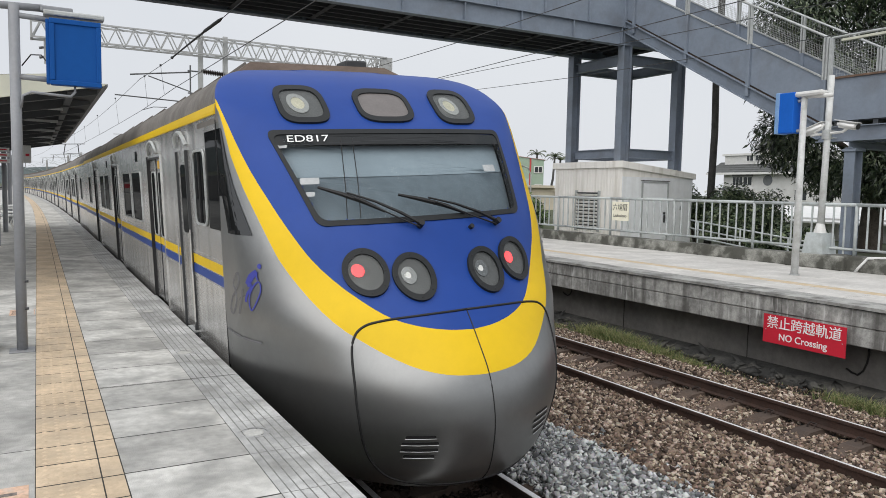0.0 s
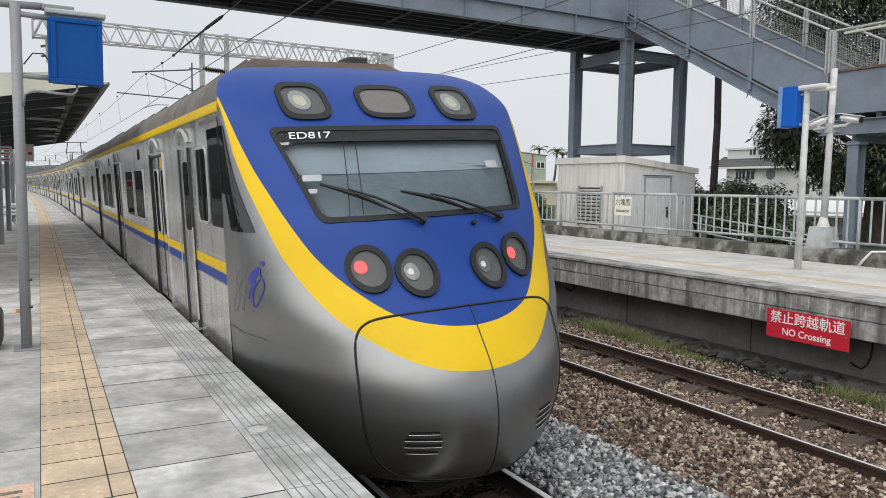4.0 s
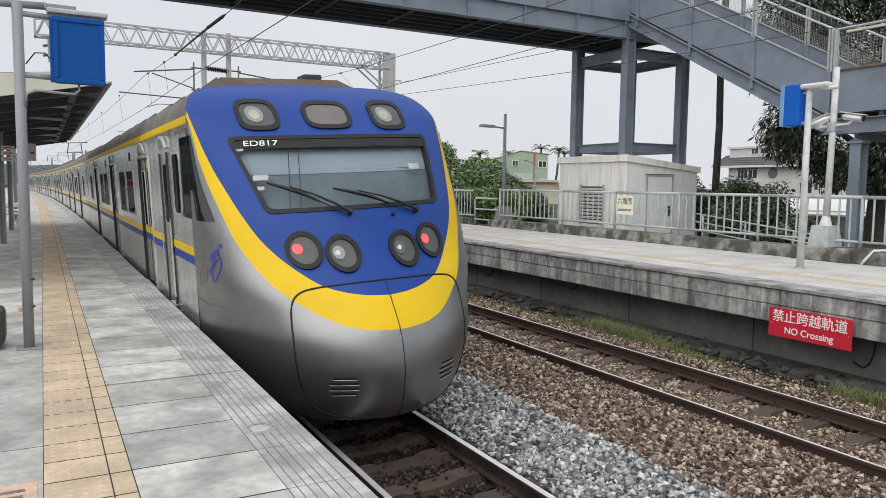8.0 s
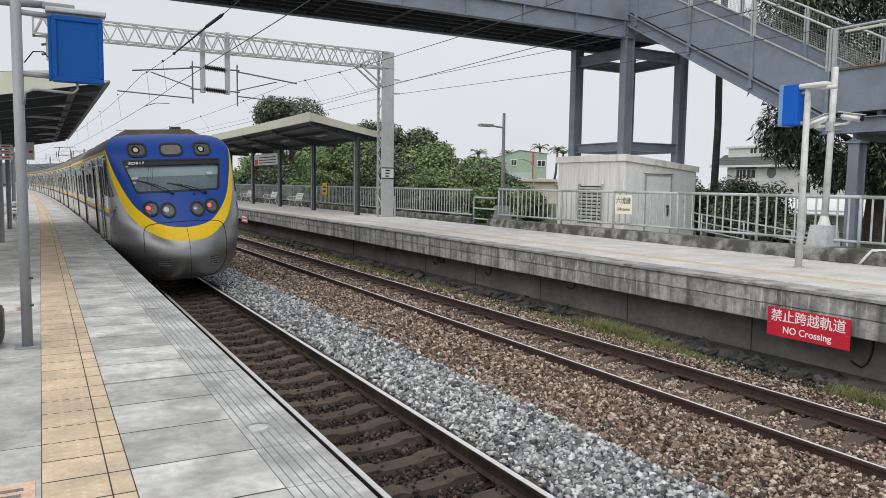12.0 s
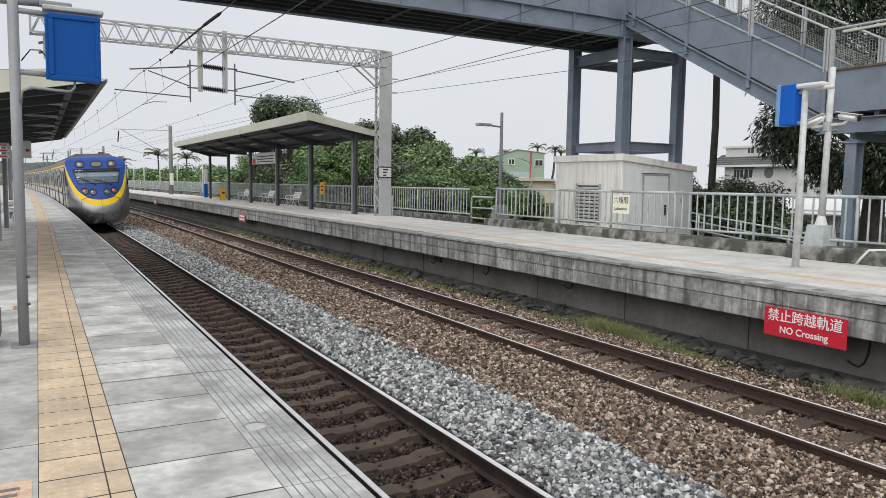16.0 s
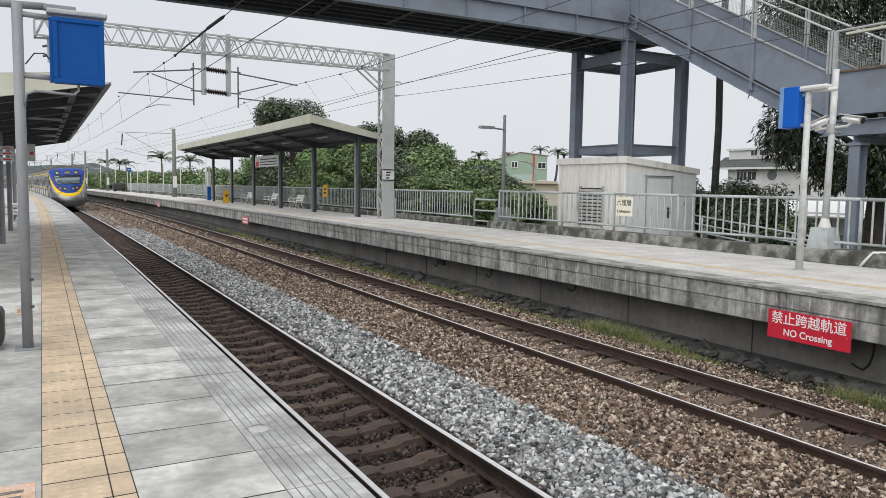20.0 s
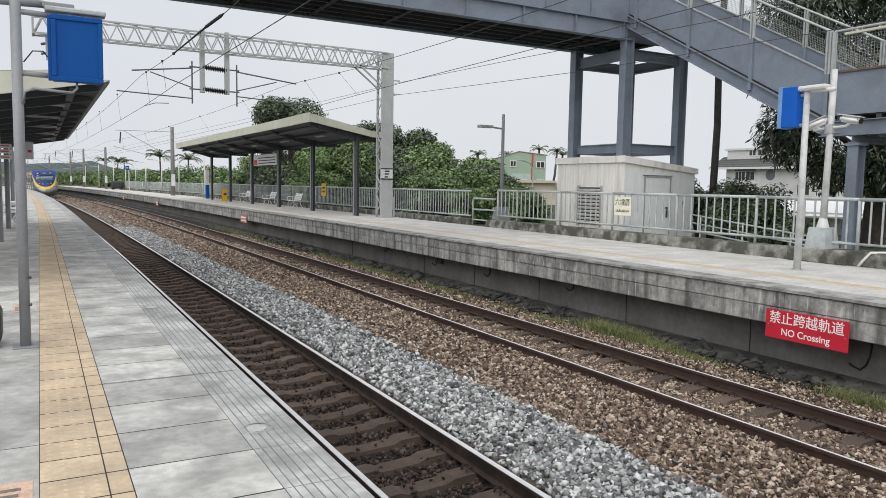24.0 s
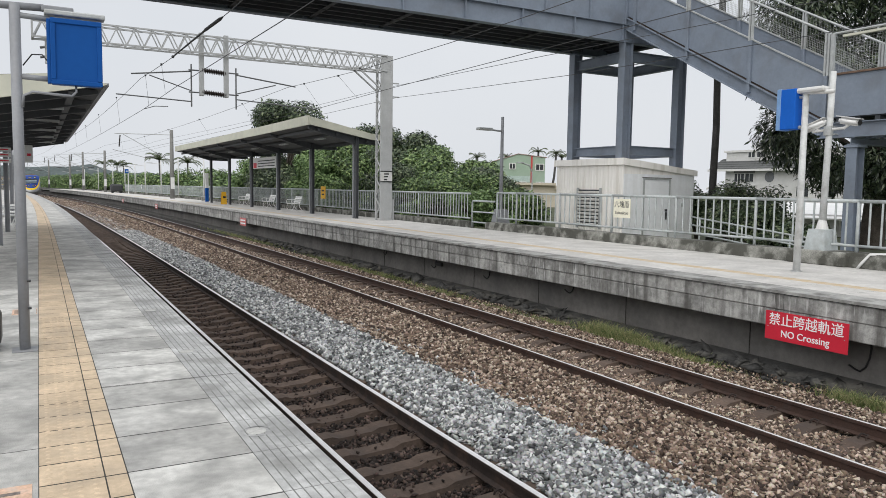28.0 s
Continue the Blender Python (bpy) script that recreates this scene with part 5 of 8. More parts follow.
# head and tail lamps
for sgn in (-1, 1):
    ol = oval(sgn * 0.745, 3.322, 0.172, 0.135, 3.4, 48, 0.05 if sgn < 0 else 0.16)
    lamp = part("headlamp", skin_ring(grown(ol, 0.045), ol, 0.02, -0.02), BEZEL, cab_car, "rounded upper headlamp in a black bezel")
    part("lamp_well", skin_patch(ol, 0.004, rings=4), mat("lamp_well_grey", (0.12, 0.125, 0.13), 0.3), lamp)
    part("reflector", skin_ring(oval(sgn * 0.745 - 0.03, 3.325, 0.092, 0.092), oval(sgn * 0.745 - 0.03, 3.325, 0.055, 0.055), 0.013, 0.004), CHROME, lamp)
    part("bulb", skin_patch(oval(sgn * 0.745 - 0.03, 3.325, 0.055, 0.055), 0.009, rings=3), mat("cream_bulb", (0.62, 0.60, 0.48), 0.3, bump=0), lamp)
    part("lamp_cover", skin_patch(ol, 0.016, rings=4), LAMP_GLASS, lamp, smooth=True).visible_shadow = False
    for cu, cw, red in ((0.668, 1.968, True), (0.32, 1.918, False)):
        ol = oval(sgn * cu, cw, 0.124, 0.132)
        lamp = part("tail_lamp" if red else "headlamp", skin_ring(grown(ol, 0.042), ol, 0.025, -0.02), BEZEL, cab_car, "round red tail lamp in a black bezel" if red else "round lower headlamp in a black bezel", smooth=False)
        part("lamp_well", skin_patch(ol, 0.004, rings=4), mat("lamp_well_grey", (0.12, 0.125, 0.13), 0.3), lamp)
        if red:
            part("red_light", skin_patch(oval(sgn * cu - 0.055, cw + 0.015, 0.046, 0.046), 0.01, rings=3), RED_LAMP, lamp, "lit red light")
        else:
            part("reflector", skin_ring(oval(sgn * cu - 0.04, cw + 0.01, 0.058, 0.062), oval(sgn * cu - 0.045, cw + 0.01, 0.022, 0.022), 0.012, 0.004), mat("dull_reflector", (0.30, 0.31, 0.32), 0.25, metal=0.9, bump=0), lamp)
            # white disc paints the small highlight in the lower lamp glass
            part("bulb", skin_patch(oval(sgn * cu - 0.05, cw + 0.01, 0.026, 0.026), 0.012, rings=2), WHITE_INK, lamp)
        part("lamp_cover", skin_patch(ol, 0.02, rings=4), LAMP_GLASS, lamp, smooth=True).visible_shadow = False
ol = oval(0.015, 3.32, 0.228, 0.122, 3.4, 48, 0.14)
mid_box = part("destination_box", skin_ring(grown(ol, 0.045), ol, 0.02, -0.02), BEZEL, cab_car, "blank destination display in a black bezel")
part("display", skin_patch(ol, 0.008, rings=4), mat("dusty_display_glass", (0.16, 0.145, 0.14), 0.35, vary=0.1, bump=0), mid_box)
for sgn in (-1, 1):
    for k in range(24):
        a = 2 * math.pi * k / 24
        if k % 3 == 0:
            for cu, cw in ((0.668, 1.968), (0.32, 1.918)):
                q = nose_u(sgn * cu + 0.14 * math.cos(a), cw + 0.153 * math.sin(a), 0.026)
                part("bolt", tube([q, q + Vector((0, -0.004, 0))], 0.005, 6), DARK_METAL, cab_car)

# coupler cover: seam lines and grille slots
seam = [(0.0, 1.665), (0.3, 1.66), (0.6, 1.645), (0.76, 1.62), (0.84, 1.57), (0.885, 1.48), (0.9, 1.3), (0.9, 1.05), (0.87, 0.8), (0.8, 0.6), (0.68, 0.46), (0.5, 0.395), (0.0, 0.38)]
for sgn in (-1, 1):
    dense = []
    for a, b in zip(seam, seam[1:]):
        dense += [(a[0] + (b[0] - a[0]) * j / 6, a[1] + (b[1] - a[1]) * j / 6) for j in range(6)]
    dense.append(seam[-1])
    for _ in range(6):
        dense = [dense[0]] + [tuple((Vector(p) + Vector(q) * 2 + Vector(r)) / 4) for p, q, r in zip(dense, dense[1:], dense[2:])] + [dense[-1]]
    part("cover_seam", tube([nose_u(sgn * u, w, 0.0) for u, w in dense], 0.010, 6), BLACK, cab_car, "black rubber seam of the coupler cover", smooth=True)
    for k in range(4):
        w = 0.83 - k * 0.052
        hw = 0.115 if k in (1, 2) else 0.095
        g = [(sgn * 0.53 - hw, w - 0.012), (sgn * 0.53 + hw, w - 0.012), (sgn * 0.53 + hw, w + 0.012), (sgn * 0.53 - hw, w + 0.012)]
        part("grille_slot", skin_patch(rounded(g, 0.011, 3), 0.003, rings=2), BLACK, cab_car, "black cooling slot")
        part("grille_lip", tube([nose_u(sgn * 0.53 - hw, w - 0.014, 0.004), nose_u(sgn * 0.53, w - 0.014, 0.004), nose_u(sgn * 0.53 + hw, w - 0.014, 0.004)], 0.003, 5), GALV, cab_car)
part("cover_seam", tube([nose_u(0, 0.38 + (1.665 - 0.38) * j / 30, 0.0) for j in range(31)], 0.005, 6), BLACK, cab_car, smooth=True)
part("nose_floor", box(-0.55, 0.55, 5.0, 7.3, 0.40, 0.46), UNDER, cab_car)
part("skirt", box(-1.0, 1.0, 6.2, 7.2, 0.35, 0.9), UNDER, cab_car)

# following cars, alike
GAP = 0.42
CAR_LEN = 20.1
tail_car = thing("train_car", "silver commuter train car with blue and yellow stripes", "train car", "cars of the train")
car_sides(tail_car, -CAR_LEN / 2, CAR_LEN / 2, (-5.3, 0.0, 5.3), (-2.65, 2.65), (-7.9, 7.9))
part("gangway", box(-0.6, 0.6, -CAR_LEN / 2 - GAP + 0.02, -CAR_LEN / 2, 1.0, 3.1), BLACK, tail_car, "black folding gangway")
cars = [cab_car, tail_car] + [copy_thing(tail_car, Matrix()) for _ in range(6)]
# folded current collector, standing on the second car
collector = bmesh.new()
for sgn in (-1, 1):
    tube([(sgn * 0.45, 2.0, 3.9), (sgn * 0.5, 3.2, 4.7), (sgn * 0.4, 2.2, 5.35)], 0.03, 6, collector)
    tube([(sgn * 0.45, 2.0, 3.9), (sgn * 0.45, 2.0, 3.72)], 0.05, 8, collector)
tube([(-0.85, 2.2, 5.37), (0.85, 2.2, 5.37)], 0.03, 6, collector)
tube([(-0.5, 3.2, 4.7), (0.5, 3.2, 4.7)], 0.025, 6, collector)
part("current_collector", collector, DARK_METAL, cars[2], "raised current collector")

# how far the train has moved off from its stop, seconds and metres
RUN = ((0, 0.0), (5.5, 0.0), (6, 0.04), (6.5, 0.17), (7, 0.46), (7.5, 0.94), (8, 1.61), (8.5, 2.45), (9, 3.48), (9.5, 4.68), (10, 5.98), (10.5, 7.38), (11, 8.92),
       (11.5, 10.7), (12, 12.65), (12.5, 14.85), (13.5, 20.1), (14.5, 25.8), (15.5, 32.2), (16.5, 39.2), (17.5, 46.8), (18.5, 54.8), (19.5, 63.0), (20.5, 71.6), (21.5, 80.8),
       (22.5, 90.4), (23.5, 100.2), (24.5, 109.0), (25.5, 117.5), (26.5, 125.5), (28, 136.8))


def car_pose(s):
    """On the nearer track, leaning with its cant; s is where the middle of the car stands."""
    x, y, h = on(s, 1.579)
    return Matrix.Translation((x, y, RAIL_Z)) @ Matrix.Rotation(h, 4, "Z") @ Matrix.Rotation(-radians(CANT), 4, "Y")


def motions():
    for k, car in enumerate(cars):
        if k == 0:
            mid = 15.2
            rows = [(t, car_pose(mid + d) @ Matrix.Translation((0, -mid, 0))) for t, d in RUN]
        else:
            mid = CAR_END + GAP + CAR_LEN / 2 + (k - 1) * (CAR_LEN + GAP)
            rows = [(t, car_pose(mid + d)) for t, d in RUN]
        walk(car, rows)


# ---- near platform: sign pole, canopy, floor marks ----
pole = thing("sign_pole", "grey steel pole with lamp arm and blue sign box", "sign pole", at=(-1.5, 7.35, 0))
part("post", tube([(0, 0, 0), (0, 0, 2.99)], 0.043, 16), POLE_PAINT, pole, smooth=True)
part("base_plate", box(-0.1, 0.1, -0.1, 0.1, 0, 0.012, bevel=0.004), POLE_PAINT, pole)
part("top_arm", tube([(-0.62, 0.02, 2.955), (0.22, 0.02, 2.985)], 0.032, 12), POLE_PAINT, pole, smooth=True)
lamp_arm = part("lamp_arm", box(0.2, 0.45, -0.03, 0.06, 2.955, 3.005, bevel=0.01), POLE_PAINT, pole)
part("lamp_head", box(0.22, 0.70, -0.05, 0.09, 2.925, 2.97, bevel=0.012), GALV, pole, "flat grey lamp head")
for z in (2.90, 2.385):
    part("bracket", tube([(0.0, 0.0, z), (0.29, 0.0, z - 0.01)], 0.024, 10), POLE_PAINT, pole, smooth=True)
part("conduit", tube([(0.04, -0.03, 2.12), (0.05, -0.04, 2.22), (0.12, -0.04, 2.255), (0.3, -0.04, 2.245), (0.42, -0.04, 2.24), (0.455, -0.03, 2.28), (0.455, -0.02, 2.36)], 0.012, 8), POLE_PAINT, pole, smooth=True)
part("cable", tube([(0.05, 0.02, 2.48), (0.12, 0.02, 2.58), (0.2, 0.02, 2.585), (0.25, 0.02, 2.52), (0.3, 0.02, 2.5)], 0.006, 6), BLACK, pole, smooth=True)
for z in (0.62, 0.38):
    part("band", tube([(0.03, -0.05, z), (0.06, -0.05, z)], 0.012, 6), DARK_METAL, pole)
sbox = part("sign_box", box(0.265, 0.665, -0.06, 0.06, 2.335, 2.895, bevel=0.012), BLUE_BOX, pole, "plain blue enamel sign box")
for a in (((0.262, 0.668), (2.855, 2.898)), ((0.262, 0.668), (2.332, 2.372)), ((0.262, 0.302), (2.373, 2.854)), ((0.628, 0.668), (2.373, 2.854))):
    part("box_rim", box(*a[0], -0.075, -0.055, *a[1], bevel=0.006), BLUE_BOX, sbox)
part("box_side", box(0.235, 0.265, -0.05, 0.05, 2.34, 2.89, bevel=0.006), BLUE_BOX, sbox)

bin_ = thing("floor_box", "dark grey rounded equipment box on the platform", "box", at=(-1.98, 7.5, 0))
part("body", box(-0.3, 0.3, -0.2, 0.22, 0.03, 0.36, bevel=0.06), DARK_METAL, bin_)
part("foot", box(-0.25, 0.25, -0.15, 0.17, 0.0, 0.035), BLACK, bin_)

# canopy over the near platform
ny0, ny1 = 11.6, 28.5
canopy = thing("platform_canopy", "steel platform roof with dark ribbed underside", "canopy", "platform roofs")
sec = [(-0.46, 2.885), (-1.13, 2.98), (-1.8, 2.90), (-3.5, 2.725), (-3.5, 2.45), (-1.9, 2.58), (-0.5, 2.86)]
part("fascia", sweep(sec, [ny0 - 0.06, ny0]), CREAM_EAVE, canopy, "pale end fascia")
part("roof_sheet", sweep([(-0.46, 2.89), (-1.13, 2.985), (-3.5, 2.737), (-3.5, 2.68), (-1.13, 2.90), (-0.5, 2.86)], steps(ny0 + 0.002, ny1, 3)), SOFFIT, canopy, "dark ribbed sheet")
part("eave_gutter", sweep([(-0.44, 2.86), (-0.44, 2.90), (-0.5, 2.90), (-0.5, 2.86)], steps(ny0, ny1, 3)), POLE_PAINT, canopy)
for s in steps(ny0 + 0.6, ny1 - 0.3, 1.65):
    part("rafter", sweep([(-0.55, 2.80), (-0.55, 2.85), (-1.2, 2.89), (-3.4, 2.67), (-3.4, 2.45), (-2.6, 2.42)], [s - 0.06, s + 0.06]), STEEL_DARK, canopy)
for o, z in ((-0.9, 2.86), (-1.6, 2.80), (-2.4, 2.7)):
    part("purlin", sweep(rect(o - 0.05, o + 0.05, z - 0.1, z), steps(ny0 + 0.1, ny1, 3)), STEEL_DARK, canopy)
for s in (14, 17, 20, 23, 26):
    part("strip_lamp", sweep(rect(-1.55, -0.95, 2.70, 2.745), [s - 0.07, s + 0.07]), GALV, canopy, "long fluorescent lamp fitting, unlit")
for k, s in enumerate((12.6, 16.2, 19.8, 25.1, 30.6, 36, 42, 48)):
    x, y, h = on(s, -2.18)
    part("post", h_beam((x, y, 0), (x, y, 2.62), 0.12, 0.13), POLE_PAINT, canopy, "steel canopy post")
board = thing("hanging_sign", "small white platform sign with a red mark", "sign", at=(-1.62, 20.5, 2.05))
part("panel", box(-0.13, 0.16, -0.04, 0.04, -0.1, 0.32, bevel=0.01), WHITE_PAINT, board)
part("mark", box(0.04, 0.12, -0.046, -0.04, 0.06, 0.12), RED_SIGN, board)
part("rod", tube([(0, 0, 0.32), (0, 0, 0.75)], 0.015, 8), DARK_METAL, board)
for k, z in enumerate((1.95, 2.08, 2.2)):
    b2 = thing("hanging_sign", "narrow white direction sign on a canopy post", "sign", "signs on the canopy posts", (-1.98, 19.2, z))
    part("panel", box(-0.16, 0.10, -0.02, 0.02, -0.045, 0.045, bevel=0.005), WHITE_PAINT, b2)
    part("bar", box(-0.12, 0.05, -0.024, -0.02, -0.012, 0.012), RED_SIGN, b2)
vend = thing("notice_stand", "white upright notice stand on the platform", "notice stand", at=(-1.98, 34.0, 0))
part("panel", box(-0.24, 0.16, -0.05, 0.05, 0.15, 1.35, bevel=0.01), WHITE_PAINT, vend)
part("header", box(-0.2, 0.12, -0.056, -0.05, 1.1, 1.28), RED_SIGN, vend)
part("foot", box(-0.24, 0.16, -0.15, 0.15, 0, 0.15, bevel=0.01), DARK_METAL, vend)


BENCH_WHITE = mat("clean_white_enamel", (0.88, 0.88, 0.87), 0.4, vary=0.05, scale=3, bump=0.03)


def bench(s, o, group, flip=False):
    x, y, h = on(s, o)
    b = thing("bench", "white slatted metal bench with curved armrests", "bench", group, (x, y, 0), h + (math.pi if flip else 0))
    for k in range(4):
        part("seat_slat", box(-0.42 + k * 0.11, -0.33 + k * 0.11, -0.62, 0.62, 0.42, 0.445, bevel=0.006), BENCH_WHITE, b)
    for k in range(4):
        z = 0.52 + k * 0.1
        part("back_slat", bar((0.08 + k * 0.035, -0.62, z), (0.08 + k * 0.035, 0.62, z), 0.02, 0.075, up=(0.3, 0, 1)), BENCH_WHITE, b)
    for e in (-0.5, 0.5):
        part("leg", tube([(-0.42, e, 0.0), (-0.3, e, 0.2), (-0.38, e, 0.42), (0.05, e, 0.42), (0.22, e, 0.88)], 0.022, 8), BENCH_WHITE, b, smooth=True)
        part("leg", tube([(0.25, e, 0.0), (0.08, e, 0.2), (0.05, e, 0.42)], 0.022, 8), BENCH_WHITE, b, smooth=True)
        part("armrest", tube([(-0.4, e, 0.42), (-0.45, e, 0.6), (-0.36, e, 0.66), (0.0, e, 0.64), (0.14, e, 0.68)], 0.02, 8), BENCH_WHITE, b, smooth=True)
    return b


bench(27.0, -2.4, "benches under the near roof", True)
bench(30.0, -2.4, "benches under the near roof", True)

# marks on the near paving
ORANGE = mat("orange_floor_sticker", (0.74, 0.50, 0.36), 0.7, vary=0.2, scale=8, dirt=(0.52, 0.47, 0.43), dirt_amount=0.8, dirt_scale=9)
PRINT = mat("worn_grey_print", (0.22, 0.19, 0.17), 0.8, vary=0.4, scale=30, bump=0)
for x0, x1, y0, y1 in ((-1.62, -1.425, 3.62, 4.02), (-1.66, -1.55, 9.35, 9.75), (-1.42, -1.41, 9.35, 9.75)):
    st = thing("floor_sticker", "worn orange queue sticker on the platform", "floor sticker", "stickers on the platform", ((x0 + x1) / 2, (y0 + y1) / 2, 0))
    part("sheet", box(-(x1 - x0) / 2, (x1 - x0) / 2, -(y1 - y0) / 2, (y1 - y0) / 2, 0.0, 0.003), ORANGE, st)
    for k in range(4):
        part("printed_bar", box((x0 - x1) * 0.3, (x1 - x0) * (0.1 + 0.05 * k), -0.14 + k * 0.075, -0.105 + k * 0.075, 0.003, 0.0045), PRINT, st)
PALE = mat("pale_cement_patch", (0.50, 0.50, 0.48), 0.9, vary=0.15, scale=10, dirt=(0.42, 0.42, 0.4), dirt_amount=0.7, dirt_scale=14)
for k in range(9):
    x, y, h = on(4.32 + k * 2.39, -0.245)
    cv = thing("drain_cover", "round pale cement-rimmed cover in the platform edge", "cover", "covers along the platform edge", (x, y, 0))
    bm = bmesh.new()
    bmesh.ops.create_cone(bm, cap_ends=True, segments=24, radius1=0.06, radius2=0.056, depth=0.003, matrix=Matrix.Translation((0, 0, 0.002)))
    part("disc", bm, PALE, cv)
    bm = bmesh.new()
    ra = [bm.verts.new((0.098 * math.cos(a), 0.098 * math.sin(a), 0.0015)) for a in (i * math.pi / 14 for i in range(28))]
    rb = [bm.verts.new((0.082 * math.cos(a), 0.082 * math.sin(a), 0.003)) for a in (i * math.pi / 14 for i in range(28))]
    for i in range(28):
        bm.faces.new((ra[i], ra[(i + 1) % 28], rb[(i + 1) % 28], rb[i]))
    part("rim", bm, CONC_EDGE, cv)

# ---- overhead line: portal, masts and wires ----
PX = 12.35
portal = thing("catenary_portal", "grey lattice portal over the tracks with insulators", "overhead portal", at=(0, 30.5, 0))
ARM_STEEL = mat("weathered_arm_steel", (0.16, 0.165, 0.17), 0.6, metal=0.2, vary=0.15, scale=3, bump=0.05)
PORTAL_GREY = mat("portal_grey_paint", (0.47, 0.48, 0.48), 0.6, vary=0.08, scale=2, bump=0.05)
for y in (-0.25, 0.25):
    for x in (PX - 0.24, PX + 0.24):
        part("column_chord", bar((x, y, 0), (x, y, 7.32), 0.09), PORTAL_GREY, portal)
part("column_plate", box(PX - 0.2, PX + 0.28, -0.285, -0.26, 0, 7.32), PORTAL_GREY, portal, "flat pale column face")
for k in range(16):
    z0, z1 = 0.15 + k * 0.45, 0.6 + k * 0.45
    part("lacing", bar((PX - 0.285, -0.25 if k % 2 else 0.25, z0), (PX - 0.285, 0.25 if k % 2 else -0.25, min(z1, 7.3)), 0.03, 0.05), PORTAL_GREY, portal)
for y in (-0.3, 0.3):
    for z in (6.64, 7.3):
        part("beam_chord", bar((-1.4, y, z), (PX, y, z), 0.06), PORTAL_GREY, portal)
n = 22
for k in range(n):
    x0, x1 = -1.4 + (PX + 1.2) * k / n, -1.4 + (PX + 1.2) * (k + 1) / n
    xm = (x0 + x1) / 2
    for y in (-0.3, 0.3):
        part("beam_web", bar((x0, y, 6.64), (xm, y, 7.3), 0.04), PORTAL_GREY, portal)
        part("beam_web", bar((xm, y, 7.3), (x1, y, 6.64), 0.04), PORTAL_GREY, portal)
    part("beam_tie", bar((x0, -0.3, 7.3), (x1, 0.3, 7.3), 0.03), PORTAL_GREY, portal)
    part("beam_tie", bar((x0, 0.3, 6.64), (x1, -0.3, 6.64), 0.03), PORTAL_GREY, portal)
for y in (-0.3, 0.3):
    part("knee_brace", bar((PX - 0.25, y, 5.8), (PX - 1.35, y, 6.64), 0.06), PORTAL_GREY, portal)
    part("knee_brace", bar((PX - 0.25, y, 7.2), (PX - 1.35, y, 6.64), 0.06), PORTAL_GREY, portal)
part("hanger", box(-1.03, -0.95, -0.04, 0.04, 5.75, 6.64), PORTAL_GREY, portal, "hanging bracket at the beam end")
for z in (6.30, 5.96):
    part("hanger_clamp", tube([(-1.18, 0, z), (-1.03, 0, z + 0.04)], 0.045, 8), ARM_STEEL, portal)
part("beam_end", box(-1.45, -1.38, -0.34, 0.34, 6.6, 7.34), PORTAL_GREY, portal)
for x in (4.42, 5.38):
    part("dropper_post", box(x - 0.09, x + 0.09, -0.08, 0.08, 5.0, 7.45, bevel=0.01), PORTAL_GREY, portal)
plate = part("number_plate", box(PX - 0.28, PX + 0.28, -0.31, -0.29, 1.72, 2.22), WHITE_PAINT, portal, "white plate with dark bars")
for z in (1.72, 2.18):
    part("plate_band", box(PX - 0.3, PX + 0.3, -0.32, -0.31, z, z + 0.05), INK, plate)
for k, z in enumerate((2.09, 1.97, 1.84)):
    part("plate_bar", box(PX - 0.12, PX + 0.12 - 0.04 * k, -0.316, -0.31, z - 0.03, z + 0.03), INK, plate)
part("cable_guard", tube([(PX + 0.4, -0.2, 0), (PX + 0.4, -0.2, 0.95)], 0.05, 8), PORTAL_GREY, portal)
for z in (6.14, 5.54):
    part("feeder_bracket", bar((PX + 0.2, -0.2, z), (PX + 0.62, -0.2, z), 0.05), PORTAL_GREY, portal)


def insulator(a, b, r, parent, name="insulator"):
    a, b = Vector(a), Vector(b)
    pts, rad = [], []
    for i in range(29):
        pts.append(a.lerp(b, i / 28))
        rad.append(r if i % 2 else r * 0.38)
    return part(name, tube(pts, r, 10, taper=rad), mat("brown_porcelain", (0.055, 0.045, 0.042), 0.3, bump=0), parent, "ribbed dark insulator")


WIRE = mat("dark_wire", (0.06, 0.062, 0.065), 0.6, vary=0.05, bump=0)
LEFT_C, LEFT_M, RIGHT_C, RIGHT_M = (2.25, 4.32), (2.1, 5.62), (8.95, 4.86), (8.2, 5.78)
for sgn, x0, tip, cont in ((-1, 4.33, 1.95, LEFT_C), (1, 5.47, 8.25, RIGHT_C)):
    for z in (5.98, 5.12):
        part("fitting", tube([(x0, 0, z), (x0 + sgn * 0.4, 0, z)], 0.03, 6), ARM_STEEL, portal)
    xs = x0 + sgn * 0.3
    part("arm_post", tube([(xs, 0, 4.55), (xs, 0, 6.2)], 0.03, 8), ARM_STEEL, portal)
    part("cantilever", tube([(x0 + sgn * 0.3, 0, 5.93), (tip if sgn > 0 else 1.83, 0, 5.65)], 0.028, 8), ARM_STEEL, portal)
    part("cantilever", tube([(x0 + sgn * 0.3, 0, 5.17), (tip - 0.85 if sgn > 0 else 2.48, 0, 5.65)], 0.022, 8), ARM_STEEL, portal)
    part("register_arm", tube([(x0 + sgn * 0.28, 0, 4.75 if sgn < 0 else 4.95), (1.29 if sgn < 0 else 9.13, 0, 4.85 if sgn < 0 else 4.78)], 0.024, 8), ARM_STEEL, portal)
    part("steady_arm", tube([(cont[0] - sgn * 0.9, 0, cont[1] + 0.18), (cont[0] - sgn * 0.4, 0, cont[1] + 0.16), (cont[0], 0, cont[1] + 0.02)], 0.016, 6), ARM_STEEL, portal)
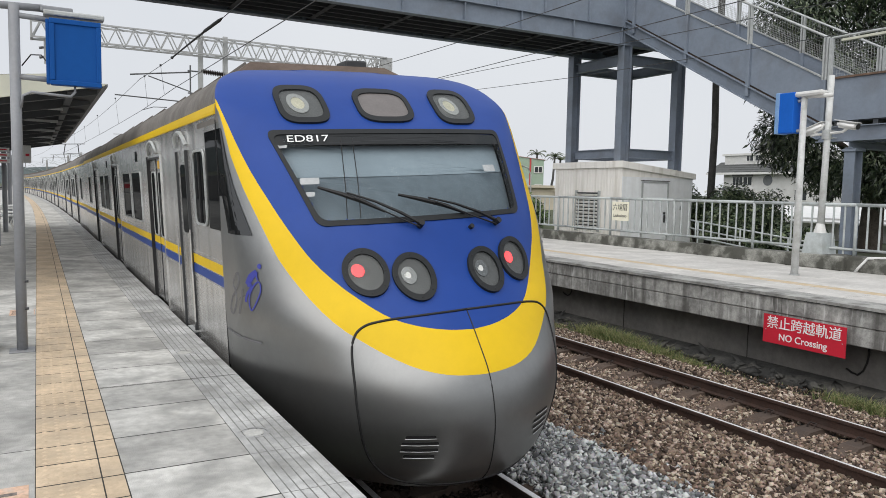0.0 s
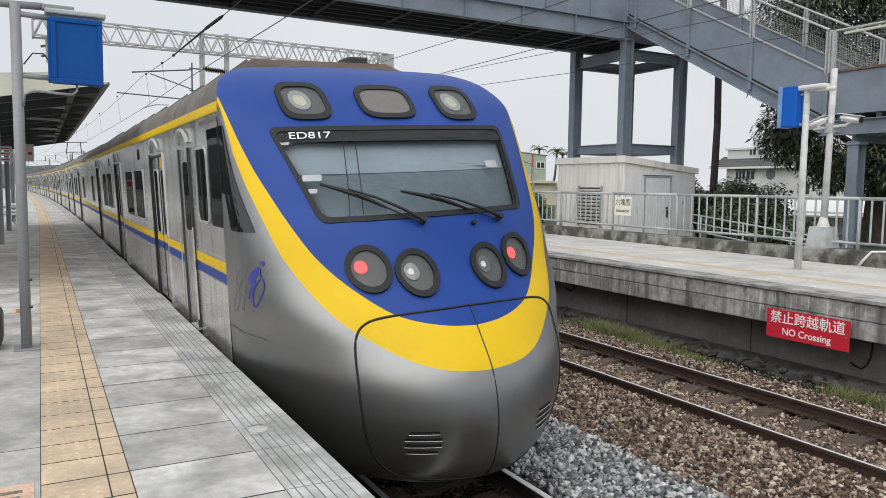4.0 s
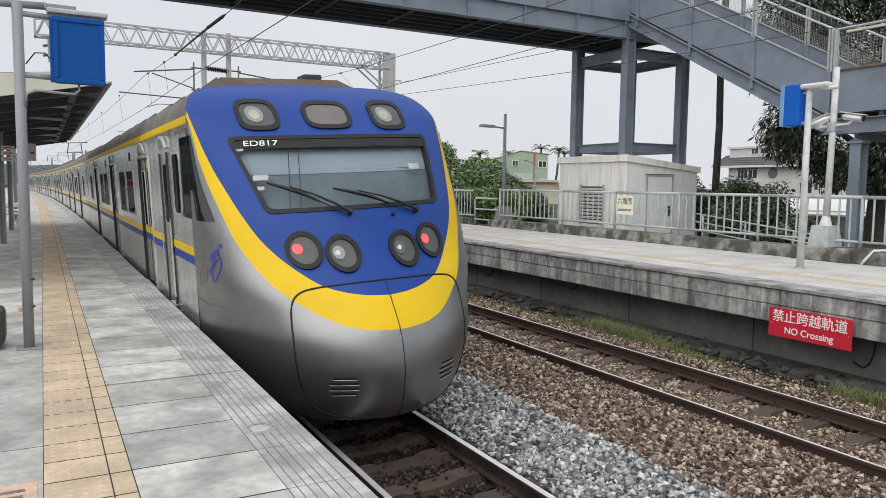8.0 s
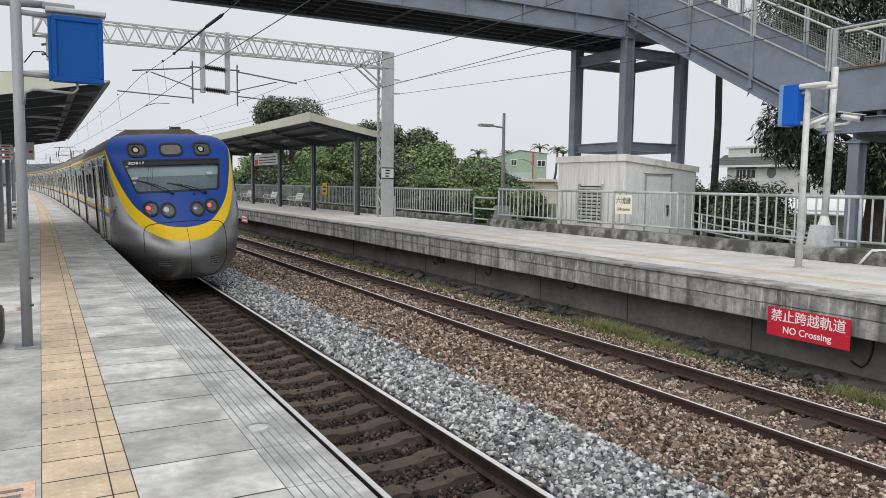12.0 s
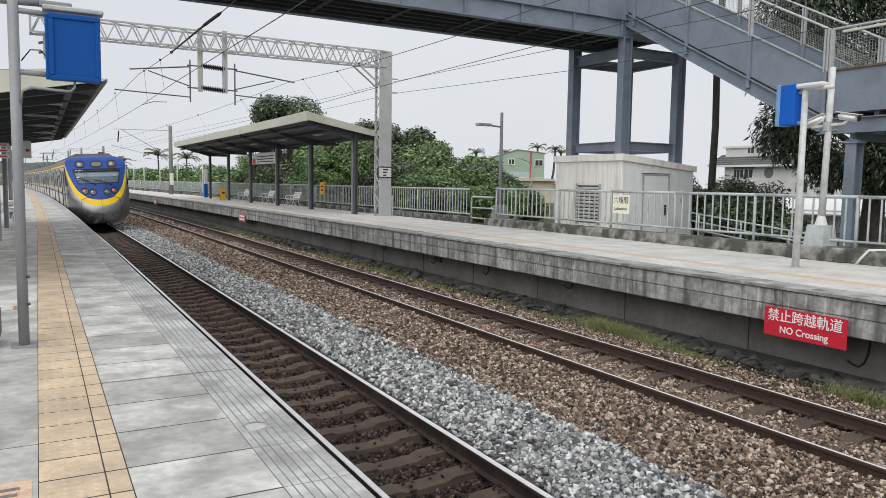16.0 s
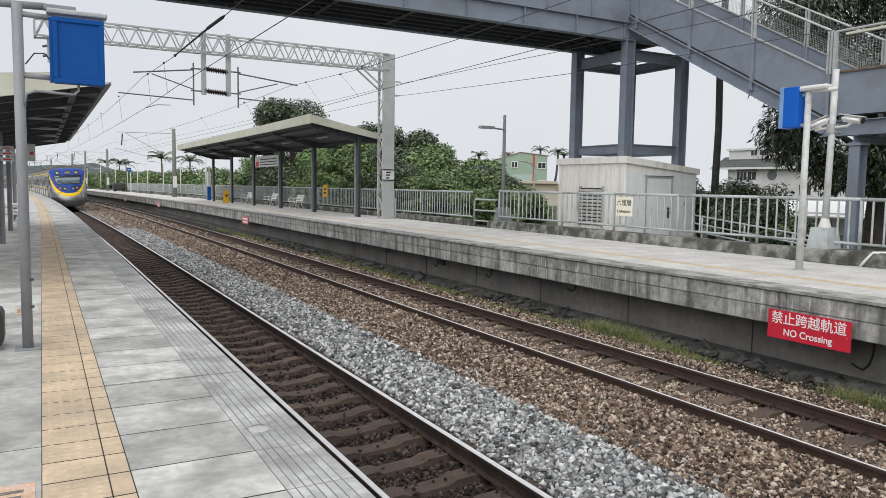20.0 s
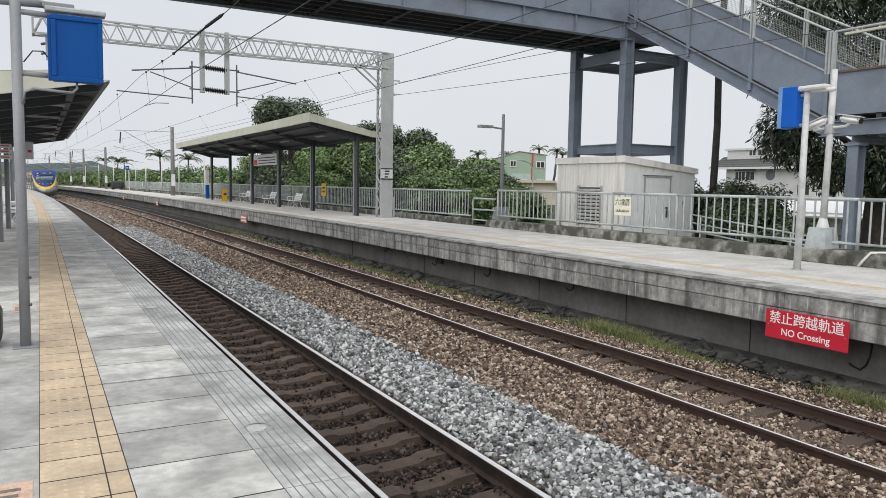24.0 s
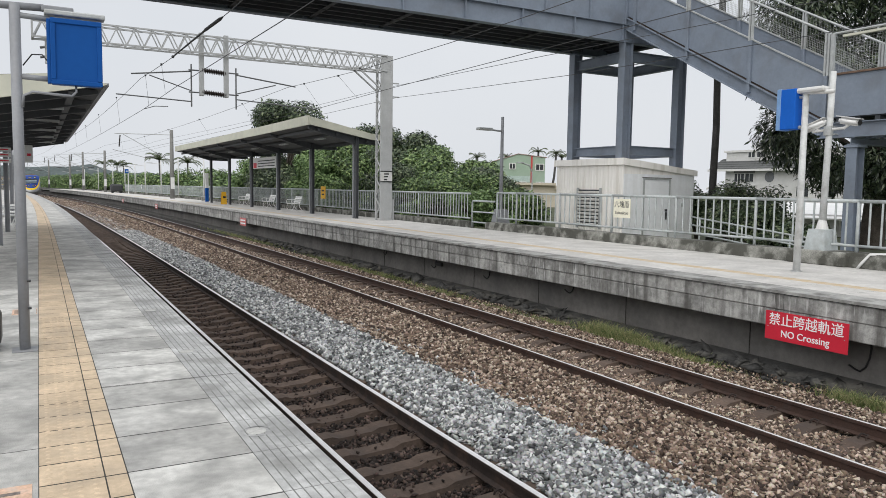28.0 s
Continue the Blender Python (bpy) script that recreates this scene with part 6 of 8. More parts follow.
for z in (5.98, 5.12):
    insulator((4.42, 0, z + 0.03), (5.38, 0, z - 0.03), 0.12, portal)
part("section_insulator", tube([(2.1, -8.1, 5.11), (2.1, -8.3, 5.105), (2.1, -12.6, 5.03), (2.1, -12.8, 5.03), (2.1, -14.3, 4.98), (2.1, -14.6, 4.975)], 0.04, 8, taper=[0.045, 0.02, 0.024, 0.036, 0.036, 0.014]), BLACK, portal, "dark rod insulator in the carrier wire", smooth=True)


def line_wire(name, o, zs, r, label, sag=0.0, group="overhead wires", swing=0.0):
    """A wire along the line through supports (s, z), hanging a little between them."""
    pts = []
    for (s0, o0, z0), (s1, o1, z1) in zip(zs, zs[1:]):
        for j in range(8):
            t = j / 8
            x, y, h = on(s0 + (s1 - s0) * t, o + o0 + (o1 - o0) * t)
            pts.append((x, y, z0 + (z1 - z0) * t - sag * min(1.0, (s1 - s0) / 50) ** 2 * 4 * t * (1 - t)))
    s, oo, z = zs[-1]
    x, y, h = on(s, o + oo)
    pts.append((x, y, z))
    w = thing(name, label, "overhead wire", group)
    part("strand", tube(pts, r, 5), WIRE, w)
    return w


sup = (-18, 30.5, 86, 130, 175, 230)
line_wire("contact_wire", 0, [(-6, 2.25, 4.1), (12.3, 2.25, 4.21), (23, 2.25, 4.33)] + [(s, LEFT_C[0] if s < 40 else 1.66, LEFT_C[1]) for s in sup[1:]], 0.009, "dark contact wire over the track")
line_wire("contact_wire", 0, [(-6, 8.95, 4.7), (8.7, 8.95, 4.72), (22, 8.95, 4.76), (30.3, 8.95, 4.72)] + [(s, 6.1, 4.3) for s in sup[2:]], 0.009, "dark contact wire over the track")
line_wire("carrier_wire", 0, [(-6, 2.1, 4.9), (15.8, 2.1, 4.97), (22.4, 2.1, 5.1), (30.5, 2.2, 5.5)] + [(s, 1.66, LEFT_M[1]) for s in sup[2:]], 0.009, "dark carrier wire with droppers", 0.25)
line_wire("carrier_wire", 0, [(-6, 8.2, 5.6), (12.3, 8.2, 5.31), (17, 8.2, 5.29), (23.4, 8.2, 5.4), (31.3, 8.2, 5.72)] + [(s, 6.1, 5.5) for s in sup[2:]], 0.009, "dark carrier wire with droppers", 0.25)
line_wire("feeder_wire", 0, [(-4, 12.97, 5.2), (12.6, 12.97, 5.55), (16.4, 12.97, 5.68), (21.7, 12.97, 5.84), (30.4, 12.95, 6.07), (86, 12.0, 6.4), (147, 12.0, 6.4), (230, 12, 6.4)], 0.009, "dark feeder wire beside the tracks", 0.05)
line_wire("feeder_wire", 0, [(-4, 12.97, 4.6), (9.6, 12.97, 4.80), (13.3, 12.97, 4.88), (18, 12.97, 4.99), (30.4, 12.95, 5.54), (86, 12.0, 5.6), (147, 12.0, 5.6), (230, 12, 5.6)], 0.009, "dark feeder wire beside the tracks", 0.05)
# droppers between carrier and contact wires
for k, (c, m_) in enumerate(((LEFT_C, LEFT_M), (RIGHT_C, RIGHT_M))):
    for s in (38, 47, 56, 65, 76):
        f = max(0.0, min(1.0, (s - 30.5) / 55.5))
        oc, om = c[0] + (1.66 + 4.44 * k - c[0]) * f, m_[0] + (1.66 + 4.44 * k - m_[0]) * f
        zc, zm = c[1] + ((4.32, 4.3)[k] - c[1]) * f, m_[1] + ((5.62, 5.5)[k] - m_[1]) * f
        t = ((s - 30.5) / 55.5) if s > 30.5 else (s + 18) / 48.5
        a, b = on(s, oc), on(s, om)
        d = thing("dropper_wire", "thin dropper wire between the overhead wires", "dropper wire", "dropper wires")
        part("strand", tube([(a[0], a[1], zc), (b[0], b[1], zm - t * (1 - t))], 0.005, 4), WIRE, d)
        part("clamp", box(b[0] - 0.03, b[0] + 0.03, b[1] - 0.05, b[1] + 0.05, zm - t * (1 - t) - 0.025, zm - t * (1 - t) + 0.025, bevel=0.008), DARK_METAL, d)

for x, ym, zm, zc in ((2.1, 24.6, 5.2, 4.33), (8.2, 25.3, 5.46, 4.74), (8.2, 29.2, 5.63, 4.72), (2.16, 29.0, 5.42, 4.32)):
    d = thing("dropper_wire", "thin dropper wire between the overhead wires", "dropper wire", "dropper wires")
    part("strand", tube([(x, ym, zm), (x + (0.1 if x < 5 else 0.72), ym, zc)], 0.005, 4), WIRE, d)
    part("clamp", box(x - 0.03, x + 0.03, ym - 0.03, ym + 0.03, zm - 0.03, zm + 0.03, bevel=0.008), DARK_METAL, d)
CONC_MAST = mat("concrete_mast", (0.22, 0.22, 0.21), 0.9, vary=0.12, scale=2)
for s, o, hgt in ((80, 11.75, 7.05), (134, 11.9, 6.9), (162, 11.9, 7.6), (182, 11.9, 7.6), (220, 11.9, 7.4)):
    x, y, h = on(s, o)
    m_ = thing("catenary_mast", "grey concrete mast with a bracket over the track", "mast", "masts on the far platform", (x, y, 0), h)
    part("post", tube([(0, 0, 0), (0, 0, hgt)], 0.2, 12, taper=[0.24, 0.17]), CONC_MAST, m_, smooth=True)
    part("cantilever", tube([(-0.1, 0, hgt - 0.5), (-5.4, 0, hgt - 0.6)], 0.04, 6), GALV, m_)
    part("stay", tube([(-0.1, 0, hgt - 3.2), (-4.6, 0, hgt - 0.65)], 0.035, 6), GALV, m_)
    part("register_arm", tube([(-2.2, 0, hgt - 3.0), (-5.6, 0, hgt - 2.2)], 0.03, 6), GALV, m_)
    insulator((-4.9, 0, hgt - 0.75), (-5.0, 0, hgt - 1.9), 0.09, m_)
    insulator((-1.6, 0, hgt - 2.8), (-2.6, 0, hgt - 2.85), 0.08, m_)
    part("notice", box(-0.19, 0.19, -0.26, -0.24, 1.0, 2.2), WHITE_PAINT, m_, "white notice wrapped round the mast")

# ---- far platform furniture ----
fc = thing("platform_canopy", "cream-edged platform roof on dark steel posts", "canopy", "platform roofs")
fy0, fy1 = 32.0, 65.2
fsec_out = [(9.35, 4.66), (9.35, 4.24), (12.45, 3.68), (15.2, 3.55), (15.2, 3.85), (12.45, 4.0)]
part("end_fascia", sweep([(9.42, 4.62), (9.42, 4.26), (12.45, 3.70), (13.3, 3.68), (13.3, 3.95), (12.45, 3.98)], [fy0 - 0.08, fy0]), CREAM_EAVE, fc, "cream end fascia")
part("front_fascia", sweep([(9.33, 4.24), (9.33, 4.66), (9.41, 4.66), (9.41, 4.24)], steps(fy0 - 0.08, fy1, 4)), CREAM_EAVE, fc, "long cream eave")
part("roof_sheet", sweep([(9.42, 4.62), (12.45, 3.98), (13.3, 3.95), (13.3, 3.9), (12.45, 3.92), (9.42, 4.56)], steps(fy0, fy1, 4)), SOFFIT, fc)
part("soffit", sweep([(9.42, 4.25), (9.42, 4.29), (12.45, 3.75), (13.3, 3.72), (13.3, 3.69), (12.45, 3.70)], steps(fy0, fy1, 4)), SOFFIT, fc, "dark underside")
for s in [fy0 + 0.35 + 6.13 * i for i in range(6)]:
    for e in (-0.17, 0.17):
        x, y, h = on(s + e, 11.8)
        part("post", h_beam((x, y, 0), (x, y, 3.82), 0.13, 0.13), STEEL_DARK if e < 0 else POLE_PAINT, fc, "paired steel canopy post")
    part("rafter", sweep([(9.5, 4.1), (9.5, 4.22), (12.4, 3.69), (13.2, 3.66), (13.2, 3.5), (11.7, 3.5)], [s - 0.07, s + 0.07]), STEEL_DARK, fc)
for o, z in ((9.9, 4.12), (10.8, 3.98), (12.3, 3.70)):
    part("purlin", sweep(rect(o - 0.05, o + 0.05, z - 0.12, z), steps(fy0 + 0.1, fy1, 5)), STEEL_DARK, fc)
for s in (35, 41, 47, 53, 59):
    part("strip_lamp", sweep(rect(10.9, 11.1, 3.80, 3.86), [s - 0.6, s + 0.6]), GALV, fc, "fluorescent lamp fitting, unlit")
for s in (43.5, 48.8, 55.0):
    bench(s, 12.55, "white benches on the far platform")
x, y, h = on(47.6, 11.8)
info = thing("information_board", "white hanging board with red mark and dark bars", "sign", at=(x, y, 0), rz=h)
part("panel", box(-0.05, 0.05, -2.6, 2.6, 2.62, 3.32, bevel=0.01), WHITE_PAINT, info)
part("red_mark", box(-0.056, -0.05, 1.7, 2.45, 2.66, 3.0), RED_SIGN, info)
for z in (2.76, 2.93, 3.1):
    part("bar", box(-0.056, -0.05, -2.4, 1.4, z - 0.03, z + 0.03), INK, info)
for e in (-2.4, 2.4):
    part("rod", tube([(0, e, 3.32), (0, e, 3.8)], 0.02, 6), DARK_METAL, info)
x, y, h = on(40.9, 13.38)
ys = thing("warning_sign", "square yellow warning sign fixed to the fence", "sign", at=(x, y, 0.78), rz=h)
part("panel", box(-0.05, -0.03, -0.38, 0.38, 0, 0.72, bevel=0.008), YELLOW_SIGN, ys)
for z in (0.2, 0.42):
    part("bar", box(-0.056, -0.05, -0.2, 0.2, z, z + 0.09), INK, ys)
x, y, h = on(57.5, 11.5)
wet = thing("floor_sign", "folding yellow caution sign standing on the platform", "caution sign", at=(x, y, 0), rz=h + math.pi / 2)
for sgn in (-1, 1):
    part("leaf", bar((sgn * 0.28, 0, 0), (sgn * 0.03, 0, 0.95), 0.34, 0.03, up=(1, 0, 0.3)), YELLOW_SIGN, wet)
part("bar", box(-0.19, -0.16, -0.1, 0.1, 0.5, 0.62), INK, wet)
for s in (63.0, 109.0):
    x, y, h = on(s, 13.36)
    nt = thing("fence_notice", "small white notice on the fence", "notice", "notices on the fence", (x, y, 0.8), h)
    part("panel", box(-0.05, -0.03, -0.25, 0.25, 0, 0.6, bevel=0.005), WHITE_PAINT, nt)
    part("bar", box(-0.055, -0.05, -0.12, 0.12, 0.3, 0.4), BLUE_BOX, nt)
x, y, h = on(66.5, 12.2)
bp_ = thing("notice_pillar", "blue and white notice pillar by the far roof", "notice pillar", at=(x, y, 0), rz=h)
part("base", box(-0.14, 0.14, -0.16, 0.16, 0, 1.2, bevel=0.02), BLUE_BOX, bp_)
part("panel", box(-0.14, 0.14, -0.14, 0.14, 1.2, 2.5, bevel=0.02), WHITE_PAINT, bp_)

# white lamp posts in a row along the far platform
for s in (71, 83, 93, 104, 112, 121, 133, 150, 168, 190):
    x, y, h = on(s, 12.95)
    lp = thing("platform_lamp", "slim white lamp post on the far platform", "lamp post", "white lamp posts", (x, y, 0), h)
    part("foot", box(-0.25, 0.25, -0.25, 0.25, 0, 0.3, bevel=0.02), KERB, lp)
    part("post", tube([(0, 0, 0.3), (0, 0, 4.3)], 0.06, 8), WHITE_PAINT, lp, smooth=True)
    part("arm", tube([(0, 0, 3.85), (-1.1, 0, 3.95)], 0.03, 6), WHITE_PAINT, lp)
    part("head", box(-1.6, -0.95, -0.12, 0.12, 3.93, 4.02, bevel=0.02), GALV, lp)
x, y, h = on(113, 12.0)
bs = thing("blue_sign", "blue station sign on a white post", "sign", at=(x, y, 0), rz=h)
part("panel", box(-0.25, 0.25, -0.05, 0.05, 2.95, 3.55, bevel=0.02), BLUE_BOX, bs)
part("bar", box(-0.13, 0.13, -0.06, -0.05, 3.19, 3.31), WHITE_PAINT, bs)
part("post", tube([(0.2, 0, 0), (0.2, 0, 3.0)], 0.06, 8), WHITE_PAINT, bs)
x, y, h = on(125, 12.3)
cart = thing("covered_cart", "dark covered cart parked on the far platform", "cart", at=(x, y, 0), rz=h)
part("cover", box(-0.9, 0.9, -0.6, 0.6, 0.25, 1.35, bevel=0.25), DARK_METAL, cart)
for e in (-0.6, 0.6):
    part("wheel", tube([(e, -0.5, 0.22), (e, 0.5, 0.22)], 0.22, 14), BLACK, cart)

# lamp post in front of the hut
x, y = 13.75, 22.95
lp = thing("street_lamp", "grey steel lamp post with flat lamp head", "lamp post", at=(x, y, 0))
part("plinth", box(-0.42, 0.42, -0.42, 0.42, 0.0, 0.22, bevel=0.02), KERB, lp, "mossy concrete plinth")
bm = bmesh.new()
bmesh.ops.create_cone(bm, cap_ends=True, segments=4, radius1=0.36, radius2=0.25, depth=0.52, matrix=Matrix.Translation((0, 0, 0.48)) @ Matrix.Rotation(math.pi / 4, 4, "Z"))
part("base", bm, POLE_PAINT, lp)
part("post", tube([(0, 0, 0.7), (0, 0, 4.15)], 0.06, 12, taper=[0.075, 0.055]), POLE_PAINT, lp, smooth=True)
part("arm", tube([(0, 0, 3.62), (-0.55, 0, 3.66)], 0.032, 8), POLE_PAINT, lp)
part("head", box(-1.08, -0.48, -0.11, 0.11, 3.62, 3.72, bevel=0.025), GALV, lp, "flat grey lamp head")
# gap in the fence beside it: low two-rail gate
gate = thing("low_railing", "low grey two-rail pipe railing", "railing", at=(13.42, 23.55, 0))
part("pipe", tube([(0, 0.9, 0.0), (0, 0.9, 0.95), (0, 0.85, 1.02), (0, -0.7, 1.02)], 0.034, 8), FENCE_PAINT, gate, smooth=True)
for z in (0.6, 0.2):
    part("pipe", tube([(0, 0.9, z), (0, -0.7, z)], 0.028, 8), FENCE_PAINT, gate)

# lamp pole with blue box on the far platform
rp = thing("sign_pole", "white steel lamp pole with bright blue sign box", "sign pole", at=(11.29, 8.92, 0))
part("post", tube([(0, 0, 0), (0, 0, 3.36)], 0.075, 14, taper=[0.068, 0.055]), POST_WHITE, rp, "worn white-painted post", smooth=True)
part("collar", tube([(0, 0, 0), (0, 0, 0.02)], 0.10, 16), GALV, rp)
part("sign_box", box(-0.14, 0.14, 0.12, 0.50, 2.7, 3.46, bevel=0.015), BLUE_BRIGHT, rp, "bright blue enamel sign box")
part("box_edge", box(-0.15, 0.15, 0.42, 0.51, 2.69, 3.47, bevel=0.012), mat("light_blue_rim", (0.20, 0.36, 0.64), 0.5), rp)
for z in (3.3, 2.74):
    part("bracket", tube([(0, 0, z), (0, 0.2, z)], 0.03, 8), GALV, rp)
part("lamp_arm", tube([(0, 0.1, 3.38), (0, -0.55, 3.345)], 0.04, 8), WHITE_PAINT, rp, smooth=True)
part("lamp_head", box(-0.11, 0.11, -0.42, 0.22, 3.36, 3.46, bevel=0.045), WHITE_PAINT, rp, "white rounded lamp head")
# camera pole on its pedestal
cp = thing("camera_pole", "white pole with two surveillance cameras on a grey pedestal", "camera pole", at=(13.3, 9.79, 0))
part("footing", box(-0.32, 0.3, -0.75, 0.6, 0.0, 0.30, bevel=0.03), KERB, cp, "stained concrete footing")
bm = bmesh.new()
bmesh.ops.create_cone(bm, cap_ends=True, segments=4, radius1=0.34, radius2=0.27, depth=0.46, matrix=Matrix.Translation((0, 0, 0.51)) @ Matrix.Rotation(math.pi / 4, 4, "Z"))
part("pedestal", bm, FENCE_PAINT, cp)
bm = bmesh.new()
bmesh.ops.create_cone(bm, cap_ends=True, segments=12, radius1=0.13, radius2=0.075, depth=0.2, matrix=Matrix.Translation((0, 0, 0.84)))
part("cone", bm, WHITE_PAINT, cp)
part("post", tube([(0, 0, 0.6), (0, -0.06, 4.05)], 0.09, 14, taper=[0.075, 0.058]), POST_WHITE, cp, smooth=True)
part("crossarm", tube([(0, 0.34, 2.82), (0, -0.38, 2.86)], 0.028, 8), WHITE_PAINT, cp)
part("clamp", tube([(0, -0.02, 2.72), (0, -0.02, 2.92)], 0.095, 12), GALV, cp)
for a, b in (((-0.02, 0.50, 2.86), (0.0, 0.04, 3.03)), ((0.0, -0.25, 3.03), (-0.02, -0.70, 2.94))):
    bm = bar(a, b, 0.15, 0.15)
    bmesh.ops.bevel(bm, geom=list(bm.edges), offset=0.045, segments=3, affect="EDGES")
    cam_ = part("camera_housing", bm, BENCH_WHITE, cp, "white camera housing", smooth=True)
    va, vb = Vector(a), Vector(b)
    d = (vb - va).normalized()
    low = vb if vb.z < va.z else va
    out = d if vb.z < va.z else -d
    part("sun_hood", bar(va + Vector((0, 0, 0.079)) - out * 0.02, vb + Vector((0, 0, 0.079)) + out * 0.03, 0.17, 0.014), WHITE_PAINT, cam_)
    part("lens_end", tube([low - out * 0.002, low + out * 0.014], 0.058, 14), BLACK, cam_)
    m_ = (va + vb) / 2
    part("camera_foot", tube([(m_.x, m_.y, m_.z - 0.06), (0, m_.y * 0.75, 2.85)], 0.03, 8), WHITE_PAINT, cam_)
pipe = thing("drain_pipe", "short bent white pipe by the kerb", "pipe", at=(13.05, 8.6, 0))
part("pipe", tube([(0.3, -0.5, 0.33), (0.05, 0.0, 0.30), (-0.02, 0.12, 0.12), (-0.03, 0.2, 0.0)], 0.028, 8), WHITE_PAINT, pipe, smooth=True)

# red warning sign on the platform edge
rs = thing("warning_sign", "red warning sign with white lettering on the platform edge", "sign", at=(8.53, 6.78, 0))
part("panel", box(-0.006, 0.006, -0.67, 0.67, -0.765, -0.325, bevel=0.002), RED_SIGN, rs)
lettering("lettering", "禁止跨越軌道", 0.203, WHITE_INK, rs, Matrix.Translation((-0.0085, 0.0, -0.455)) @ FACING_TRACK, bold=0.001)
lettering("lettering", "NO Crossing", 0.145, WHITE_INK, rs, Matrix.Translation((-0.0085, 0.0, -0.655)) @ FACING_TRACK, bold=0.0018)
for e in (-0.62, 0.62):
    part("screw", tube([(-0.012, e, -0.565), (0.0, e, -0.565)], 0.008, 6), GALV, rs)
for s in (40.4, 70.0, 92.0):
    x, y, h = on(s, FAR_EDGE - 0.05)
    r2 = thing("warning_sign", "faded red warning sign with pale bars", "sign", "red signs on the platform edge", (x, y, 0), h)
    part("panel", box(-0.006, 0.006, -0.65, 0.65, -0.72, -0.30), mat("faded_red_sign", (0.65, 0.2, 0.2), 0.6), r2)
    for z in (-0.43, -0.6):
        part("bar", box(-0.012, -0.006, -0.5, 0.5, z - 0.04, z + 0.04), WHITE_INK, r2)
# cable loops hanging under the far edge
for s, dz in ((6.15, 0.38), (12.9, 0.12), (16.4, 0.2), (19.4, 0.22), (23.0, 0.12), (44, 0.1)):
    x, y, h = on(s, 9.13)
    cb = thing("hanging_cable", "black cable hanging under the platform edge", "cable", "cables under the far platform", (x, y, 0), h)
    part("cable", tube([(0, 0.0, -0.55), (0, -0.02, -0.62 - dz * 0.3), (0, 0.0, -0.66 - dz * 0.6), (0, 0.05, -0.70 - dz * 0.85), (0, 0.13, -0.72 - dz), (0, 0.22, -0.70 - dz), (0, 0.3, -0.66 - dz)], 0.014, 6), BLACK, cb, smooth=True)
for s in (19.2,):
    x, y, h = on(s, 9.13)
    jb = thing("junction_box", "small dark junction box on the platform wall", "junction box", at=(x, y, -0.78), rz=h)
    part("body", box(-0.06, 0.02, -0.2, 0.2, -0.06, 0.06, bevel=0.01), DARK_METAL, jb)
for s in (5.2, 8.2, 11.2, 14.2, 17.2, 20.2, 23.2, 26.2):
    x, y, h = on(s, 9.14)
    part("wall_joint", box(x - 0.012, x + 0.0, y - 0.005, y + 0.005, -1.5, -0.55), JOINT_AND_LIP_SHADE, bpy.data.objects["retaining_wall"])


# ---- plants ----
def leaf_cloud(name, centres, count, size, material, parent, rng, droop=0.3, narrow=0.45, fill=0.35):
    """Single leaves spread through the outer part of several rounded clumps, joined as one crown."""
    c = np.array([q[:3] for q in centres])
    r = np.array([q[3:6] for q in centres])
    vol = (r[:, 0] * r[:, 1] * r[:, 2]) ** (2 / 3)
    which = rng.choice(len(c), count, p=vol / vol.sum())
    d = rng.normal(size=(count, 3))
    d /= np.linalg.norm(d, axis=1)[:, None]
    rad = 1 - fill * rng.random(count) ** 1.5
    rough = 1 + 0.22 * np.sin(d[:, 0] * 7 + which * 1.7) * np.sin(d[:, 1] * 6 + which) * np.sin(d[:, 2] * 8 + 0.5 * which)
    pos = c[which] + d * r[which] * (rad * rough)[:, None]
    face = d + np.array([0, 0, 0.55]) + rng.normal(scale=0.45, size=(count, 3))
    face /= np.linalg.norm(face, axis=1)[:, None]
    out = rng.normal(size=(count, 3)) + 0.6 * d
    out[:, 2] -= droop * 1.4
    out -= face * (out * face).sum(axis=1)[:, None]
    out /= np.linalg.norm(out, axis=1)[:, None] + 1e-9
    nrm = face
    side = np.cross(out, nrm)
    ln = size * (0.6 + 0.8 * rng.random(count))[:, None]
    wd = ln * narrow
    v = np.stack([pos, pos + out * ln * 0.45 + side * wd * 0.5 + nrm * ln * 0.06, pos + out * ln, pos + out * ln * 0.45 - side * wd * 0.5 + nrm * ln * 0.06], 1).reshape(-1, 3)
    return mesh_from(name, v, np.arange(count * 4).reshape(-1, 4), material, parent)


def mesh_from(name, verts, faces, material, parent=None):
    me = bpy.data.meshes.new(name)
    k = faces.shape[1]
    me.vertices.add(len(verts))
    me.vertices.foreach_set("co", np.asarray(verts, dtype=np.float32).ravel())
    me.loops.add(faces.size)
    me.loops.foreach_set("vertex_index", faces.astype(np.int32).ravel())
    me.polygons.add(len(faces))
    me.polygons.foreach_set("loop_start", np.arange(0, faces.size, k, dtype=np.int32))
    me.update(calc_edges=True)
    me.materials.append(material)
    ob = new(name, me)
    if parent:
        ob.parent = parent
    return ob


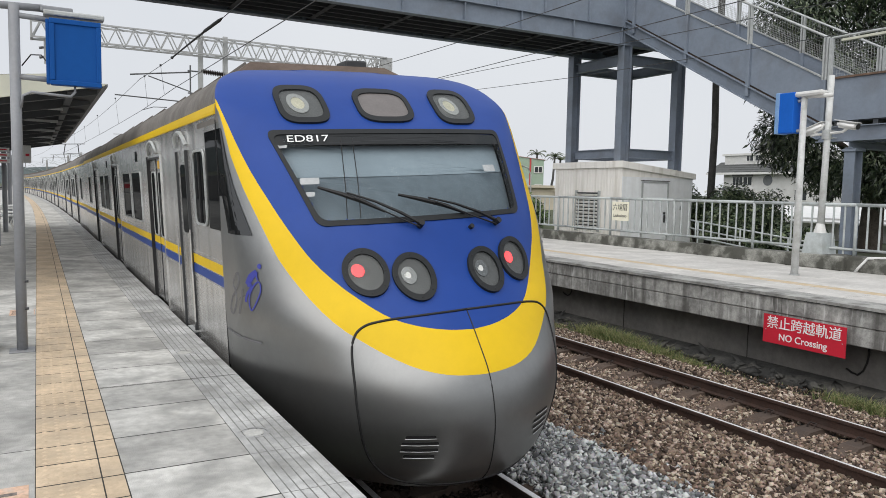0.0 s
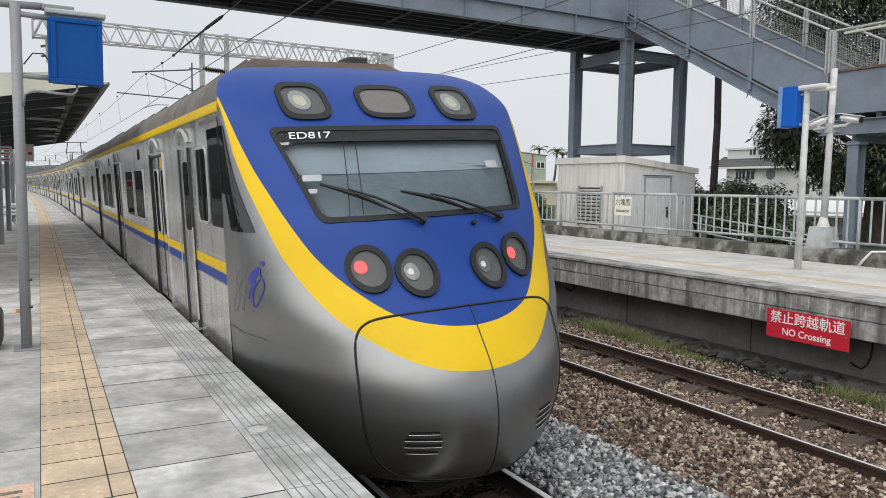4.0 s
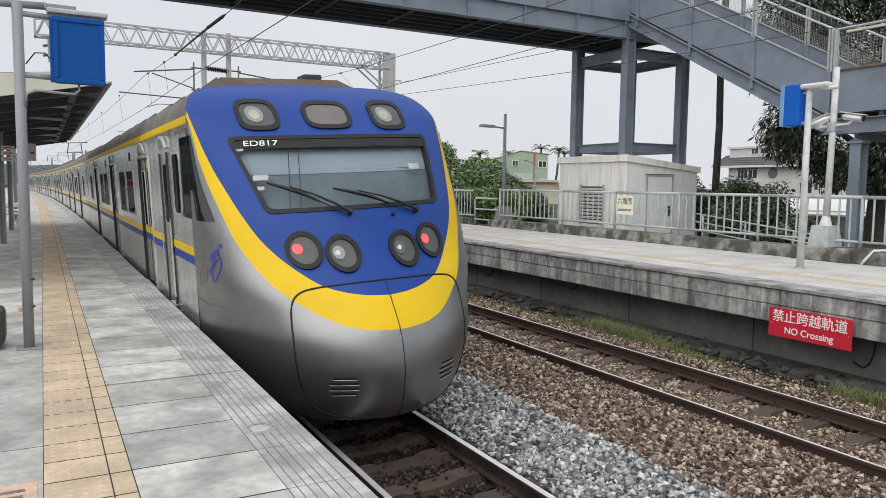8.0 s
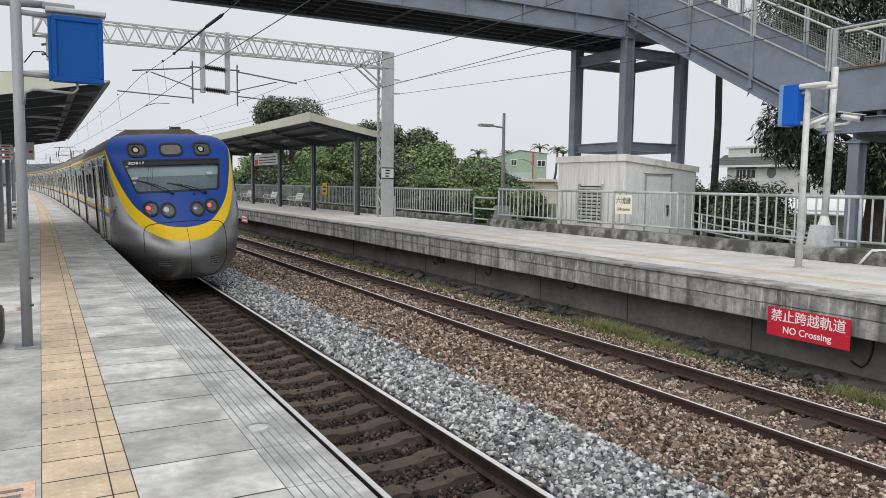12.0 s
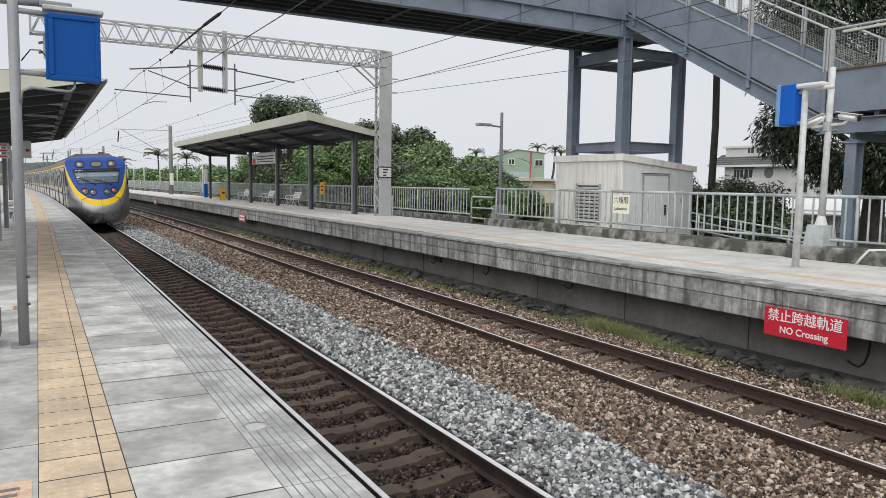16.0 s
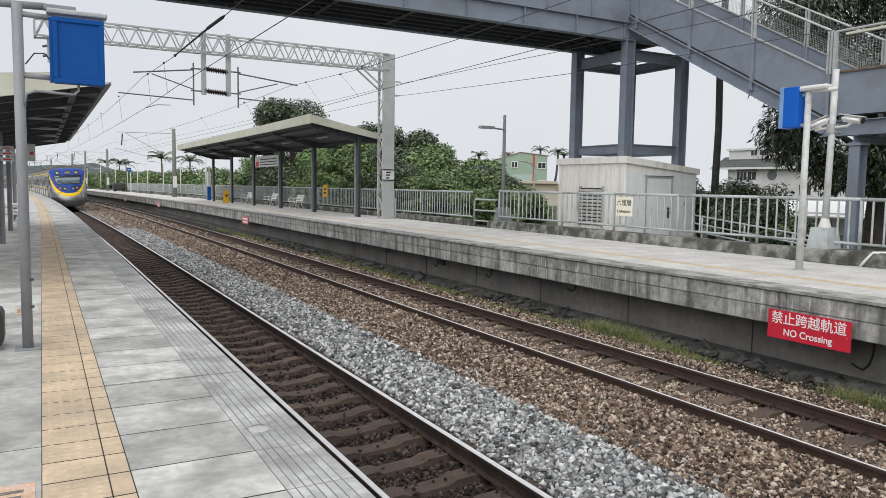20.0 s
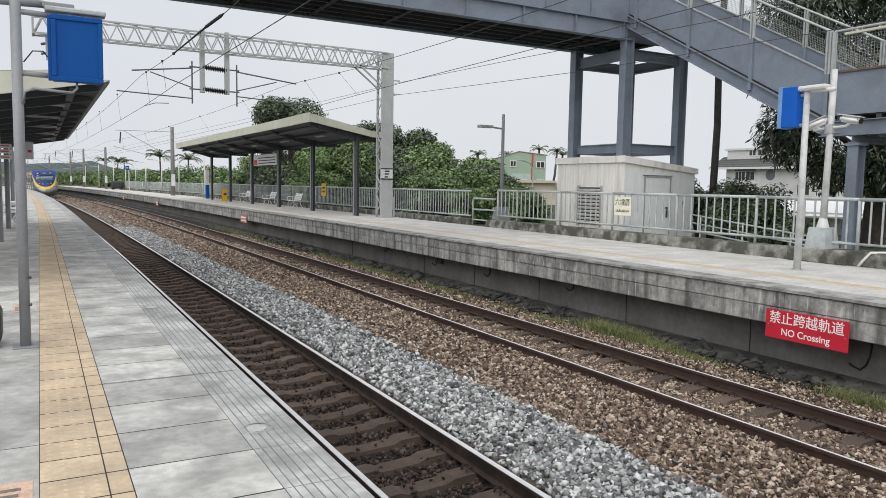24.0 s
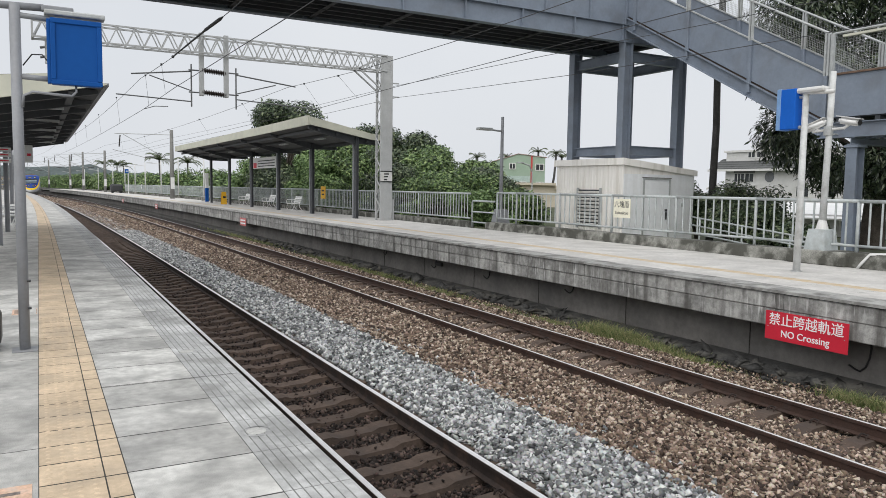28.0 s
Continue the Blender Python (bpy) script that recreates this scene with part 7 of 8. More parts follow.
LEAF = island_mat("broad_leaf_green", ((0.018, 0.038, 0.011), (0.062, 0.125, 0.03), (0.14, 0.24, 0.06), (0.29, 0.39, 0.12)), 0.5, 0.1)
LEAF_DARK = island_mat("dark_leaf_green", ((0.013, 0.025, 0.012), (0.036, 0.066, 0.028), (0.085, 0.13, 0.052), (0.20, 0.24, 0.12)), 0.45, 0.1)
LEAF_MANGO = island_mat("long_dark_leaf_green", ((0.008, 0.016, 0.009), (0.024, 0.045, 0.02), (0.055, 0.085, 0.036), (0.14, 0.17, 0.09)), 0.4, 0.1)
LEAF_LIGHT = island_mat("light_leaf_green", ((0.053, 0.107, 0.026), (0.107, 0.197, 0.053), (0.160, 0.267, 0.071), (0.214, 0.304, 0.107)), 0.6, 0.1)
PALM = island_mat("palm_frond_green", ((0.046, 0.070, 0.031), (0.093, 0.124, 0.054), (0.139, 0.155, 0.078)), 0.55, 0.1)
BARK = mat("grey_brown_bark", (0.10, 0.085, 0.07), 0.95, vary=0.3, scale=4, fine=20, bump=0.6)
GRASS = island_mat("grass_blades", ((0.06, 0.10, 0.02), (0.12, 0.17, 0.04), (0.22, 0.23, 0.075), (0.34, 0.29, 0.15)), 0.7, 0.1)


def tree(x, y, ground, height, radius, seed, leaves, size, material, label="leafy broad-crowned tree behind the station", group="trees behind the station", droop=0.25, narrow=0.5, low=0.35):
    rng = np.random.default_rng(seed)
    t = thing("tree", label, "tree", group, (x, y, ground))
    th = height * low
    limbs = bmesh.new()
    bend = rng.normal(scale=0.12, size=2) * radius
    tube([(0, 0, -0.2), (bend[0] * 0.4, bend[1] * 0.4, th * 0.6), (bend[0], bend[1], th * 1.5)], 0.1, 8, limbs, taper=[height * 0.035, height * 0.028, height * 0.018])
    centres = []
    k = 20
    for i in range(k):
        a = 2 * math.pi * i * 0.382 + rng.random() * 0.6
        rr = radius * (0.3 + 0.5 * rng.random())
        z = height * (low + (0.92 - low) * rng.random())
        shrink = 1 - 0.45 * max(0, (z / height - 0.6) / 0.4)
        cx, cy = math.cos(a) * rr * shrink, math.sin(a) * rr * shrink
        tube([(bend[0] * 0.7, bend[1] * 0.7, th), (cx * 0.5, cy * 0.5, (th + z) / 2 + 0.2), (cx * 0.9, cy * 0.9, z)], 0.05, 6, limbs, taper=[height * 0.016, height * 0.01, height * 0.004])
        q = radius * (0.22 + 0.24 * rng.random())
        centres.append((cx, cy, min(z, height - q * 0.7), q, q, q * 0.75))
    centres.append((bend[0], bend[1], height * 0.86, radius * 0.4, radius * 0.4, height * 0.14))
    part("trunk", limbs, BARK, t, "branching trunk")
    leaf_cloud("crown", centres, leaves, size, material, t, rng, droop, narrow, 0.5)
    return t


# trees and scrub behind the far platform: x, y, height, radius, leaf size
WOODS = ((17.3, 62.3, 8.9, 4.7, 0.32, 0), (18.2, 48.5, 4.9, 2.6, 0.27, 1), (20.2, 50.0, 6.2, 3.0, 0.29, 0), (22.4, 48.0, 5.7, 2.8, 0.29, 0), (22.0, 43.2, 4.6, 2.5, 0.26, 1), (22.6, 39.2, 3.5, 2.2, 0.24, 1),
         (17.2, 35.0, 2.7, 2.0, 0.2, 1), (16.0, 37.5, 3.0, 1.8, 0.2, 0), (19.6, 34.6, 2.7, 2.1, 0.2, 1), (21.6, 36.5, 3.0, 2.2, 0.22, 0), (16.0, 43.0, 3.6, 1.9, 0.22, 1), (18.2, 29.6, 1.8, 1.6, 0.17, 1), (16.3, 29.6, 1.7, 1.4, 0.16, 2),
         (17.8, 55.0, 4.6, 2.6, 0.27, 2), (16.4, 69.0, 4.2, 2.5, 0.27, 2), (16.2, 49.0, 3.8, 2.0, 0.24, 2), (20.0, 41.5, 3.8, 2.3, 0.24, 1), (19.0, 44.5, 4.4, 2.3, 0.25, 0), (16.0, 32.4, 2.2, 1.6, 0.18, 1), (17.2, 26.6, 1.5, 1.3, 0.16, 1))
for i, (x, y, hgt, rad, leaf, kind) in enumerate(WOODS):
    tree(x, y, -0.25, hgt, rad, 11 + i, int(6500 + 1350 * rad * rad), leaf * 0.86, (LEAF_DARK, LEAF, LEAF_LIGHT)[kind], low=0.18)
# far line of trees towards the end of the platforms
for i in range(26):
    s = 84 + i * 7.5
    x, y, h = on(s, 17 + (i * 37 % 11) * 0.9)
    hgt = 2.1 + (i * 53 % 7) * 0.3 + s * 0.004
    tree(x, y, -0.3, hgt, 3.4, 60 + i, 2600, 0.36, (LEAF, LEAF_LIGHT, LEAF)[i % 3], "distant leafy tree beside the line", "distant trees", low=0.1)


def palm(x, y, ground, height, seed, spread=2.2, crown=True, label="slender palm with a ragged crown"):
    rng = np.random.default_rng(seed)
    t = thing("palm_tree", label, "palm tree", "palms", (x, y, ground))
    lean = rng.normal(scale=0.25, size=2)
    part("trunk", tube([(0, 0, -0.2), (lean[0] * 0.3 + 0.05, lean[1] * 0.3, height * 0.3), (lean[0] * 0.5 - 0.06, lean[1] * 0.5, height * 0.45), (lean[0] * 0.6 + 0.02, lean[1] * 0.6, height * 0.55), (lean[0], lean[1], height)], 0.15, 8, taper=[0.2, 0.17, 0.15, 0.14, 0.12] if height < 10 else [0.135, 0.12, 0.115, 0.12, 0.09]), mat("grey_palm_bark", (0.10, 0.098, 0.096), 0.95, vary=0.3, scale=4, bump=0.5), t, smooth=True)
    if not crown:
        return t
    vs, fs = [], []
    for k in range(17):
        a = 2 * math.pi * k / 17 + rng.random() * 0.3
        up = 1.3 * rng.random() - 0.15
        prev = np.array([lean[0], lean[1], height])
        d = np.array([math.cos(a), math.sin(a), up + 0.4])
        for j in range(8):
            d = d + np.array([0, 0, -0.05 - 0.03 * j])
            d /= np.linalg.norm(d)
            nxt = prev + d * spread / 8
            sd = np.cross(d, (0, 0, 1.0))
            sd /= np.linalg.norm(sd) + 1e-9
            for e in (-1, 1):
                for q in (0.0, 0.35, 0.7):
                    b = prev + (nxt - prev) * q
                    tip = b + sd * e * spread * 0.2 * (1 - j / 10) + d * spread * 0.16 + np.array([0, 0, -spread * (0.06 + 0.012 * j)])
                    i = len(vs)
                    vs += [b, b + d * spread * 0.04, tip]
                    fs.append((i, i + 1, i + 2))
            prev = nxt
    mesh_from("crown", np.array(vs), np.array(fs), PALM, t)
    return t


for i, (x, y, hgt) in enumerate(((52.5, 73.9, 6.4), (54.1, 73.0, 6.2), (55.3, 73.4, 5.8), (31.3, 53.3, 4.4), (29.0, 54.0, 3.6), (16.2, 128, 5.7), (20.0, 126, 5.3), (12.1, 190, 6.2), (15.0, 189, 6.0), (17.5, 200, 6.0), (49.0, 75, 5.5))):
    palm(x, y, -0.3, hgt, 200 + i, (0.85 if y < 60 else 1.25) if y < 100 else 2.4)
palm(19.62, 18.3, -0.3, 13.5, 300, 2.8, True, "tall bare-trunked palm behind the stairs")

# large tree with long drooping leaves behind the stairs
rng = np.random.default_rng(77)
mango = thing("tree", "large dark tree with long drooping leaves", "tree", at=(22.2, 14.0, -0.3))
limbs = bmesh.new()
tube([(0, 0, 0), (0.1, 0, 2.2), (0.0, 0.2, 4.0)], 0.3, 10, limbs, taper=[0.38, 0.3, 0.22])
cl = []
for cx, cy, cz, q in ((-2.6, 0.6, 5.2, 1.5), (-2.9, 0.9, 3.6, 1.2), (-2.0, 0.2, 2.6, 1.0), (-1.0, -0.8, 2.6, 1.2), (-2.2, 1.2, 7.4, 1.7), (-0.3, -1.2, 7.6, 1.9), (1.5, -2.2, 7.4, 2.0), (0.3, -1.6, 4.8, 1.8), (1.6, -2.8, 4.6, 1.9), (-1.0, 0.0, 9.2, 2.0), (1.6, -1.0, 9.2, 2.2), (0.9, -2.8, 2.7, 1.5), (3.0, -3.6, 6.2, 2.2), (3.0, -4.2, 3.6, 1.8), (-0.6, 0.9, 5.6, 2.0)):
    tube([(0.05, 0.1, 2.8), (cx * 0.5, cy * 0.5, (2.8 + cz) / 2 + 0.4), (cx, cy, cz)], 0.06, 6, limbs, taper=[0.14, 0.09, 0.03])
    cl.append((cx, cy, cz, q, q, q * 0.85))
part("trunk", limbs, BARK, mango, "branching trunk")
leaf_cloud("crown", cl, 105000, 0.23, LEAF_MANGO, mango, rng, 1.1, 0.22, 0.8)
# bushes behind the nearer fence
for i, (x, y, hgt, rad) in enumerate(((19.3, 18.6, 2.1, 0.8), (19.4, 17.4, 2.1, 0.9), (19.8, 16.6, 2.0, 1.1), (17.7, 14.7, 1.45, 0.9), (18.0, 15.9, 1.6, 1.0), (16.4, 13.4, 0.7, 0.5), (16.2, 12.3, 0.95, 0.7), (20.6, 17.6, 1.95, 1.2), (16.9, 13.0, 0.9, 0.7))):
    r2 = np.random.default_rng(400 + i)
    b = thing("bush", "dense green bush behind the fence", "bush", "bushes behind the fence", (x, y, -0.3))
    st = bmesh.new()
    cc = []
    for k in range(5):
        a = 2 * math.pi * k / 5
        e = (math.cos(a) * rad * 0.5, math.sin(a) * rad * 0.5, hgt * (0.45 + 0.35 * r2.random()))
        tube([(0, 0, 0), e], 0.02, 5, st, taper=[0.035, 0.012])
        cc.append((*e, rad * 0.55, rad * 0.55, hgt * 0.3))
    part("stem", st, BARK, b)
    leaf_cloud("crown", cc, 3600, 0.12, LEAF_DARK, b, r2, 0.2, 0.5, 0.6)

ramp_rail = thing("ramp_railing", "low pale pipe railing sloping down beyond the fence", "railing", at=(15.2, 14.9, 0))
for z in (0.75, 0.52, 0.29):
    part("pipe", tube([(0, 0.2, z + 0.02), (0, -4.6, z - 0.46)], 0.024, 8), FENCE_PAINT, ramp_rail, smooth=True)
for q in range(4):
    part("post", tube([(0, -0.1 - q * 1.45, -0.3), (0, -0.1 - q * 1.45, 0.74 - q * 0.145)], 0.024, 8), FENCE_PAINT, ramp_rail, smooth=True)

# grass along the foot of the far platform, and scrub on the ground
rng = np.random.default_rng(5)


def grass_patch(count, places, size, name, label):
    pl = np.array(places)
    w = rng.choice(len(pl), count)
    s = pl[w, 1] + rng.normal(size=count) * pl[w, 3]
    o = np.clip(pl[w, 0] + rng.normal(size=count) * pl[w, 2], 7.35, 9.1)
    xy = np.array([on(a, b)[:2] for a, b in zip(s, o)])
    base = np.stack([xy[:, 0], xy[:, 1], np.full(count, -1.40) + np.clip(8.2 - o, 0, 1) * 0.1], 1)
    h = size * pl[w, 4] * (0.4 + rng.random(count))
    lean = rng.normal(size=(count, 2)) * h[:, None] * 0.55
    wd = rng.normal(size=(count, 2))
    wd /= np.linalg.norm(wd, axis=1)[:, None]
    wd *= 0.0038 + 0.0002 * np.clip(s, 0, 90)[:, None]
    z = np.zeros((count, 1))
    a = base + np.hstack([wd, z])
    b = base - np.hstack([wd, z])
    m = base + np.hstack([lean * 0.4, (h * 0.7)[:, None]])
    t = base + np.hstack([lean, h[:, None]])
    v = np.stack([a, b, m - np.hstack([wd * 0.6, z]), m + np.hstack([wd * 0.6, z])], 1)
    v2 = np.stack([m + np.hstack([wd * 0.6, z]), m - np.hstack([wd * 0.6, z]), t, t], 1)
    allv = np.concatenate([v, v2]).reshape(-1, 3)
    ob = mesh_from(name, allv, np.arange(len(allv)).reshape(-1, 4), GRASS)
    return tagged(ob, label, "grass", kind="stuff")


spots = [(8.32, 11.0, 0.14, 0.30, 1.5), (8.36, 10.3, 0.12, 0.25, 1.3), (8.28, 9.5, 0.14, 0.35, 1.0), (8.2, 8.6, 0.12, 0.3, 0.6), (8.28, 5.75, 0.10, 0.22, 1.1), (8.26, 5.1, 0.10, 0.2, 1.2), (8.2, 12.6, 0.14, 0.5, 0.5), (8.1, 14.5, 0.16, 0.8, 0.45), (8.2, 17.5, 0.16, 0.8, 0.6), (8.3, 21.5, 0.2, 1.2, 0.7), (8.3, 26, 0.2, 1.6, 0.7), (8.5, 40, 0.2, 4.0, 0.8), (8.2, 4.2, 0.12, 0.3, 0.9), (8.0, 7.2, 0.2, 0.8, 0.35), (7.9, 10.5, 0.2, 2.0, 0.3)]
grass_patch(21000, spots, 0.15, "trackside_grass", "yellow-green grass in clumps along the platform foot")

# ---- ballast: single crushed stones ----
STONE_GREY = island_mat("fresh_grey_ballast", ((0.045, 0.048, 0.05), (0.15, 0.157, 0.16), (0.27, 0.278, 0.28), (0.44, 0.45, 0.45), (0.72, 0.73, 0.72)), 0.9, 0.3, 40)
STONE_BROWN = island_mat("stained_brown_ballast", ((0.024, 0.015, 0.011), (0.095, 0.062, 0.044), (0.18, 0.122, 0.085), (0.285, 0.205, 0.15), (0.58, 0.48, 0.38)), 0.95, 0.3, 40)
STONE_DARK = island_mat("oily_dark_ballast", ((0.006, 0.004, 0.003), (0.021, 0.013, 0.010), (0.045, 0.028, 0.022), (0.13, 0.088, 0.07)), 0.95, 0.4, 40)
STONE_F = np.array([(0, 1, 4), (1, 2, 4), (2, 3, 4), (3, 0, 4), (1, 0, 5), (2, 1, 5), (3, 2, 5), (0, 3, 5)])


def bed_height(o):
    k = [(a, b) for a, b in bed if b > -1.5]
    return np.interp(o, [a for a, b in k], [b for a, b in k])


def stones(name, zones, material, label, seed, flat=0.8):
    """Angular stones strewn over stretches (o0, o1, s0, s1, number, size, rise)."""
    rng = np.random.default_rng(seed)
    out = []
    for o0, o1, s0, s1, n, size, rise in zones:
        o = o0 + (o1 - o0) * rng.random(n)
        s = s0 + (s1 - s0) * rng.random(n)
        z = bed_height(o) + rise * rng.random(n) + 0.35 * size * rng.random(n)
        xy = np.array([on(a, b)[:2] for a, b in zip(s, o)]) if s1 > BEND else np.stack([o, s], 1)
        c = np.stack([xy[:, 0], xy[:, 1], z], 1)
        half = 0.5 * size * (0.45 + 0.75 * rng.random((n, 1))) * (0.6 + 0.7 * rng.random((n, 3))) * np.array([1.0, 1.0, flat])
        corner = np.array([(1, 0, 0), (0, 1, 0), (-1, 0, 0), (0, -1, 0), (0, 0, 1), (0, 0, -1)], float)
        v = (corner[None] * (0.85 + 0.45 * rng.random((n, 6, 1))) + rng.normal(scale=0.24, size=(n, 6, 3))) * (half * 1.42)[:, None]
        a, b = rng.random(n) * 6.28, (rng.random(n) - 0.5) * 1.6
        ca, sa, cb, sb = np.cos(a), np.sin(a), np.cos(b), np.sin(b)
        x1 = v[..., 0] * cb[:, None] + v[..., 2] * sb[:, None]
        z1 = -v[..., 0] * sb[:, None] + v[..., 2] * cb[:, None]
        x2 = x1 * ca[:, None] - v[..., 1] * sa[:, None]
        y2 = x1 * sa[:, None] + v[..., 1] * ca[:, None]
        out.append(np.stack([x2, y2, z1], -1) + c[:, None])
    v = np.concatenate(out)
    f = (np.arange(len(v))[:, None, None] * 6 + STONE_F[None]).reshape(-1, 3)
    return tagged(mesh_from(name, v.reshape(-1, 3), f, material), label, "ballast", kind="stuff")


stones("fresh_ballast", [(2.5, 3.75, 1.0, 8, 18000, 0.054, 0.075), (2.5, 3.75, 8, 20, 18000, 0.058, 0.075), (2.5, 3.7, 20, 45, 19000, 0.064, 0.05), (2.5, 3.6, 45, 90, 5500, 0.07, 0.04), (3.7, 4.2, 1, 14, 1300, 0.05, 0.05)],
       STONE_GREY, "loose fresh grey crushed stone between the tracks", 21)
stones("stained_ballast", [(3.65, 5.45, 1.5, 8, 25000, 0.047, 0.06), (3.65, 5.45, 8, 20, 22000, 0.052, 0.06), (3.65, 5.4, 20, 45, 18000, 0.064, 0.04), (2.6, 5.4, 45, 90, 15000, 0.085, 0.04), (2.4, 5.4, 90, 190, 14000, 0.13, 0.05), (5.5, 6.6, 2.5, 12, 13000, 0.045, 0.012), (5.5, 6.6, 12, 40, 12000, 0.056, 0.015), (5.5, 6.6, 40, 100, 5000, 0.1, 0.03),
                          (6.65, 8.1, 3.0, 12, 12000, 0.042, 0.05), (6.65, 8.0, 12, 40, 9000, 0.064, 0.03), (8.0, 8.9, 3.5, 20, 2500, 0.04, 0.02)], STONE_BROWN, "rust-stained crushed stone round the far track", 22)
stones("oily_ballast", [(1.1, 2.2, -1.0, 10, 12000, 0.048, 0.02), (1.1, 2.2, 10, 30, 11000, 0.053, 0.02), (0.3, 1.05, -1.0, 30, 6000, 0.05, 0.03), (2.2, 2.5, -1, 30, 4000, 0.05, 0.02), (1.1, 2.2, -1, 26, 3600, 0.034, 0.10)], STONE_DARK, "dark oily crushed stone in the nearer track", 23)

stones("wall_foot_rubble", [(8.55, 8.95, 3.0, 14, 210, 0.20, 0.07), (8.55, 8.95, 14, 40, 320, 0.22, 0.07), (8.25, 8.6, 4.5, 14.0, 60, 0.10, 0.03)], FOOTING, "dark flat rubble stones along the wall foot", 24, 0.3)

# ---- buildings beyond the trees ----
GREEN_WALL = mat("pale_green_sheet_wall", (0.30, 0.40, 0.31), 0.7, vary=0.06, scale=0.8, dirt=(0.36, 0.42, 0.36), dirt_amount=0.4, dirt_scale=0.6)
BEIGE_WALL = mat("beige_render", (0.55, 0.50, 0.40), 0.85, vary=0.08, scale=0.8)
HOUSE_WHITE = mat("white_render", (0.66, 0.66, 0.65), 0.8, vary=0.06, scale=0.6, dirt=(0.5, 0.5, 0.48), dirt_amount=0.5, dirt_scale=0.8)
TILE_GREY = mat("grey_roof_tile", (0.11, 0.115, 0.115), 0.8, vary=0.15, scale=2, fine=12, bump=0.3)
RED_TRIM = mat("red_metal_trim", (0.5, 0.06, 0.06), 0.6)
WIN_DARK = mat("dark_window_glass", (0.05, 0.055, 0.06), 0.15, bump=0)


def window(parent, x0, x1, z0, z1, y, frame_mat=WHITE_PAINT, bars=1):
    w = part("window", box(x0 - 0.08, x1 + 0.08, y - 0.06, y, z0 - 0.08, z1 + 0.08), frame_mat, parent)
    part("pane", box(x0, x1, y - 0.075, y - 0.06, z0, z1), WIN_DARK, w)
    for k in range(1, bars + 1):
        xm = x0 + (x1 - x0) * k / (bars + 1)
        part("mullion", box(xm - 0.03, xm + 0.03, y - 0.09, y - 0.075, z0, z1), frame_mat, w)


def facing(dx, dy):
    return math.atan2(dy, dx)


gb_ = thing("apartment_building", "pale green sheet-clad building with a red corner", "building", at=(46.6, 67.0, -0.7), rz=facing(0.86, -0.5))
bm = bmesh.new()
prof = [(-4.1, 0), (-4.1, 5.25), (-1.4, 6.1), (1.6, 5.75), (1.6, 0)]
a = [bm.verts.new((x, 0, z)) for x, z in prof]
b = [bm.verts.new((x, 8, z)) for x, z in prof]
bm.faces.new(a[::-1])
bm.faces.new(b)
for j in range(5):
    bm.faces.new((a[j], a[(j + 1) % 5], b[(j + 1) % 5], b[j]))
part("wall", bm, GREEN_WALL, gb_)
part("corner_trim", box(0.02, 0.2, -0.08, 0, 0, 5.9), RED_TRIM, gb_)
ROOF_PINK = mat("faded_red_roof_sheet", (0.36, 0.26, 0.23), 0.7)
part("roof", bar((-4.3, 4, 5.24), (-1.4, 4, 6.15), 8.2, 0.07), ROOF_PINK, gb_)
part("roof", bar((-1.4, 4, 6.15), (1.8, 4, 5.78), 8.2, 0.07), ROOF_PINK, gb_)
part("band", box(-4.12, 0.0, -0.06, 0, 3.0, 3.7), mat("pale_band", (0.42, 0.52, 0.48), 0.7), gb_)
window(gb_, -1.9, -0.5, 2.2, 3.0, -0.02, bars=2)
window(gb_, 0.6, 1.4, 4.4, 5.0, -0.02)
window(gb_, 0.7, 1.4, 2.2, 3.0, -0.02)
window(gb_, -2.3, -1.75, 4.5, 5.05, -0.02)
lo_ = thing("low_building", "beige low building with flat canopy roofs", "building", at=(42.6, 60.5, -0.3), rz=facing(0.86, -0.5))
part("wall", box(-3.2, 5.2, 0, 5, 0, 2.25), BEIGE_WALL, lo_)
part("roof", box(-3.4, 2.0, -0.5, 5, 2.25, 2.5), BEIGE_WALL, lo_)
part("roof", bar((2.0, 2, 1.9), (5.6, 2, 2.6), 5, 0.15), BEIGE_WALL, lo_)
window(lo_, -2.4, -0.4, 0.8, 1.7, -0.02, bars=2)
sl = thing("street_lamp", "thin curved street lamp beyond the fence", "lamp post", "street lamps beyond the fence", (33.9, 49.0, -0.3))
part("post", tube([(0, 0, 0), (0, 0, 3.2), (-0.3, 0, 3.75), (-1.1, 0, 3.95)], 0.06, 6), GALV, sl)
part("head", box(-1.5, -0.9, -0.12, 0.12, 3.9, 4.0, bevel=0.02), GALV, sl)
sl2 = copy_thing(sl, Matrix.Translation((40.0, 45.0, -0.3)))

hs = thing("house", "white two-storey house with grey tiled roofs", "house", at=(71.0, 62.0, -0.3), rz=facing(0, -1))
part("wall", box(0.9, 26.0, 0.0, 9.0, 0.0, 4.5), HOUSE_WHITE, hs)
for k, (x0, x1) in enumerate(((-0.9, 13.0),)):
    part("roof", bar((6.0, -0.9, 4.5), (6.0, 1.6, 5.85), 13.8, 0.12), TILE_GREY, hs, "long grey tiled roof over the ground floor")
    for q in range(5):
        part("roof_batten", bar((-0.9, -0.8 + q * 0.5, 4.64 + q * 0.27), (12.9, -0.8 + q * 0.5, 4.64 + q * 0.27), 0.06, 0.06), TILE_GREY, hs)
part("eave", box(-0.95, 13.0, -1.0, -0.86, 4.32, 4.56), WHITE_PAINT, hs)
part("wall", box(0.1, 13.0, 1.0, 9.0, 4.5, 6.7), HOUSE_WHITE, hs)
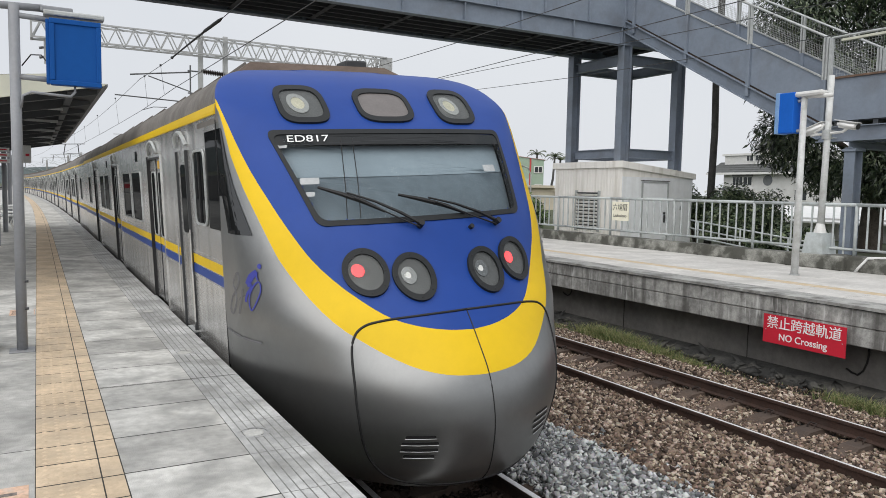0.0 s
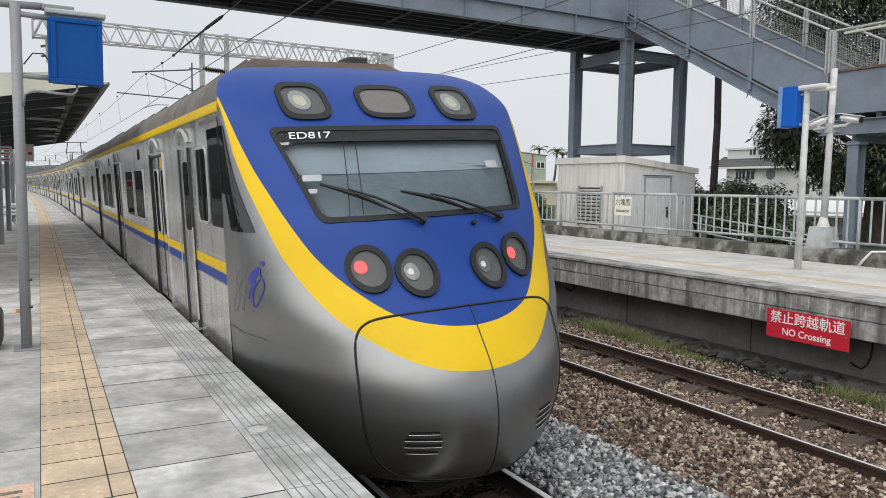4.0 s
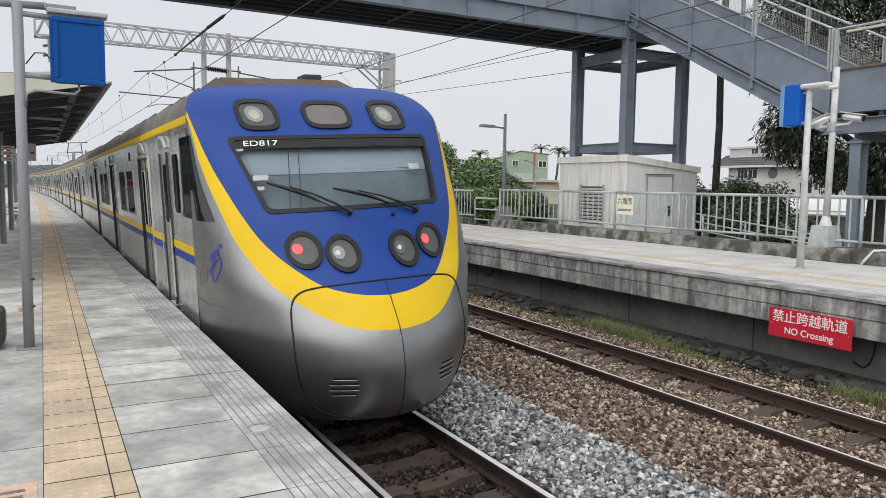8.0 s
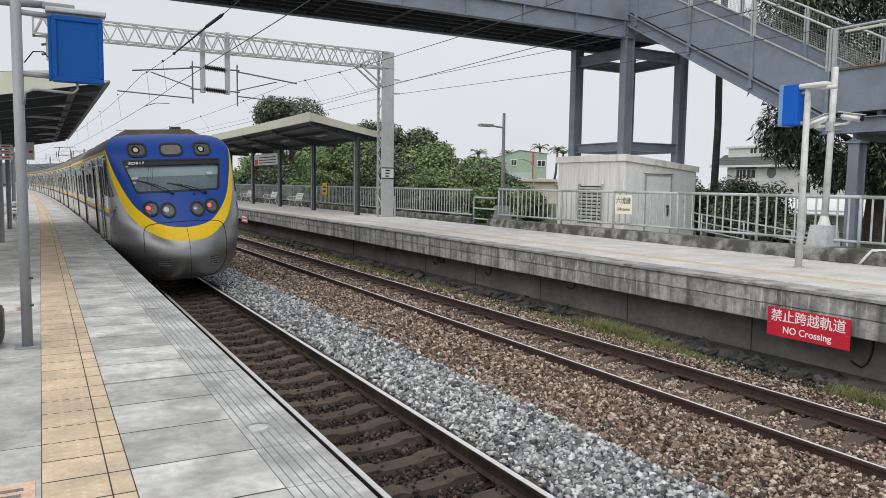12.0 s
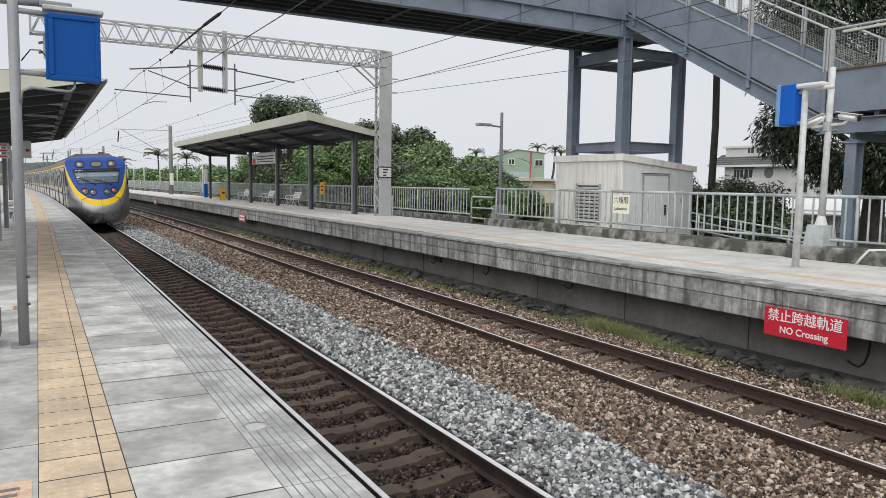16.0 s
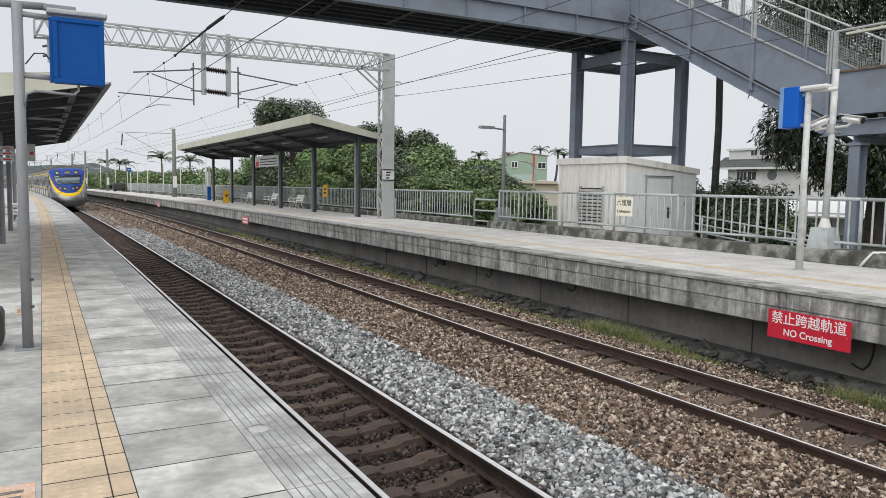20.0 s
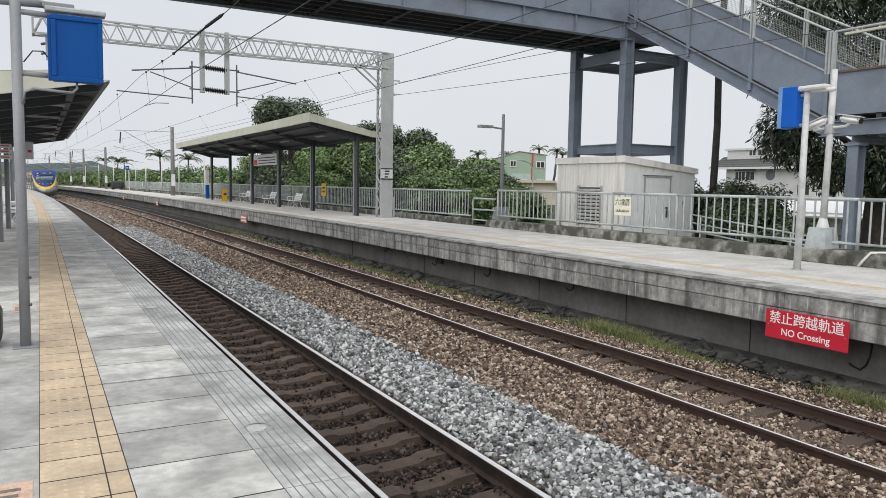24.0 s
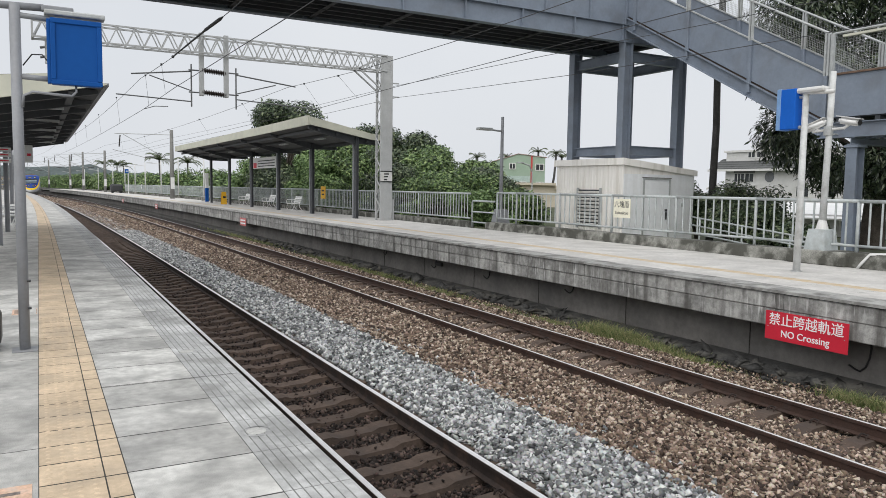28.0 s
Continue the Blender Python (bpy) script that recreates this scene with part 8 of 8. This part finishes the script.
part("parapet", box(-0.15, 13.2, 0.8, 1.0, 6.62, 6.86), WHITE_PAINT, hs)
part("roof", bar((6.4, 1.6, 7.2), (6.4, 3.2, 8.4), 5.4, 0.12), TILE_GREY, hs, "small upper grey tiled roof")
part("eave", box(3.6, 9.2, 1.5, 1.62, 7.06, 7.24), WHITE_PAINT, hs)
part("wall", box(4.2, 9.0, 2.0, 6.0, 6.7, 7.3), HOUSE_WHITE, hs)
for x in (3.3, 4.5):
    window(hs, x, x + 0.85, 5.98, 6.56, 1.0)
window(hs, 2.3, 3.6, 3.1, 4.05, 0.0, bars=2)
window(hs, 3.8, 4.9, 3.1, 4.05, 0.0, bars=1)
part("shutter_box", box(2.2, 5.0, -0.12, 0, 4.1, 4.4), mat("grey_balcony_panel", (0.2, 0.2, 0.2), 0.7), hs)
part("balcony", box(1.9, 5.4, -0.8, 0, 1.7, 2.7), HOUSE_WHITE, hs)
part("balcony_panel", box(2.3, 4.0, -0.86, -0.8, 2.2, 2.5), mat("grey_balcony_panel", (0.2, 0.2, 0.2), 0.7), hs)
bm = bmesh.new()
bmesh.ops.create_cone(bm, cap_ends=True, segments=28, radius1=0.6, radius2=0.6, depth=0.06, matrix=Matrix.Translation((7.0, -0.02, 3.65)) @ Matrix.Rotation(math.pi / 2, 4, "X"))
part("round_window", bm, mat("grey_round_glass", (0.16, 0.17, 0.18), 0.4), hs)
part("porch_roof", bar((1.7, -2.6, 2.25), (2.8, -2.6, 2.68), 2.4, 0.12), TILE_GREY, hs)
part("porch_roof", bar((2.8, -2.6, 2.68), (7.2, -2.6, 1.25), 2.4, 0.12), TILE_GREY, hs)
part("porch_gable", bar((1.5, -3.83, 2.2), (2.8, -3.83, 2.72), 0.08, 0.2), WHITE_PAINT, hs)
part("porch_gable", bar((2.8, -3.83, 2.72), (7.3, -3.83, 1.22), 0.08, 0.2), WHITE_PAINT, hs)
for x in (10.5, 13.5, 16.5, 19.5):
    window(hs, x, x + 1.4, 1.5, 2.6, 0.0)
part("aerial", tube([(3.9, 3.0, 6.7), (3.9, 3.0, 10.4), (4.4, 3.0, 10.5)], 0.05, 6), DARK_METAL, hs)
sh = thing("shed", "low white outbuilding with a rusty lean-to", "shed", at=(27.5, 17.5, -0.3), rz=facing(0.3, -0.95))
part("wall", box(-4.0, 4, 0, 4, 0, 0.95), HOUSE_WHITE, sh)
part("roof", bar((0, -0.6, 0.78), (0, 4.2, 1.35), 8.6, 0.07), BENCH_WHITE, sh, "bright white sloping sheet roof")
part("lean_to", bar((2.6, -1.0, 0.55), (2.6, -0.2, 0.85), 2.6, 0.06), mat("faded_red_sheet", (0.3, 0.14, 0.11), 0.8), sh)
window(sh, -0.8, 0.4, 0.3, 0.7, -0.02)

# ---- distance: a wooded hill where the line bends away ----
HILL = mat("hazy_wooded_hill", (0.10, 0.125, 0.125), 1.0, vary=0.25, scale=0.05, fine=0.4, bump=0.5)
bm = bmesh.new()
rows = []
for i in range(61):
    t = i / 60
    ang = radians(-38 + 76 * t)
    R_ = 900
    hz = 17 + 16 * math.exp(-((t - 0.42) / 0.05) ** 2) + 7 * math.sin(t * 37) * 0.5 + 3 * math.sin(t * 91) + 2 * noise.noise(Vector((t * 40, 0, 0))) * 3
    if t > 0.62:
        hz = 9 + 3 * math.sin(t * 60)
    x, y = -30 + R_ * math.sin(ang), R_ * math.cos(ang)
    rows.append([bm.verts.new((x, y, -2)), bm.verts.new((x * 1.02, y * 1.02, hz * 0.6)), bm.verts.new((x * 1.06, y * 1.06, hz))])
for a, b in zip(rows, rows[1:]):
    for j in range(2):
        bm.faces.new((a[j], b[j], b[j + 1], a[j + 1]))
tagged(part("backdrop_hills", bm, HILL, smooth=True), "hazy wooded hills in the distance", "hills", kind="structure")


motions()
